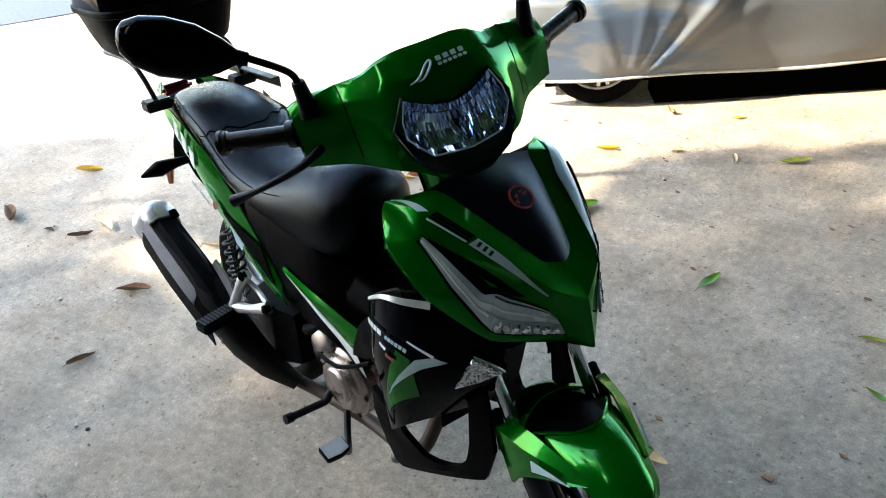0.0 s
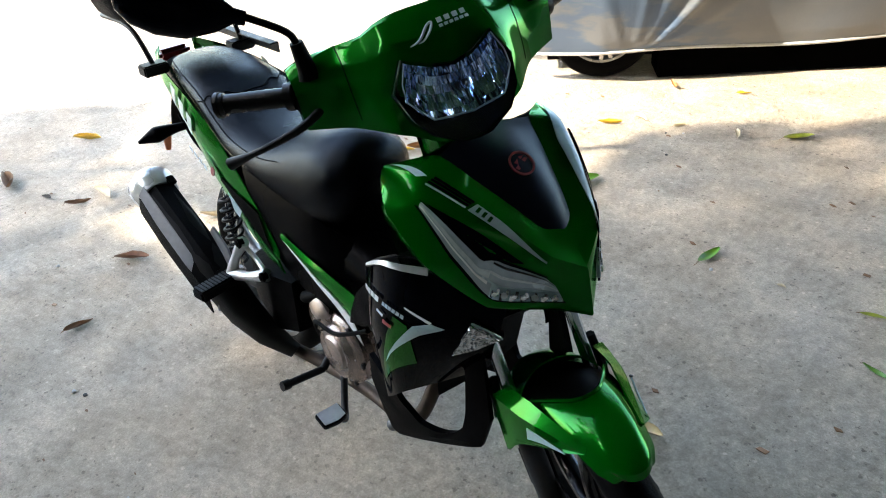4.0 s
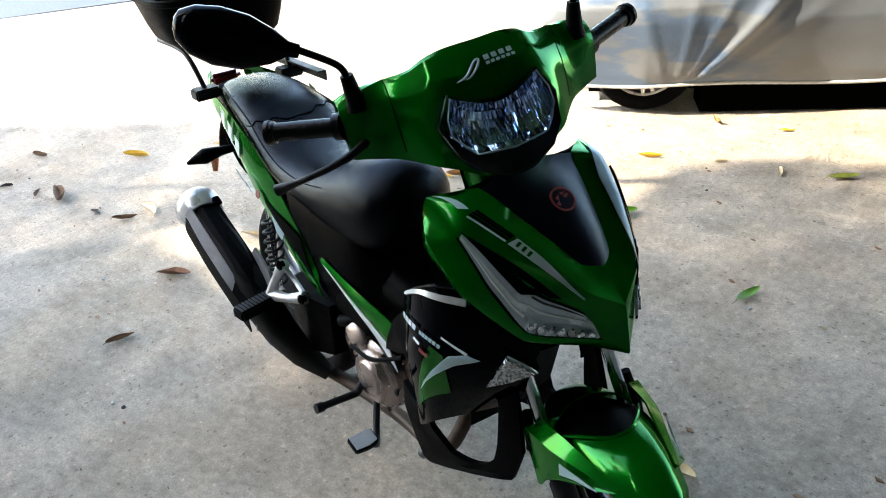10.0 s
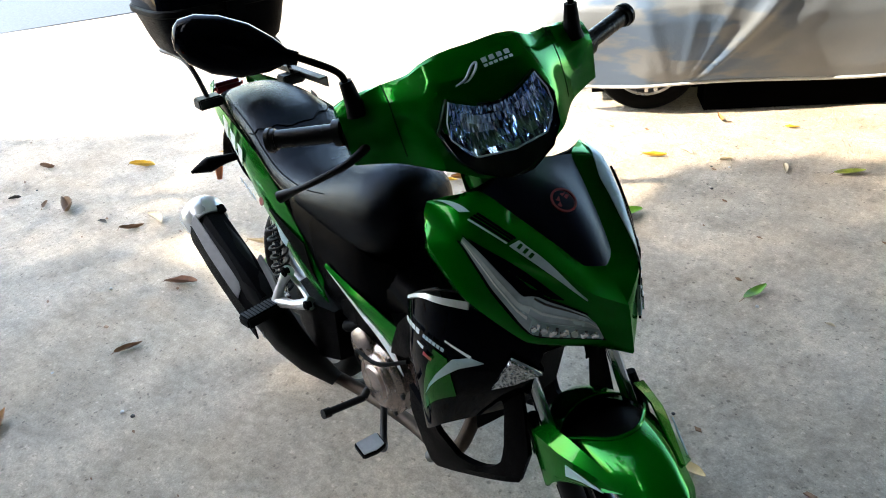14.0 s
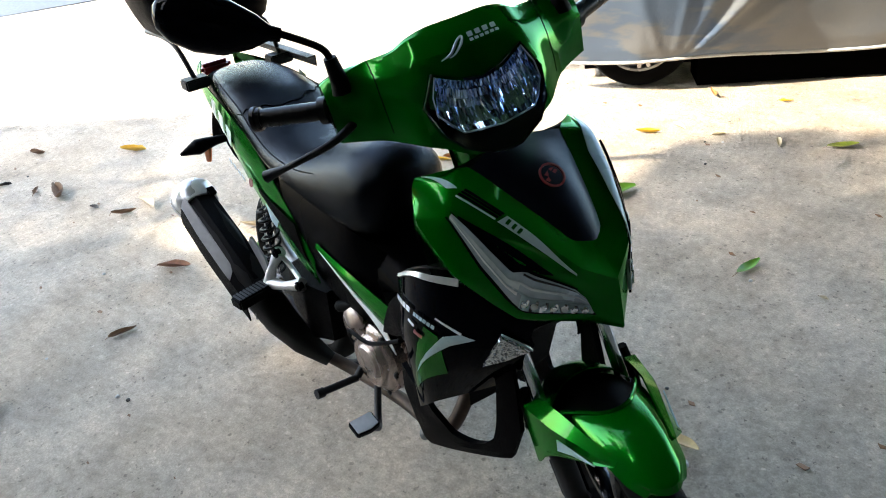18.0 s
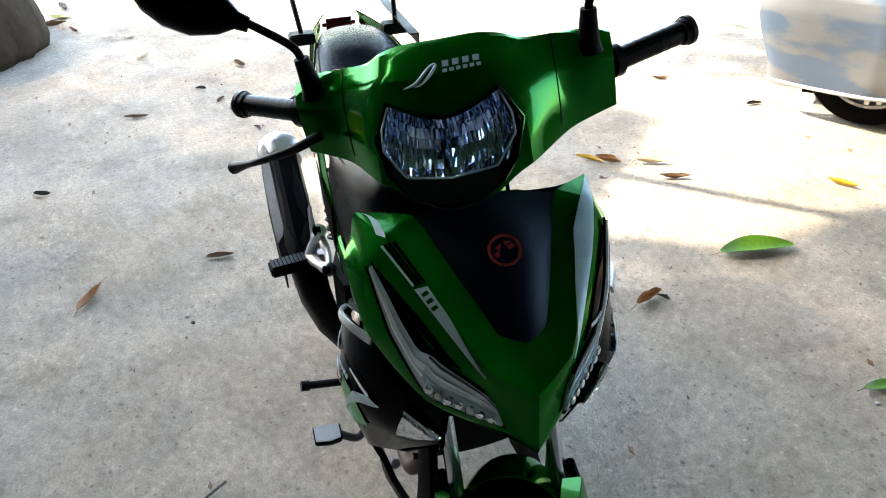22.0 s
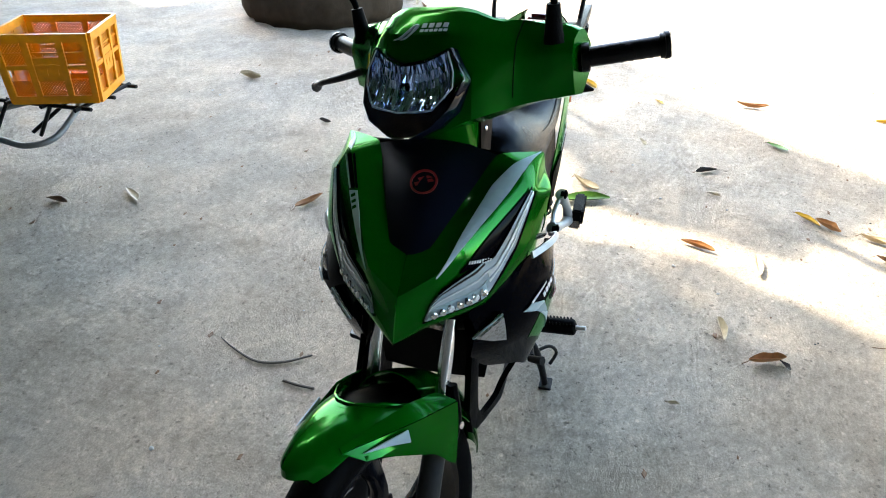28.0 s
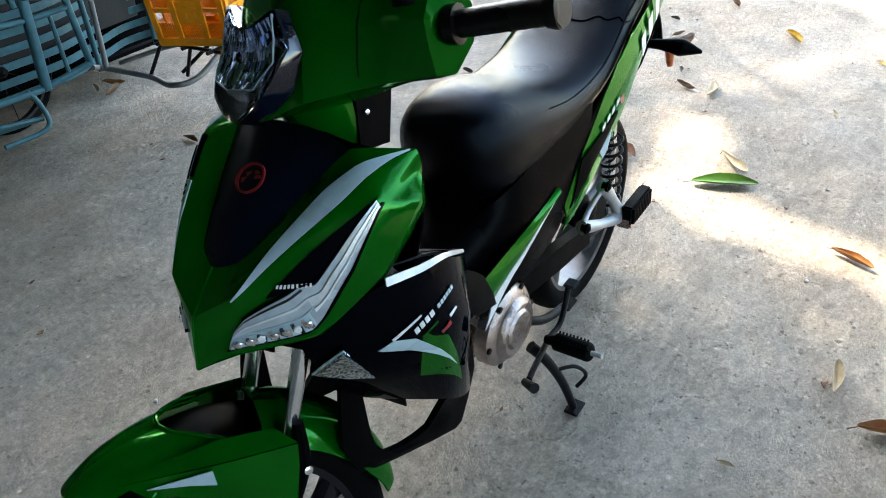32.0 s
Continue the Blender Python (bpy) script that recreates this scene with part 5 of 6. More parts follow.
# pegs, pedals, stands
for s in (1, -1):
    fold = Matrix.Translation((-0.842, 0.206 * s, 0.440)) @ Matrix.Rotation(radians(8), 4, "Z") if s < 0 else Matrix.Translation((-0.820, 0.212, 0.462)) @ Matrix.Rotation(radians(90), 4, "Z") @ Matrix.Rotation(radians(90), 4, "Y")
    peg = part("rear_peg", moved(block((0.048, 0.118, 0.030), (0, 0.064 * s, 0), 0.005), fold), RUBBER, bike, "ribbed black passenger peg, folded back" if s > 0 else "black passenger peg with a ribbed grey top, folded out")
    for k in range(11):
        part("peg_rib", moved(block((0.040, 0.0062, 0.003), (0, (0.014 + 0.0100 * k) * s, 0.0155), 0.001), fold), RUBBER if s > 0 else GREY, peg)
    hub_, top_, low_ = (Vector(flip(p, s)) for p in ((-0.842, 0.205, 0.448), (-0.795, 0.176, 0.548), (-0.708, 0.170, 0.484)))
    bracket = part("peg_bracket", join(tube([low_, low_.lerp(hub_, 0.5) + Vector((0, 0.004 * s, -0.004)), hub_], [0.017, 0.011, 0.018], 12), tube([top_, top_.lerp(hub_, 0.5) + Vector((-0.004, 0.004 * s, 0)), hub_], [0.017, 0.011, 0.017], 12), tube([low_ + Vector((-0.01, 0, 0.01)), low_.lerp(top_, 0.5) + Vector((-0.012, -0.006 * s, -0.006)), top_ + Vector((0, 0, -0.01))], 0.007, 8)), BRIGHT, bike, "cast silver peg bracket", angle=60)
    for p in (low_, top_):
        part("bolt", join(lathe([(0, 0.009), (0.018, 0.009), (0.020, 0.005)], p, (0, s, 0), 10), lathe([(0.010, 0.013), (0.0165, 0.013)], p, (0, s, 0), 16)), BLACK, bracket)
    part("peg_hinge", block((0.035, 0.035, 0.03), (-0.842, 0.205 * s, 0.442), 0.004), ALU, bike)
    part("swingarm", tube([(-0.62, 0.075 * s, 0.36), (-1.02, 0.085 * s, 0.285)], 0.018, 10), STEEL, bike)
    shock = part("shock", tube([(-1.02, 0.115 * s, 0.33), (-0.97, 0.12 * s, 0.62)], 0.011, 12), CHROME, bike)
    coil = [(-1.015 + 0.04 * t + 0.024 * math.cos(t * 44), (0.115 + 0.005 * t) * s + 0.024 * math.sin(t * 44), 0.37 + 0.22 * t) for t in [i / 110 for i in range(111)]]
    part("spring", tube(coil, 0.0045, 6, smooth_path=False), STEEL, shock)
    sig = part("rear_signal", tube([(-1.30, 0.05 * s, 0.690), (-1.31, 0.10 * s, 0.690), (-1.325, 0.145 * s, 0.684), (-1.34, 0.205 * s, 0.672)], [0.010, 0.014, 0.024, 0.004], 12), BLACK, bike, "black pointed rear turn signal")
    part("signal_lens", tube([(-1.322, 0.125 * s, 0.676), (-1.327, 0.13 * s, 0.630)], [0.014, 0.008], 10), ORANGE, sig)
front_peg = part("front_peg", tube([(-0.577, 0.135, 0.252), (-0.573, 0.162, 0.260), (-0.5725, 0.164, 0.260), (-0.557, 0.246, 0.278), (-0.5565, 0.250, 0.279), (-0.556, 0.254, 0.280)], [0.011, 0.013, 0.021, 0.022, 0.020, 0.012], 14, smooth_path=False), RUBBER, bike, "ribbed black rider peg")
for k in range(9):
    t = k / 8
    part("peg_rib", block((0.040, 0.0045, 0.008), (-0.571 + 0.014 * t, 0.170 + 0.074 * t, 0.2785 + 0.0165 * t), 0.002, Matrix.Rotation(0.35, 4, "Z")), RUBBER, front_peg)
part("peg_end", tube([(-0.556, 0.252, 0.279), (-0.551, 0.280, 0.285)], 0.006, 10), SILVER, bike)
part("gear_lever", join(tube([(-0.71, 0.125, 0.31), (-0.66, 0.13, 0.24), (-0.60, 0.13, 0.235), (-0.50, 0.145, 0.235), (-0.455, 0.155, 0.240)], 0.007), tube([(-0.445, 0.150, 0.240), (-0.425, 0.185, 0.255)], [0.009, 0.012])), STEEL, bike, "dark heel and toe gear lever")
part("heel_pad", block((0.035, 0.03, 0.008), (-0.715, 0.13, 0.315), 0.003), GREY, bike)
part("brake_pedal", tube([(-0.52, -0.13, 0.24), (-0.47, -0.17, 0.20), (-0.42, -0.20, 0.21), (-0.36, -0.245, 0.30)], 0.009), STEEL, bike)
pad = part("pedal_pad", moved(plate([(-0.026, -0.034, 0), (0.020, -0.034, 0), (0.027, 0.004, 0), (0.022, 0.034, 0), (-0.022, 0.034, 0)], 0.018, 0.003), Matrix.Translation((-0.345, -0.266, 0.312)) @ Matrix.Rotation(0.3, 4, "Y") @ Matrix.Scale(0.85, 4)), RUBBER, bike, "black brake pedal pad with a grey top")
part("pad_top", moved(plate([(-0.023, -0.031, 0), (0.018, -0.031, 0), (0.024, 0.004, 0), (0.019, 0.030, 0), (-0.020, 0.030, 0)], 0.003, 0.001), Matrix.Translation((-0.345, -0.266, 0.312)) @ Matrix.Rotation(0.3, 4, "Y") @ Matrix.Scale(0.85, 4) @ Matrix.Translation((0, 0, 0.0185))), BRIGHT, pad, "worn grey pedal top")
part("kick_starter", join(tube([(-0.50, -0.12, 0.36), (-0.50, -0.17, 0.33), (-0.494, -0.192, 0.316)], 0.010), tube([(-0.494, -0.192, 0.316), (-0.487, -0.295, 0.337)], 0.009), tube([(-0.487, -0.285, 0.335), (-0.486, -0.303, 0.339)], 0.012)), STEEL, bike, "dark folding kick starter")
part("side_stand", join(tube([(-0.555, 0.105, 0.235), (-0.575, 0.140, 0.185), (-0.605, 0.165, 0.10), (-0.628, 0.182, 0.010)], [0.014, 0.012, 0.011, 0.010], 10), block((0.052, 0.036, 0.007), (-0.632, 0.184, 0.0045), 0.002)), STEEL, bike, "dark steel side stand")
part("stand_hook", tube([(-0.585, 0.152, 0.155), (-0.625, 0.185, 0.15), (-0.645, 0.205, 0.115), (-0.625, 0.190, 0.085)], 0.005, 8), STEEL, bike)
for s in (1, -1):
    part("centre_stand_leg", join(tube([(-0.62, 0.07 * s, 0.24), (-0.70, 0.09 * s, 0.19), (-0.80, 0.10 * s, 0.165)], 0.012), block((0.05, 0.03, 0.010), (-0.815, 0.102 * s, 0.162), 0.002)), STEEL, bike, "dark steel centre stand leg, folded up")
part("plate_holder", sheet([[(-1.38, 0.055, 0.78), (-1.46, 0.05, 0.70), (-1.50, 0.05, 0.62)], [(-1.38, -0.055, 0.78), (-1.46, -0.05, 0.70), (-1.50, -0.05, 0.62)]], 8, 0.006), BLACK, bike)
part("rear_mudguard", sheet([[(-0.80, y, 0.50), (-0.95, y, 0.60), (-1.12, y, 0.625), (-1.28, y, 0.62), (-1.38, y, 0.70)] for y in (-0.06, 0, 0.06)], 14, 0.004), BLACK, bike)

# the machine leans on its side stand
LEAN_KEEP = ("side_stand", "stand_hook", "front_peg", "peg_end", "gear_lever", "heel_pad", "brake_pedal", "pedal_pad", "pad_top", "kick_starter", "muffler", "end_cap", "shield_strip", "heat_guard", "guard_", "mount_plate", "slot", "exhaust_pipe", "pipe_guard", "rear_peg", "peg_rib", "peg_hinge")
LEAN = Matrix(((1, 0, 0, 0), (0, 1, 0.035, -0.035 * 0.93), (0, 0, 1, 0), (0, 0, 0, 1)))
for ob in bike.children_recursive:
    if ob.type == "MESH" and ob.name not in TURNED and not ob.name.startswith(LEAN_KEEP):
        ob.data.transform(LEAN)

# top box and rack
box = thing("top_box", "black plastic motorcycle top box on a rear rack", "top box")
def box_shell(levels):
    return rings([[(-1.43 + hx * math.copysign(abs(math.cos(a)) ** 0.5, math.cos(a)), hy * math.copysign(abs(math.sin(a)) ** 0.5, math.sin(a)), z) for a in [2 * math.pi * k / 40 for k in range(40)]] for z, hx, hy in levels])


part("box_base", box_shell(((1.0, 0.14, 0.15), (1.012, 0.152, 0.162), (1.05, 0.165, 0.175), (1.12, 0.183, 0.193))), BLACK, box, "black ribbed box base")
part("seam_band", box_shell(((1.118, 0.186, 0.196), (1.122, 0.192, 0.202), (1.135, 0.192, 0.202), (1.139, 0.188, 0.198))), RUBBER, box)
part("box_lid", box_shell(((1.138, 0.186, 0.196), (1.19, 0.181, 0.191), (1.24, 0.168, 0.178), (1.272, 0.14, 0.15), (1.284, 0.10, 0.11))), BLACK_GLOSS, box, "gloss black domed lid")
part("latch", block((0.02, 0.06, 0.05), (-1.24, 0, 1.12), 0.006), BLACK, box)
part("mount_plate", block((0.24, 0.22, 0.012), (-1.43, 0, 0.996), 0.004), STEEL, box)
for s in (1, -1):
    part("rack_bar", tube([(-1.25, 0.13 * s, 0.88), (-1.33, 0.14 * s, 0.985), (-1.56, 0.14 * s, 0.99)], 0.007), STEEL, bike)


# ---- covered car ----
def cloth_mat():
    m = mat("car_cover", (0.175, 0.180, 0.186), 0.38, 0.2, 0, 0.14, 4.0, 0.22, 60)
    nt = m.node_tree
    b = nt.nodes["Principled BSDF"]
    co = nt.nodes.new("ShaderNodeTexCoord")
    w = nt.nodes.new("ShaderNodeTexNoise")
    w.inputs["Scale"].default_value, w.inputs["Detail"].default_value = 2.0, 4
    mp = nt.nodes.new("ShaderNodeMapping")
    mp.inputs["Rotation"].default_value = (0.5, -0.5, 0)
    mp.inputs["Scale"].default_value = (1.3, 1.3, 3.6)
    nt.links.new(co.outputs["Object"], mp.inputs[0])
    nt.links.new(mp.outputs[0], w.inputs["Vector"])
    r = nt.nodes.new("ShaderNodeMapRange")
    r.inputs[1].default_value, r.inputs[2].default_value = 0.46, 0.54
    nt.links.new(w.outputs[0], r.inputs[0])
    mix = nt.nodes.new("ShaderNodeMix")
    mix.data_type = "RGBA"
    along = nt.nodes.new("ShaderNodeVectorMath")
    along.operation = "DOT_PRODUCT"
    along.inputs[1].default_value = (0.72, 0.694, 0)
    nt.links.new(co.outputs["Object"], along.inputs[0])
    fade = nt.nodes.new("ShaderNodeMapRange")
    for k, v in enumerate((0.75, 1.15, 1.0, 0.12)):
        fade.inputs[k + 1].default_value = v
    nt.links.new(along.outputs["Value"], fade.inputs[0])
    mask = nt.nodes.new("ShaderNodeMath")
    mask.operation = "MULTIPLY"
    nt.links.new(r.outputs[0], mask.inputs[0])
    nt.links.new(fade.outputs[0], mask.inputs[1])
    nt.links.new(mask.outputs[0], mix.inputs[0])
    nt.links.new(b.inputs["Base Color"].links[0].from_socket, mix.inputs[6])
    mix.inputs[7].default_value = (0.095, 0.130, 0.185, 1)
    nt.links.new(mix.outputs[2], b.inputs["Base Color"])
    return m


def car():
    ob = thing("covered_car", "parked car under a silver blue fabric cover", "car")
    along, across = Vector((0.72, 0.694, 0)), Vector((-0.694, 0.72, 0))
    w0 = Vector((-1.78, 2.43, 0)) + across * 0.02
    profile = ((-0.10, 0.18), (-0.115, 0.24), (-0.125, 0.32), (-0.14, 0.42), (-0.15, 0.52), (-0.14, 0.62), (-0.10, 0.74), (-0.02, 0.86), (0.15, 0.95), (0.45, 1.0), (0.85, 1.0), (1.3, 1.0), (1.65, 0.85), (1.72, 0.5), (1.7, 0.18))
    steps = [q / 5 for q in range(5 * (len(profile) - 1) + 1)]
    fine = [tuple(float(np.interp(q, range(len(profile)), [p[c] for p in profile])) for c in (0, 1)) for q in steps]

    def folds(d, h):
        """Tension folds that fan out from the gathered hem behind the wheel."""
        out = 0
        for d0, ang, wide, amp, reach in ((0.20, 42, 4.0, 0.034, 1.5), (0.17, 58, 3.5, 0.010, 0.9), (0.15, 76, 4.5, 0.009, 0.8), (0.10, 104, 6.0, 0.008, 0.6), (0.22, 27, 4.0, 0.008, 1.3), (0.22, 34, 2.2, 0.007, 1.0)):
            x, z = d - d0, h - 0.16
            r = math.hypot(x, z)
            turn = math.degrees(math.atan2(z, x)) - ang - 10 * r
            out += amp * math.exp(-(turn / wide) ** 2) * min(1, r / 0.12) * math.exp(-(r / reach) ** 2)
        return out

    rows = []
    N = 201
    for i in range(N):
        d = -0.50 + 4.06 * i / (N - 1)
        end = min(1.0, (d + 0.51) / 0.5, (3.58 - d) / 0.5)
        end = max(0.0, end) ** 0.5
        nose_h = 0.80 + 0.62 * math.exp(-((d - 1.7) / 1.2) ** 4)
        row = []
        for k, (u, h) in enumerate(fine):
            hh = h if h < 0.55 else 0.55 + (nose_h - 0.55) * (h - 0.55) / 0.45
            drape = 0.007 * math.sin(d * 7 + 3.0 * noise.noise((d, h * 2, 4))) * max(0, 1 - h / 0.8) + 0.016 * noise.noise((d * 1.6, hh * 1.8, u)) + (folds(d, hh) if u < 0.1 else 0)
            uu = 0.8 + (u - 0.8) * (0.80 + 0.20 * end)
            low = 0.010 * math.sin(d * 5) * max(0, 1 - k / 5) 
            row.append(w0 + along * (d + 0.05 * (1 - end) * math.sin(hh * 9)) + across * (uu - drape) + Vector((0, 0, hh + low)))
        rows.append(row)
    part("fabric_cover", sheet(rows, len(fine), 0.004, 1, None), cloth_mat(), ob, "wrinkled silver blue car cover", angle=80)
    hem = [rows[i][0] + Vector((0, 0, -0.004)) for i in range(0, N, 4)]
    part("hem", tube(hem, 0.011, 8, smooth_path=False), mat("hem_cloth", (0.5, 0.5, 0.48), 0.6, 0, 0, 0.15, 30, 0.2, 200), ob, "pale elastic hem of the cover")
    for d in (0.0, 2.55):
        for off in (0.09, 1.52):
            c = w0 + along * d + across * off + Vector((0, 0, 0.295))
            turn = Matrix.Translation(c) @ Matrix.Rotation(math.atan2(along.y, along.x), 4, "Z")
            hub = new("car_wheel")
            hub.parent = ob
            part("tyre", moved(hoop([(-0.08, 0.2), (-0.095, 0.24), (-0.085, 0.282), (-0.06, 0.294), (0, 0.296), (0.06, 0.294), (0.085, 0.282), (0.09, 0.24), (0.08, 0.2)], (0, 0, 0)), turn), RUBBER, hub)
            part("rim", moved(hoop([(-0.088, 0.205), (-0.085, 0.192), (-0.06, 0.185), (0.05, 0.18), (0.06, 0.2)], (0, 0, 0)), turn), SILVER, hub)
            part("brake_drum", moved(lathe([(-0.03, 0.16), (0.02, 0.16)], (0, 0, 0), (0, 1, 0)), turn), BLACK, hub)
            for k in range(5):
                for side in (-1, 1):
                    a = 2 * math.pi * k / 5 + 0.2 + side * 0.14
                    part("rim_spoke", moved(block((0.17, 0.03, 0.022), (0, 0, 0), 0.004, Matrix.Rotation(a, 4, "Y") @ Matrix.Translation((0.108, -0.068, 0))), turn), SILVER, hub)
            part("hub_cap", moved(lathe([(-0.09, 0.0), (-0.088, 0.03), (-0.06, 0.04)], (0, 0, 0), (0, 1, 0), 16), turn), SILVER, hub)
    # underbody hung low to keep light from under the car
    under = [w0 + along * a + across * b for a, b in ((-0.3, 0.2), (3.3, 0.2), (3.3, 1.5), (-0.3, 1.5))]
    part("underbody", plate([p + Vector((0, 0, 0.06)) for p in under], 0.2), BLACK, ob)
    # near-black block stands in for the shade under the car
    shade = mat("under_car_shade", (0.0009, 0.0009, 0.0009), 0.9, 0, 0, 0.2, 30, spec=0.0)
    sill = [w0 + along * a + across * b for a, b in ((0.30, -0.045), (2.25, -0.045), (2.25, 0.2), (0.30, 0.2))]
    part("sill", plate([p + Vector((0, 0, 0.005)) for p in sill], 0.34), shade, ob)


car()

# ---- cargo tricycle frame and crate ----
BLUE = mat("blue_frame_paint", (0.040, 0.138, 0.168), 0.5, 0.1, 0, 0.35, 30, 0.2, 120)
PALE = mat("bare_frame_metal", (0.22, 0.23, 0.23), 0.5, 0.4, 0, 0.3, 30, 0.2, 120)


def tricycle():
    ob = thing("pedal_tricycle", "old blue tubular tricycle frame with slatted cargo seat", "tricycle")
    def bar(name, pts, r, m=BLUE, smooth_path=False):
        part(name, tube(pts, r, 10, smooth_path=smooth_path), m, ob)
    Y = -2.7
    bar("main_tube", [(-1.10, Y, 0.62), (-1.05, Y, 0.22)], 0.024)
    bar("side_post", [(-1.29, Y, 0.72), (-1.29, Y, 0.52), (-1.30, Y, 0.26)], 0.017)
    bar("rail", [(-0.80, Y, 0.56), (-1.10, Y, 0.535), (-1.29, Y, 0.54)], 0.014)
    bar("rail", [(-0.75, Y, 0.24), (-1.05, Y, 0.23), (-1.30, Y, 0.265)], 0.016)
    bar("upright", [(-1.19, Y, 0.53), (-1.18, Y, 0.25)], 0.010)
    bar("top_bar", [(-0.85, Y - 0.1, 0.70), (-1.08, Y, 0.64), (-1.29, Y, 0.585)], 0.016)
    bar("curved_bar", [(-1.05, Y - 0.02, 0.62), (-1.12, Y, 0.70), (-1.29, Y, 0.715)], 0.014, smooth_path=True)
    bar("strut", [(-1.43, Y, 0.72), (-1.37, Y, 0.21)], 0.013, PALE)
    bar("foot_bar", [(-0.96, Y, 0.25), (-0.985, Y + 0.02, 0.17), (-0.96, Y + 0.05, 0.075), (-0.75, Y + 0.05, 0.07)], 0.012, smooth_path=True)
    for k in range(3):
        bar("foot_slat", [(-0.74, Y + 0.02 - 0.06 * k, 0.155 - 0.03 * k), (-0.97, Y + 0.02 - 0.06 * k, 0.115 - 0.02 * k)], 0.012)
    for k in range(7):
        z = 0.60 - 0.072 * k
        line = [(-0.80, -2.90, z - 0.01), (-1.05, -2.92, z - 0.02), (-1.30, -2.93, z - 0.022), (-1.58, -3.02, z - 0.012), (-1.74, -3.06, z), (-1.90, -2.98, z + 0.02)]
        part("slat", sheet([line, [(a, b, c + 0.036) for a, b, c in line]], 20, 0.006), BLUE, ob, "curved blue steel slat")
    bar("back_post", [(-1.90, -2.97, 0.68), (-1.86, -2.97, 0.14)], 0.017)
    bar("back_post", [(-1.45, -2.85, 0.68), (-1.42, -2.85, 0.16)], 0.014)
    bar("rack_rail", [(-1.30, Y, 0.24), (-1.37, -2.71, 0.21), (-1.40, -2.40, 0.20), (-1.37, -2.20, 0.20), (-1.48, -2.12, 0.22), (-1.75, -2.15, 0.33)], 0.014, PALE, True)
    bar("rack_rail", [(-1.40, -2.62, 0.24), (-1.55, -2.40, 0.30), (-1.62, -2.1, 0.36)], 0.012, PALE, True)
    for y in (-2.30, -2.12, -1.95):
        bar("rack_bar", [(-1.42, y, 0.365), (-1.80, y, 0.365)], 0.009, STEEL)
    for x in (-1.46, -1.62, -1.78):
        bar("rack_bar", [(x, -2.36, 0.362), (x, -1.90, 0.362)], 0.009, STEEL)
    bar("brace", [(-1.48, -2.22, 0.205), (-1.45, -2.10, 0.36)], 0.009, STEEL)
    bar("brace", [(-1.50, -2.28, 0.205), (-1.60, -2.10, 0.36)], 0.009, STEEL)
    bar("brace", [(-1.40, -2.40, 0.20), (-1.50, -2.36, 0.36)], 0.009, STEEL)
    # near-black sheets added to block light and keep the space behind the slats dark
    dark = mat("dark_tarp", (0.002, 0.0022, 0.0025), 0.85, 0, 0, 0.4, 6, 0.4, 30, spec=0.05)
    part("tarp_side", sheet([[(0.6, -3.12, z0), (-0.6, -3.10, z0 - 0.01), (-1.3, -3.16, z0), (-2.0, -3.12, z0 + 0.01)] for z0 in (1.02, 0.8, 0.5, 0.12)], 24, 0.006, 3), dark, ob, "dark sheet added to shade behind the slats")
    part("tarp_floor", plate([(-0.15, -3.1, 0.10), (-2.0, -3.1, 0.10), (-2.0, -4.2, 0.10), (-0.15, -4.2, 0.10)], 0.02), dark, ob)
    # unseen roof on posts, added to shade the ground by the tricycle
    sheet_metal = mat("roof_sheet", (0.05, 0.07, 0.08), 0.6, 0.3, 0, 0.3, 8)
    part("sidecar_roof", plate([(-0.1, -1.66, 1.03), (-1.05, -1.68, 1.03), (-2.1, -1.95, 1.03), (-2.3, -4.3, 1.03), (-0.1, -4.3, 1.03)], 0.02, 0.004), sheet_metal, ob)
    for q in ((-1.05, -2.7), (-1.90, -2.97), (-0.45, -3.9), (-2.1, -4.2)):
        bar("roof_post", [(q[0], q[1], 0.02 if q[1] < -3 else 0.6), (q[0], q[1], 1.03)], 0.014)
    # unseen block added beside the tricycle to cut side light
    part("cab_panel", block((0.7, 1.4, 0.90), (0.10, -2.70, 0.575), 0.06), dark, ob, "unseen dark block added to shade the ground")
    hub = new("wheel")
    hub.parent = ob
    turn = Matrix.Translation((-0.98, -2.95, 0.30)) @ Matrix.Rotation(radians(15), 4, "Z")
    part("tyre", moved(hoop([(-0.02, 0.262), (-0.026, 0.278), (-0.016, 0.296), (0, 0.30), (0.016, 0.296), (0.026, 0.278), (0.02, 0.262)], (0, 0, 0)), turn), RUBBER, hub)
    part("rim", moved(hoop([(-0.018, 0.262), (-0.014, 0.25), (0.014, 0.25), (0.018, 0.262)], (0, 0, 0)), turn), STEEL, hub)
    part("hub", moved(lathe([(-0.05, 0.015), (-0.03, 0.03), (0.03, 0.03), (0.05, 0.015)], (0, 0, 0), (0, 1, 0), 12), turn), STEEL, hub)
    for k in range(12):
        a = math.pi * 2 * k / 12
        part("spoke", moved(tube([(0.02 * math.cos(a), 0, 0.02 * math.sin(a)), (0.25 * math.cos(a), 0, 0.25 * math.sin(a))], 0.002, 5), turn), STEEL, hub)
    # near-black tub fills the space behind the slats
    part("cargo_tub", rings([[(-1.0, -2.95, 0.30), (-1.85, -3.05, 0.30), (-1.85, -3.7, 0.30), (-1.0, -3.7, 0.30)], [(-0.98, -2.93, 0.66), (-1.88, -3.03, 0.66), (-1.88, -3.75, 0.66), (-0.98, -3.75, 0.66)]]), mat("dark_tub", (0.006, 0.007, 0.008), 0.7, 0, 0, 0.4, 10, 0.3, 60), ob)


tricycle()


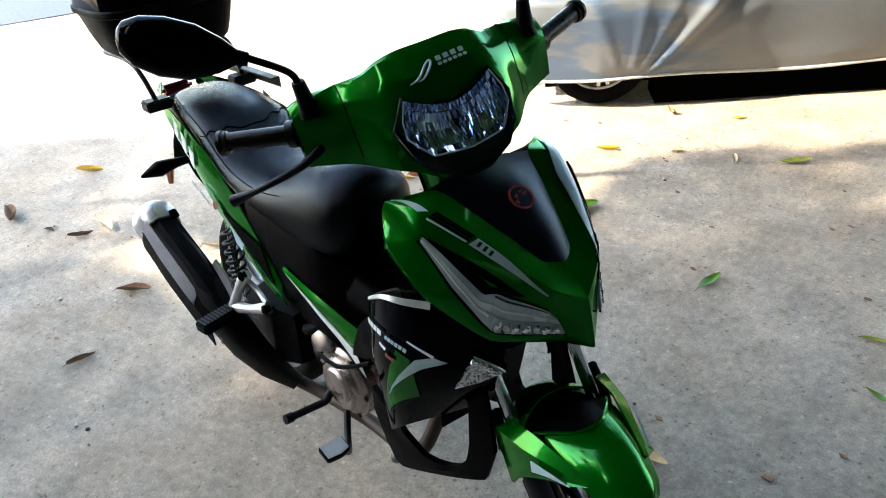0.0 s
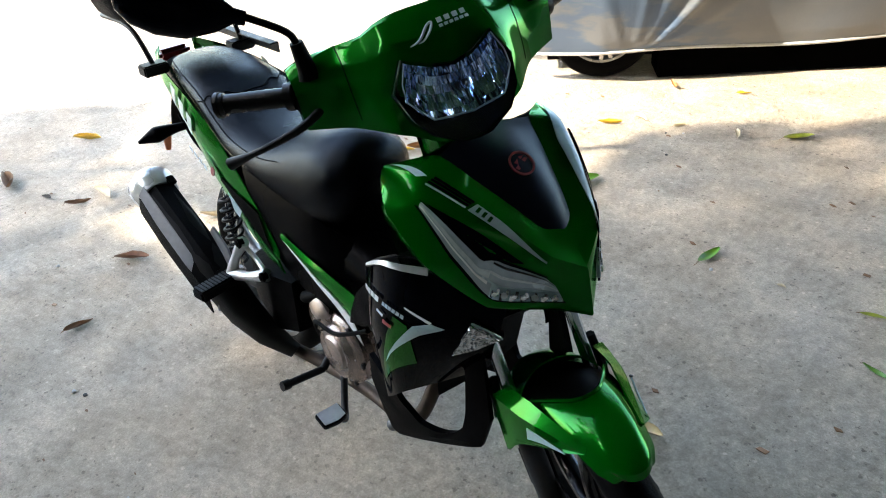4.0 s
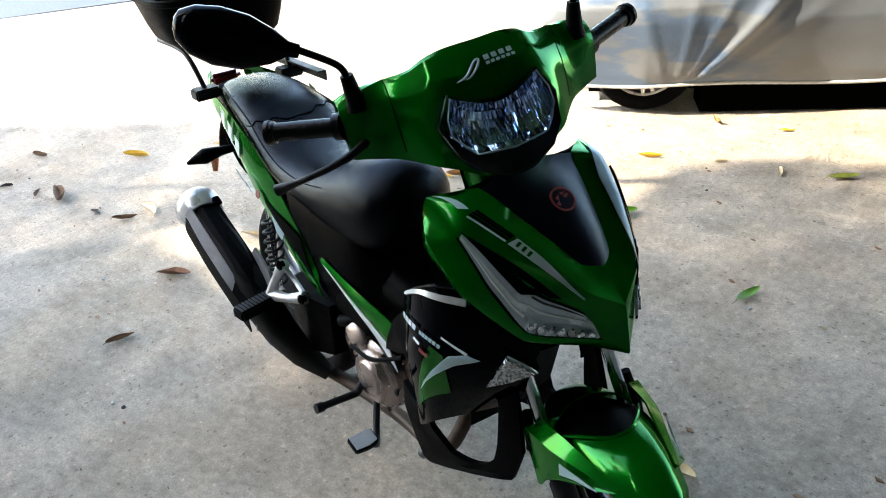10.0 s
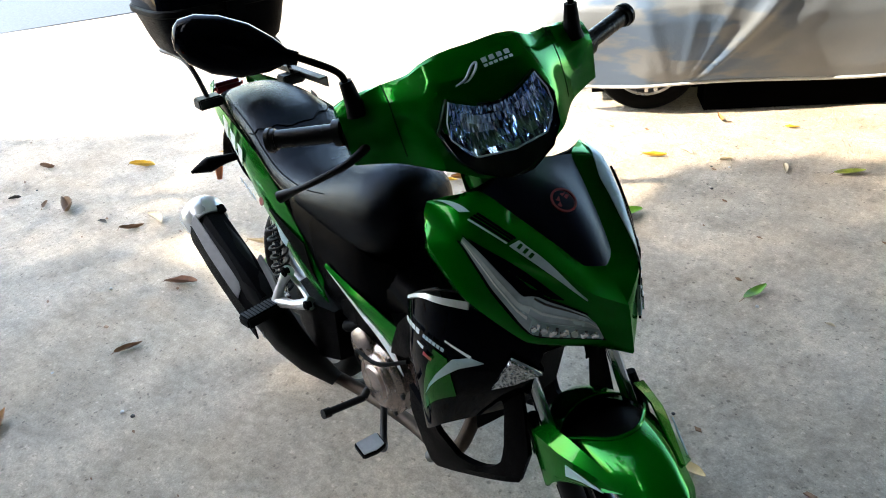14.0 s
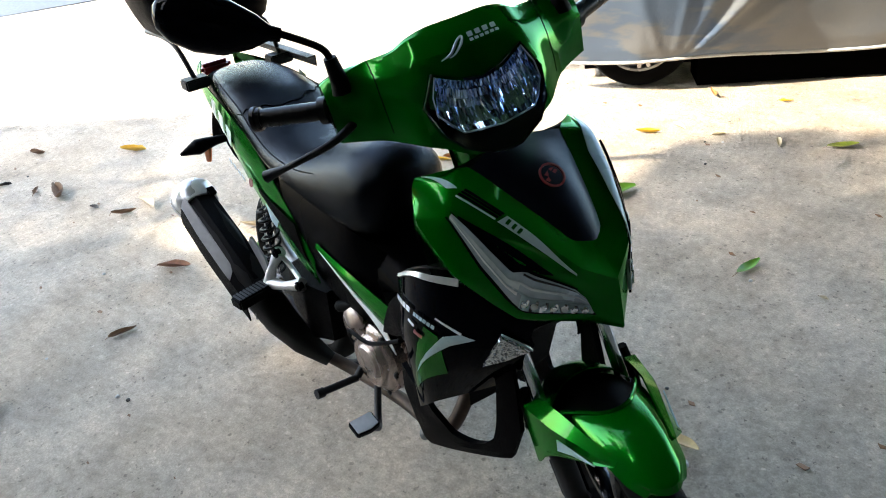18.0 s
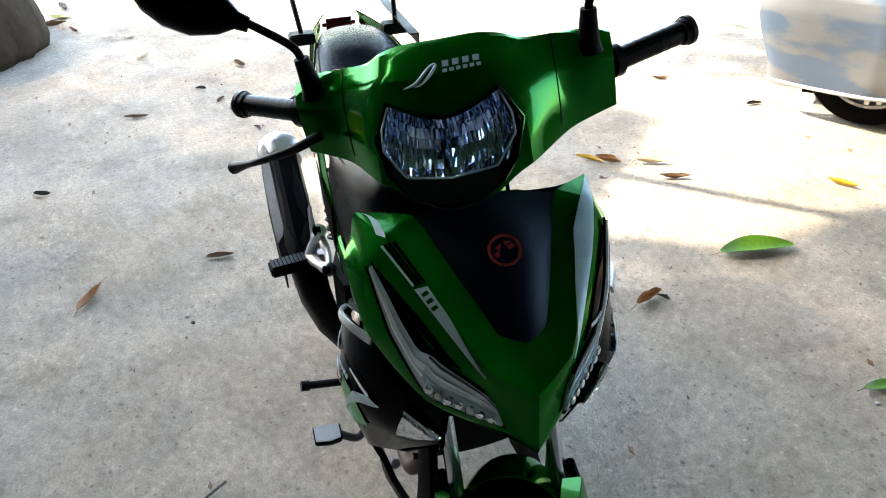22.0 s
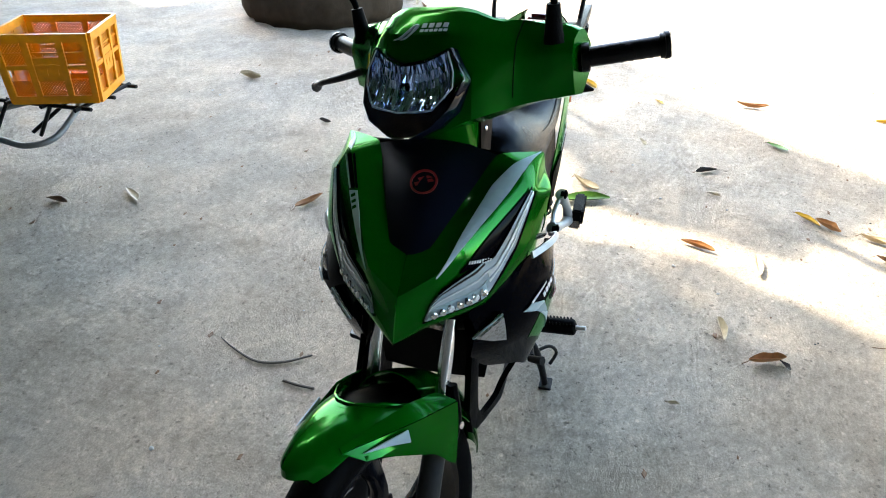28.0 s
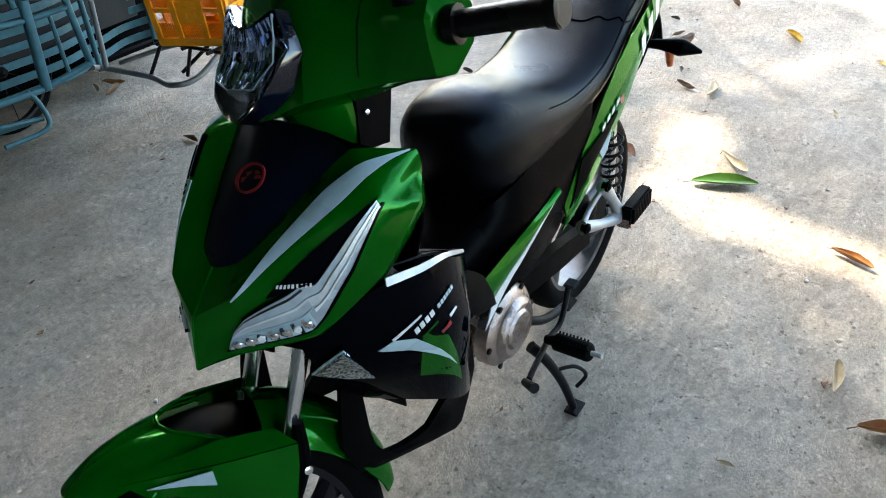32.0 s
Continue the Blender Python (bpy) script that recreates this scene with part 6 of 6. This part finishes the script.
def cargo_sack():
    ob = thing("cargo_sack", "dusty brown grey sack standing behind the tricycle slats", "sack")
    m = mat("dusty_sacking", (0.11, 0.095, 0.08), 0.85, 0, 0, 0.45, 9, 0.7, 35, spec=0.1)
    loops = []
    for z, f in ((0.66, 0.96), (0.70, 1.03), (0.80, 1.02), (0.90, 0.92), (0.96, 0.7), (0.99, 0.25)):
        loops.append([(-1.42 + 0.30 * f * math.cos(a) * (1 + 0.08 * noise.noise((math.cos(a) * 2, math.sin(a) * 2, z * 5))), -3.34 + 0.22 * f * math.sin(a), z + 0.02 * noise.noise((a, z * 6, 1))) for a in [2 * math.pi * k / 36 for k in range(36)]])
    part("sack_body", rings(loops), m, ob, angle=70)


cargo_sack()


def crate():
    ob = thing("plastic_crate", "orange yellow plastic crate with lattice sides, empty", "crate")
    plastic = mat("orange_plastic", (0.85, 0.31, 0.004), 0.45, 0, 0.1, 0.2, 25, 0.15, 100)
    e1, e2 = Vector((-0.326, 0.946, 0)), Vector((-0.946, -0.326, 0))
    o = Vector((-1.391, -2.249, 0.374))
    A, B, H = 0.39, 0.34, 0.30

    def P(a, b, h):
        f = 0.92 + 0.08 * h / H
        return o + e1 * (A / 2 + (a - A / 2) * f) + e2 * (B / 2 + (b - B / 2) * f) + Vector((0, 0, h))

    def face(name, fn, length):
        side = new(name)
        side.parent = ob
        def strip(nm, u0, u1, h0, h1, t=0.006, off=0.0):
            q = [fn(u0, h0, off), fn(u1, h0, off), fn(u1, h1, off), fn(u0, h1, off)]
            part(nm, plate(q, t), plastic, side)
        strip("top_rim", 0, length, H - 0.035, H, 0.014)
        strip("bottom_rim", 0, length, 0, 0.035, 0.012)
        for u in (0.0, 0.30, 0.66, 0.93):
            strip("rib", u * length, (u + 0.07) * length, 0.03, H - 0.03, 0.012)
        strip("mid_rail", 0, length, 0.15, 0.168, 0.010)
        strip("name_panel", 0.34 * length, 0.68 * length, 0.10, 0.20, 0.008)
        strip("lattice_sheet", 0.05 * length, 0.95 * length, 0.215, 0.222, 0.006)
        for k in range(2):
            strip("letter_bar", (0.42 + 0.12 * k) * length, (0.50 + 0.12 * k) * length, 0.125, 0.172, 0.010)
        bm = bmesh.new()
        for u0, u1 in ((0.07, 0.30), (0.37, 0.66), (0.73, 0.93)):
            for lo, hi in ((0.035, 0.10), (0.17, 0.265)):
                n = max(3, int((u1 - u0) * length / 0.013))
                for k in range(-6, n):
                    for sg in (1, -1):
                        a0 = u0 * length + k * 0.013
                        a1 = a0 + (hi - lo)
                        if sg < 0:
                            a0, a1 = a1, a0
                        c0, c1 = min(max(a0, u0 * length), u1 * length), min(max(a1, u0 * length), u1 * length)
                        if abs(c1 - c0) < 0.006:
                            continue
                        h0 = lo + (hi - lo) * abs(c0 - a0) / (hi - lo)
                        h1 = hi - (hi - lo) * abs(c1 - a1) / (hi - lo)
                        p, q = fn(c0, h0, 0.002), fn(c1, h1, 0.002)
                        w = Vector((0, 0, 0.0040))
                        vs = [bm.verts.new(x) for x in (p - w, q - w, q + w, p + w)]
                        bm.faces.new(vs)
        bmesh.ops.solidify(bm, geom=bm.faces[:], thickness=0.004)
        o2 = part("lattice", bm, plastic, side, smooth=False)
        tagged(o2, kind="stuff")

    n1 = lambda q, n, off: q + n * off
    face("front_side", lambda u, h, off: n1(P(u, 0, h), -e2, off), A)
    face("back_side", lambda u, h, off: n1(P(A - u, B, h), e2, off), A)
    face("right_side", lambda u, h, off: n1(P(A, u, h), e1, off), B)
    face("left_side", lambda u, h, off: n1(P(0, B - u, h), -e1, off), B)
    part("bottom", plate([P(0, 0, 0.004), P(A, 0, 0.004), P(A, B, 0.004), P(0, B, 0.004)], 0.006), plastic, ob)


crate()


def mound():
    ob = thing("soil_sack", "big brown weathered sack of soil on the concrete", "sack")
    m = mat("brown_sacking", (0.046, 0.032, 0.021), 0.85, 0, 0, 0.4, 14, 0.7, 40, spec=0.1)
    loops = []
    for z, f in ((0, 0.98), (0.08, 1.03), (0.2, 1.02), (0.34, 0.97), (0.44, 0.9), (0.50, 0.78), (0.53, 0.5), (0.54, 0.1)):
        row = []
        for k in range(48):
            a = 2 * math.pi * k / 48
            r = f * (0.64 + 0.05 * noise.noise((math.cos(a) * 1.5, math.sin(a) * 1.5, 3)) + 0.022 * math.sin(a * 17 + z * 4 + 1.5 * noise.noise((a * 2, z * 3, 7))) + 0.012 * noise.noise((a * 9, z * 5, 4)))
            row.append((-5.0 + r * 1.15 * math.cos(a), -2.30 + r * 1.0 * math.sin(a), z + (0.03 * noise.noise((a, z * 4, 2)) if z > 0.4 else 0)))
        loops.append(row)
    part("sack_body", rings(loops), m, ob, angle=70)


mound()

# ---- fallen leaves, twigs, stones ----
LEAFY = {
    "g": (mat("leaf_green", (0.10, 0.22, 0.012), 0.4, 0, 0.1, 0.3, 60, 0.2, 90), "fresh green fallen leaf"),
    "y": (mat("leaf_yellow", (0.62, 0.38, 0.02), 0.45, 0, 0, 0.25, 60, 0.2, 90), "yellow fallen leaf"),
    "gy": (mat("leaf_lime", (0.28, 0.30, 0.03), 0.45, 0, 0, 0.3, 60, 0.2, 90), "yellowing green fallen leaf"),
    "p": (mat("leaf_pale", (0.52, 0.42, 0.27), 0.6, 0, 0, 0.25, 60, 0.3, 90), "pale dry curled leaf"),
    "tan": (mat("leaf_tan", (0.50, 0.36, 0.17), 0.55, 0, 0, 0.25, 60, 0.3, 90), "tan dry curled leaf"),
    "b": (mat("leaf_brown", (0.17, 0.085, 0.035), 0.6, 0, 0, 0.35, 60, 0.3, 90), "brown dry fallen leaf"),
    "o": (mat("leaf_orange", (0.34, 0.15, 0.045), 0.55, 0, 0, 0.35, 60, 0.3, 90), "orange brown fallen leaf"),
    "r": (mat("leaf_russet", (0.24, 0.115, 0.065), 0.55, 0, 0, 0.35, 60, 0.3, 90), "russet curled dry leaf"),
    "d": (mat("leaf_dark", (0.03, 0.022, 0.016), 0.7, 0, 0, 0.35, 60, 0.3, 90), "dark shrivelled leaf"),
}
LEAFY["G"] = LEAFY["G2"] = LEAFY["g"]
LEAFY["dy"] = LEAFY["o"]
FALLEN = [
    (-0.58, 2.31, 0.133, 49, "gy"), (-1.05, 2.66, 0.071, 34, "y"), (-1.34, 1.95, 0.115, 31, "y"), (-1.27, 2.1, 0.104, -22, "p"), (-1.06, 2.12, 0.066, 53, "p"),
    (-0.08, 1.23, 0.031, 4, "p"), (0.19, 1.26, 0.073, 17, "gy"), (0.3, 1.02, 0.08, -12, "g"), (-0.81, 2.19, 0.103, -57, "p"), (-1.4, 2.56, 0.12, -43, "o"),
    (-0.34, 1.23, 0.121, 87, "g"), (-3.46, 0.07, 0.185, 32, "y"), (-1.97, -0.22, 0.144, 43, "r"), (-1.66, -0.52, 0.098, 85, "b"), (-2.67, -0.11, 0.17, 4, "p"),
    (-2.66, -0.22, 0.118, 57, "b"), (-3.2, -0.41, 0.2, -12, "b"), (-1.92, 1.1, 0.13, 37, "y"), (-1.53, -0.96, 0.155, 156, "o"), (-3.95, -0.35, 0.117, 32, "b"),
]
FALLEN += [
    (-3.26, -0.93, 0.13, 77, "b"), (-2.45, -1.27, 0.077, 70, "d"), (-3.6, -0.59, 0.067, 62, "d"), (-0.04, 0.41, 0.163, 6, "tan"), (-0.9, 0.83, 0.12, 110, "o"),
    (-1.03, 1.33, 0.268, 79, "G"), (-2.71, 1.08, 0.123, 44, "g"), (-1.79, 1.34, 0.132, 63, "p"), (-1.63, 1.36, 0.127, 66, "b"), (-2.72, 1.92, 0.098, 63, "b"),
    (-2.21, 2.16, 0.079, 81, "d"), (-3.24, 1.7, 0.086, 81, "y"), (-1.57, 0.65, 0.134, 64, "dy"), (-1.48, 0.86, 0.151, -2, "p"), (-1.03, 0.7, 0.122, 4, "p"),
    (-3.31, 1.02, 0.171, 81, "o"), (-2.32, 0.72, 0.111, 118, "d"), (-2.07, 0.74, 0.053, 63, "p"), (-1.39, -1.74, 0.15, 51, "p"), (-1.26, -2.02, 0.115, 80, "b"),
]
FALLEN += [
    (-3.05, -2.03, 0.169, 75, "p"), (-1.86, 0.19, 0.223, 108, "G2"), (-2.0, 0.18, 0.175, 43, "p"), (-3.34, -0.48, 0.086, 150, "b"), (-0.64, 0.55, 0.036, 93, "p"),
    (-2.6, 0.42, 0.082, 22, "p"), (-3.26, 0.5, 0.076, 37, "y"), (-1.87, 1.17, 0.12, 40, "o"), (-2.86, -0.31, 0.07, 20, "d"), (-0.9, 0.88, 0.05, 30, "d"),
]


FALLEN += [
    (-6.1, -1.72, 0.24, 20, "d"), (-5.75, -1.68, 0.20, 60, "gy"), (-5.42, -1.62, 0.15, 10, "p"), (-5.55, -1.70, 0.18, 100, "b"), (-5.30, -1.52, 0.14, 30, "b"),
    (-4.96, -1.11, 0.13, 0, "gy"), (-4.38, -0.97, 0.13, -30, "p"), (-1.50, -2.95, 0.16, 30, "b"), (-1.56, -3.02, 0.14, 110, "o"), (-1.46, -3.04, 0.12, 70, "p"),
]


def leaf_mesh(length, curl, rnd, dry=1.0):
    """A lance-shaped leaf, folded on its midrib, curled along its length and crumpled when dry."""
    n = 15
    w = length * rnd.uniform(0.13, 0.21)
    fold = rnd.uniform(0.30, 0.50) + dry * rnd.uniform(0.25, 0.75)
    bend, twist, seed = rnd.uniform(0.03, 0.09), dry * rnd.uniform(-0.9, 0.9), rnd.uniform(0, 90)
    rows = []
    for side in (-1, -0.75, -0.4, 0, 0.4, 0.75, 1):
        row = []
        for i in range(n):
            t = i / (n - 1)
            ww = w * math.sin(math.pi * min(1, t * 0.93 + 0.04)) ** 0.8 * (1 + 0.22 * dry * noise.noise((t * 4, side * 2, seed)))
            x = (t - 0.5) * length
            close = 1 - 0.35 * dry * abs(side)
            z = 0.003 + curl * length * (2 * (t - 0.5)) ** 2 * 0.35 + abs(side) ** 1.4 * ww * fold + side * ww * twist * (t - 0.5)
            z += dry * 0.10 * w * noise.noise((t * 5, side * 1.5, seed + 9))
            row.append((x, side * ww * close + bend * length * math.sin(t * 2.8), max(0.001, z)))
        rows.append(row)
    return rows


def leaves():
    rnd = random.Random(11)
    for x, y, ln, ang, kind in FALLEN:
        m, label = LEAFY[kind]
        fresh = kind in ("G", "G2", "g", "gy")
        curl = rnd.uniform(0.12, 0.5) if kind not in ("G", "G2") else 0.14
        ob = thing("fallen_leaf", label + " lying on concrete", "leaf", "fallen leaves", (x, y, 0.001))
        ob.rotation_euler = (0, 0, radians(ang))
        part("blade", sheet(leaf_mesh(ln, curl, rnd, 0.25 if fresh else 1.0), 15, 0.0008, 1), m, ob, angle=70)
        part("stalk", tube([(-ln * 0.5, 0, 0.004 + curl * ln * 0.3), (-ln * 0.56, 0.002, 0.004 + curl * ln * 0.15), (-ln * 0.64, 0.006, 0.003)], 0.0012, 5), LEAFY["b"][0], ob)


leaves()


def litter():
    """Crumbled bits of dry leaf blown over the yard."""
    rnd = random.Random(23)
    bm = bmesh.new()
    for k in range(150):
        x, y = rnd.uniform(-4.6, 0.9), rnd.uniform(-2.2, 2.6)
        a, r = rnd.uniform(0, 6.28), rnd.uniform(0.004, 0.014)
        pts = [(x + r * (1 + 0.6 * rnd.random()) * math.cos(a + q), y + 0.6 * r * math.sin(a + q), 0.003 + rnd.uniform(0, 0.5) * r) for q in (0, 1.5, 3.0, 4.6)]
        top, low = [bm.verts.new(p) for p in pts], [bm.verts.new((p[0], p[1], p[2] - 0.0025)) for p in pts]
        bm.faces.new(top)
        bm.faces.new(low[::-1])
        for i in range(4):
            bm.faces.new((top[i], low[i], low[(i + 1) % 4], top[(i + 1) % 4]))
    tagged(finish("leaf_litter", bm, LEAFY["b"][0], smooth=False), "small crumbled bits of dry brown leaf", "litter", kind="stuff")


litter()
BARK = mat("twig_bark", (0.10, 0.085, 0.07), 0.8, 0, 0, 0.3, 40, 0.4, 80)
tagged(finish("twig", tube([(-0.586, -0.853, 0.004), (-0.549, -0.794, 0.005), (-0.505, -0.693, 0.006), (-0.52, -0.609, 0.006), (-0.568, -0.53, 0.012)], [0.0015, 0.003, 0.004, 0.004, 0.003], 7), BARK), "thin curved grey twig lying on concrete", "twig")
tagged(finish("twig", tube([(-0.444, -0.57, 0.005), (-0.436, -0.52, 0.006), (-0.434, -0.467, 0.006)], 0.004, 7), BARK), "short broken brown stick on concrete", "twig")


def stone(x, y, r, seed, label, m):
    bm = bmesh.new()
    bmesh.ops.create_icosphere(bm, subdivisions=2, radius=r)
    for v in bm.verts:
        v.co *= 1 + 0.3 * noise.noise(v.co / r + Vector((seed, 0, 0)))
        v.co.z = v.co.z * 0.65
    lo = min(v.co.z for v in bm.verts)
    moved(bm, Matrix.Translation((x, y, -lo - 0.001)))
    return tagged(finish("pebble", bm, m), label, "pebble", "loose pebbles")


PALE_STONE = mat("pale_stone", (0.42, 0.41, 0.38), 0.8, 0, 0, 0.2, 60, 0.4, 120)
DARK_STONE = mat("dark_stone", (0.06, 0.055, 0.05), 0.8, 0, 0, 0.3, 60, 0.4, 120)
stone(0.032, 0.367, 0.018, 1, "pale grey pebble beside the front wheel", PALE_STONE)
_r = random.Random(5)
for k in range(70):
    a, d = _r.uniform(0, 2 * math.pi), _r.uniform(0.5, 3.8)
    dark = _r.random() < 0.35
    stone(-0.6 + d * math.cos(a), d * math.sin(a), _r.uniform(0.003, 0.0075), k, "small dark pebble on concrete" if dark else "small pale pebble on concrete", DARK_STONE if dark else PALE_STONE)


# ---- shade tree overhead ----
def shade_tree():
    tree = thing("shade_tree", "broad leafy tree that shades the yard", "tree")
    bark = mat("bark", (0.16, 0.12, 0.08), 0.8, 0, 0, 0.35, 12, 0.6, 40)
    leaf = mat("foliage", (0.05, 0.10, 0.025), 0.5, 0, 0, 0.35, 3)
    rnd = random.Random(4)
    part("trunk", tube([(3.6, -6.4, -0.05), (3.4, -6.0, 1.2), (2.6, -5.4, 2.6), (1.0, -4.6, 3.6), (-1.5, -3.4, 4.4)], [0.42, 0.30, 0.26, 0.18, 0.08], 14), bark, tree)
    for q in ((3.8, -3.2, 4.2), (-3.0, -5.2, 4.3), (1.0, -1.8, 4.3)):
        part("limb", tube([(2.4, -5.3, 2.8), (Vector((2.4, -5.3, 2.8)) + Vector(q)) / 2 + Vector((0, 0, 0.3)), q], [0.16, 0.10, 0.04], 10), bark, tree)
    slope = SUN_TO / SUN_TO.z
    verts, faces = [], []

    def lit(m, n):
        """Where the sun reaches the yard: m runs along the car, n away from the motorcycle."""
        wob = 0.10 * noise.noise((m * 1.7, n * 1.7, 5)) + 0.05 * noise.noise((m * 5, n * 5, 9))
        n2 = n + wob
        edge = float(np.interp(m, (-1.78, -1.5, -1.3, -0.95, -0.6, 0.0, 0.2, 0.5, 1.5, 3.0), (1.40, 1.34, 1.13, 1.20, 1.46, 1.66, 1.80, 2.25, 2.25, 2.15)))
        if m < -1.78:
            edge = min(3.05, 0.89 + (-1.78 - m) * 4)
        if m < -1.85 and 1.42 < n2 < edge:
            return None
        if -1.7 < m < 1.6 and float(np.interp(m, (-0.8, -0.2), (0.80, 1.48))) < n2 < edge:
            return None
        if n2 < edge:
            return False
        if -2.6 < m < -0.45 and edge + 0.26 < n2 < 2.02:
            return noise.noise((m * 3.1, n * 3.1, 12)) > 0.42
        if -2.6 < m < -0.45 and edge + 0.28 < n2 < 2.75:
            return None
        return True

    def leaf_at(c, L, W):
        ax = Vector((rnd.uniform(-1, 1), rnd.uniform(-1, 1), rnd.uniform(-0.4, 0.3))).normalized()
        sd = ax.cross(Vector((rnd.uniform(-0.5, 0.5), rnd.uniform(-0.5, 0.5), 1))).normalized()
        i = len(verts)
        verts.extend((c - ax * L, c + sd * W, c + ax * L, c - sd * W))
        faces.append((i, i + 1, i + 2, i + 3))

    def shaded_round(m, n):
        return all(lit(m + a, n + b) is False for a, b in ((0.3, 0), (-0.3, 0), (0, 0.3), (0, -0.3)))

    made = 0
    while made < 24000:
        m, n = rnd.uniform(-6, 10), rnd.uniform(-6, 4.5)
        g = Vector((0.72 * m - 0.694 * n, 0.694 * m + 0.72 * n, 0))
        open_sky = g.x > 1.1 or m > 3.6
        if open_sky:
            if noise.noise((m * 2.2, n * 2.2, 7)) + 0.9 * noise.noise((m * 6.5, n * 6.5, 2)) > 0.38:
                continue
        elif m < -0.6 and n > 3.12 + 0.12 * noise.noise((m * 2.1, n * 2.1, 6)):
            continue
        elif n < 3.4 and lit(m, n) is not False:
            continue
        made += 1
        big = open_sky or shaded_round(m, n)
        leaf_at(g + slope * (rnd.uniform(3.3, 4.4) if open_sky else rnd.uniform(7.5, 10.5)), rnd.uniform(0.12, 0.18) * (1.5 if big else 0.5), rnd.uniform(0.04, 0.06) * (1.9 if big else 1.0))
    for k in range(46000):
        m, n = rnd.uniform(-6, 1.8), rnd.uniform(0, 3.2)
        state = lit(m, n)
        if state is None or (state is False and not shaded_round(m, n)):
            leaf_at(Vector((0.72 * m - 0.694 * n, 0.694 * m + 0.72 * n, 0)) + slope * rnd.uniform(8, 11), 0.034, 0.021)
    # unseen low limb and leaves, added to darken the ground by the tricycle
    part("limb", tube([(1.0, -4.6, 3.6), (0.2, -4.3, 3.1), (-0.8, -3.6, 2.2)], [0.09, 0.06, 0.02], 10), bark, tree)
    for k in range(1100):
        leaf_at(Vector((rnd.uniform(-2.1, 0.5), rnd.uniform(-4.8, -2.5), rnd.uniform(1.75, 2.4))), rnd.uniform(0.14, 0.22), rnd.uniform(0.06, 0.09))
    me = bpy.data.meshes.new("crown")
    me.from_pydata(verts, [], faces)
    me.materials.append(leaf)
    ob = new("crown", me)
    ob.parent = tree
    tagged(ob, kind="stuff")


shade_tree()


def yard_tree():
    """Tall open crown beyond the car and over the yard, unseen, added for reflections."""
    tree = thing("yard_tree", "unseen open-crowned tree added to break up sky reflections", "tree")
    rnd = random.Random(8)
    bark, leaf = bpy.data.materials["bark"], bpy.data.materials["foliage"]
    part("trunk", tube([(-6.6, 8.2, -0.05), (-6.4, 8.0, 2.0), (-5.8, 7.4, 4.2), (-4.6, 5.8, 6.2)], [0.34, 0.26, 0.20, 0.09], 14), bark, tree)
    for q in ((-8.0, 5.0, 6.4), (-2.0, 7.4, 6.6), (-3.0, 3.2, 6.8), (0.4, 1.0, 6.4), (1.8, -1.8, 6.2), (-1.2, -1.4, 6.0)):
        part("limb", tube([(-5.8, 7.4, 4.2), (Vector((-5.8, 7.4, 4.2)) + Vector(q)) / 2 + Vector((0, 0, 0.6)), q], [0.13, 0.08, 0.03], 10), bark, tree)
    verts, faces = [], []
    for k in range(230):
        if k < 70:
            c, many, loose = Vector((rnd.uniform(-9, 0), rnd.uniform(2.6, 9), rnd.uniform(4.4, 8.2))), 70, 0.5
        else:
            c, many, loose = Vector((rnd.uniform(-2.4, 3.4), rnd.uniform(-3.4, 3.4), rnd.uniform(4.9, 7.0))), 55, 0.27
        for j in range(many):
            p = c + Vector((rnd.gauss(0, loose), rnd.gauss(0, loose), rnd.gauss(0, loose * 0.55)))
            ax = Vector((rnd.uniform(-1, 1), rnd.uniform(-1, 1), rnd.uniform(-0.6, 0.3))).normalized() * rnd.uniform(0.10, 0.17)
            sd = ax.cross(Vector((rnd.uniform(-0.6, 0.6), rnd.uniform(-0.6, 0.6), 1))).normalized() * rnd.uniform(0.045, 0.07)
            i = len(verts)
            verts.extend((p - ax, p + sd, p + ax, p - sd))
            faces.append((i, i + 1, i + 2, i + 3))
    me = bpy.data.meshes.new("crown")
    me.from_pydata(verts, [], faces)
    me.materials.append(leaf)
    ob = new("crown", me)
    ob.parent = tree
    tagged(ob, kind="stuff")


yard_tree()
_h = SUN_TO / SUN_TO.z * 3.6
tagged(finish("overhead_cable", tube([Vector((-3.6, -0.6, 0)) + _h, Vector((-1.45, 1.46, 0)) + _h, Vector((0.6, 3.65, 0)) + _h], 0.028, 8), RUBBER), "thick black cable hung across the yard", "cable")

# ---- road beyond the yard ----
ASPHALT = mat("worn_asphalt", (0.085, 0.096, 0.110), 0.85, 0, 0, 0.25, 25, 0.4, 80, coarse=0.8, spec=0.05)
tagged(finish("road", plate([(-9.7, -0.3, -0.02), (-6.4, 9.1, -0.02), (-22.0, 14.6, -0.02), (-25.3, 5.2, -0.02), (-19.0, -14.0, -0.02), (-14.5, -14.0, -0.02)], 0.026), ASPHALT), "pale worn asphalt road beyond the yard", "road", kind="structure")

# ---- unseen walls that close the yard, added to block sky and darken reflections ----
PLASTER = mat("dark_plaster", (0.05, 0.048, 0.045), 0.8, 0, 0, 0.3, 4, 0.3, 40)
for name, size, at in (("wall_east", (0.25, 20, 6.5), (5.6, 1.0, 3.25)), ("wall_south", (13.0, 0.25, 6.0), (-1.1, -8.4, 3.0))):
    tagged(finish(name, block(size, at, 0.01), PLASTER), "plain dark wall, unseen, added to darken reflections", "wall", kind="structure")
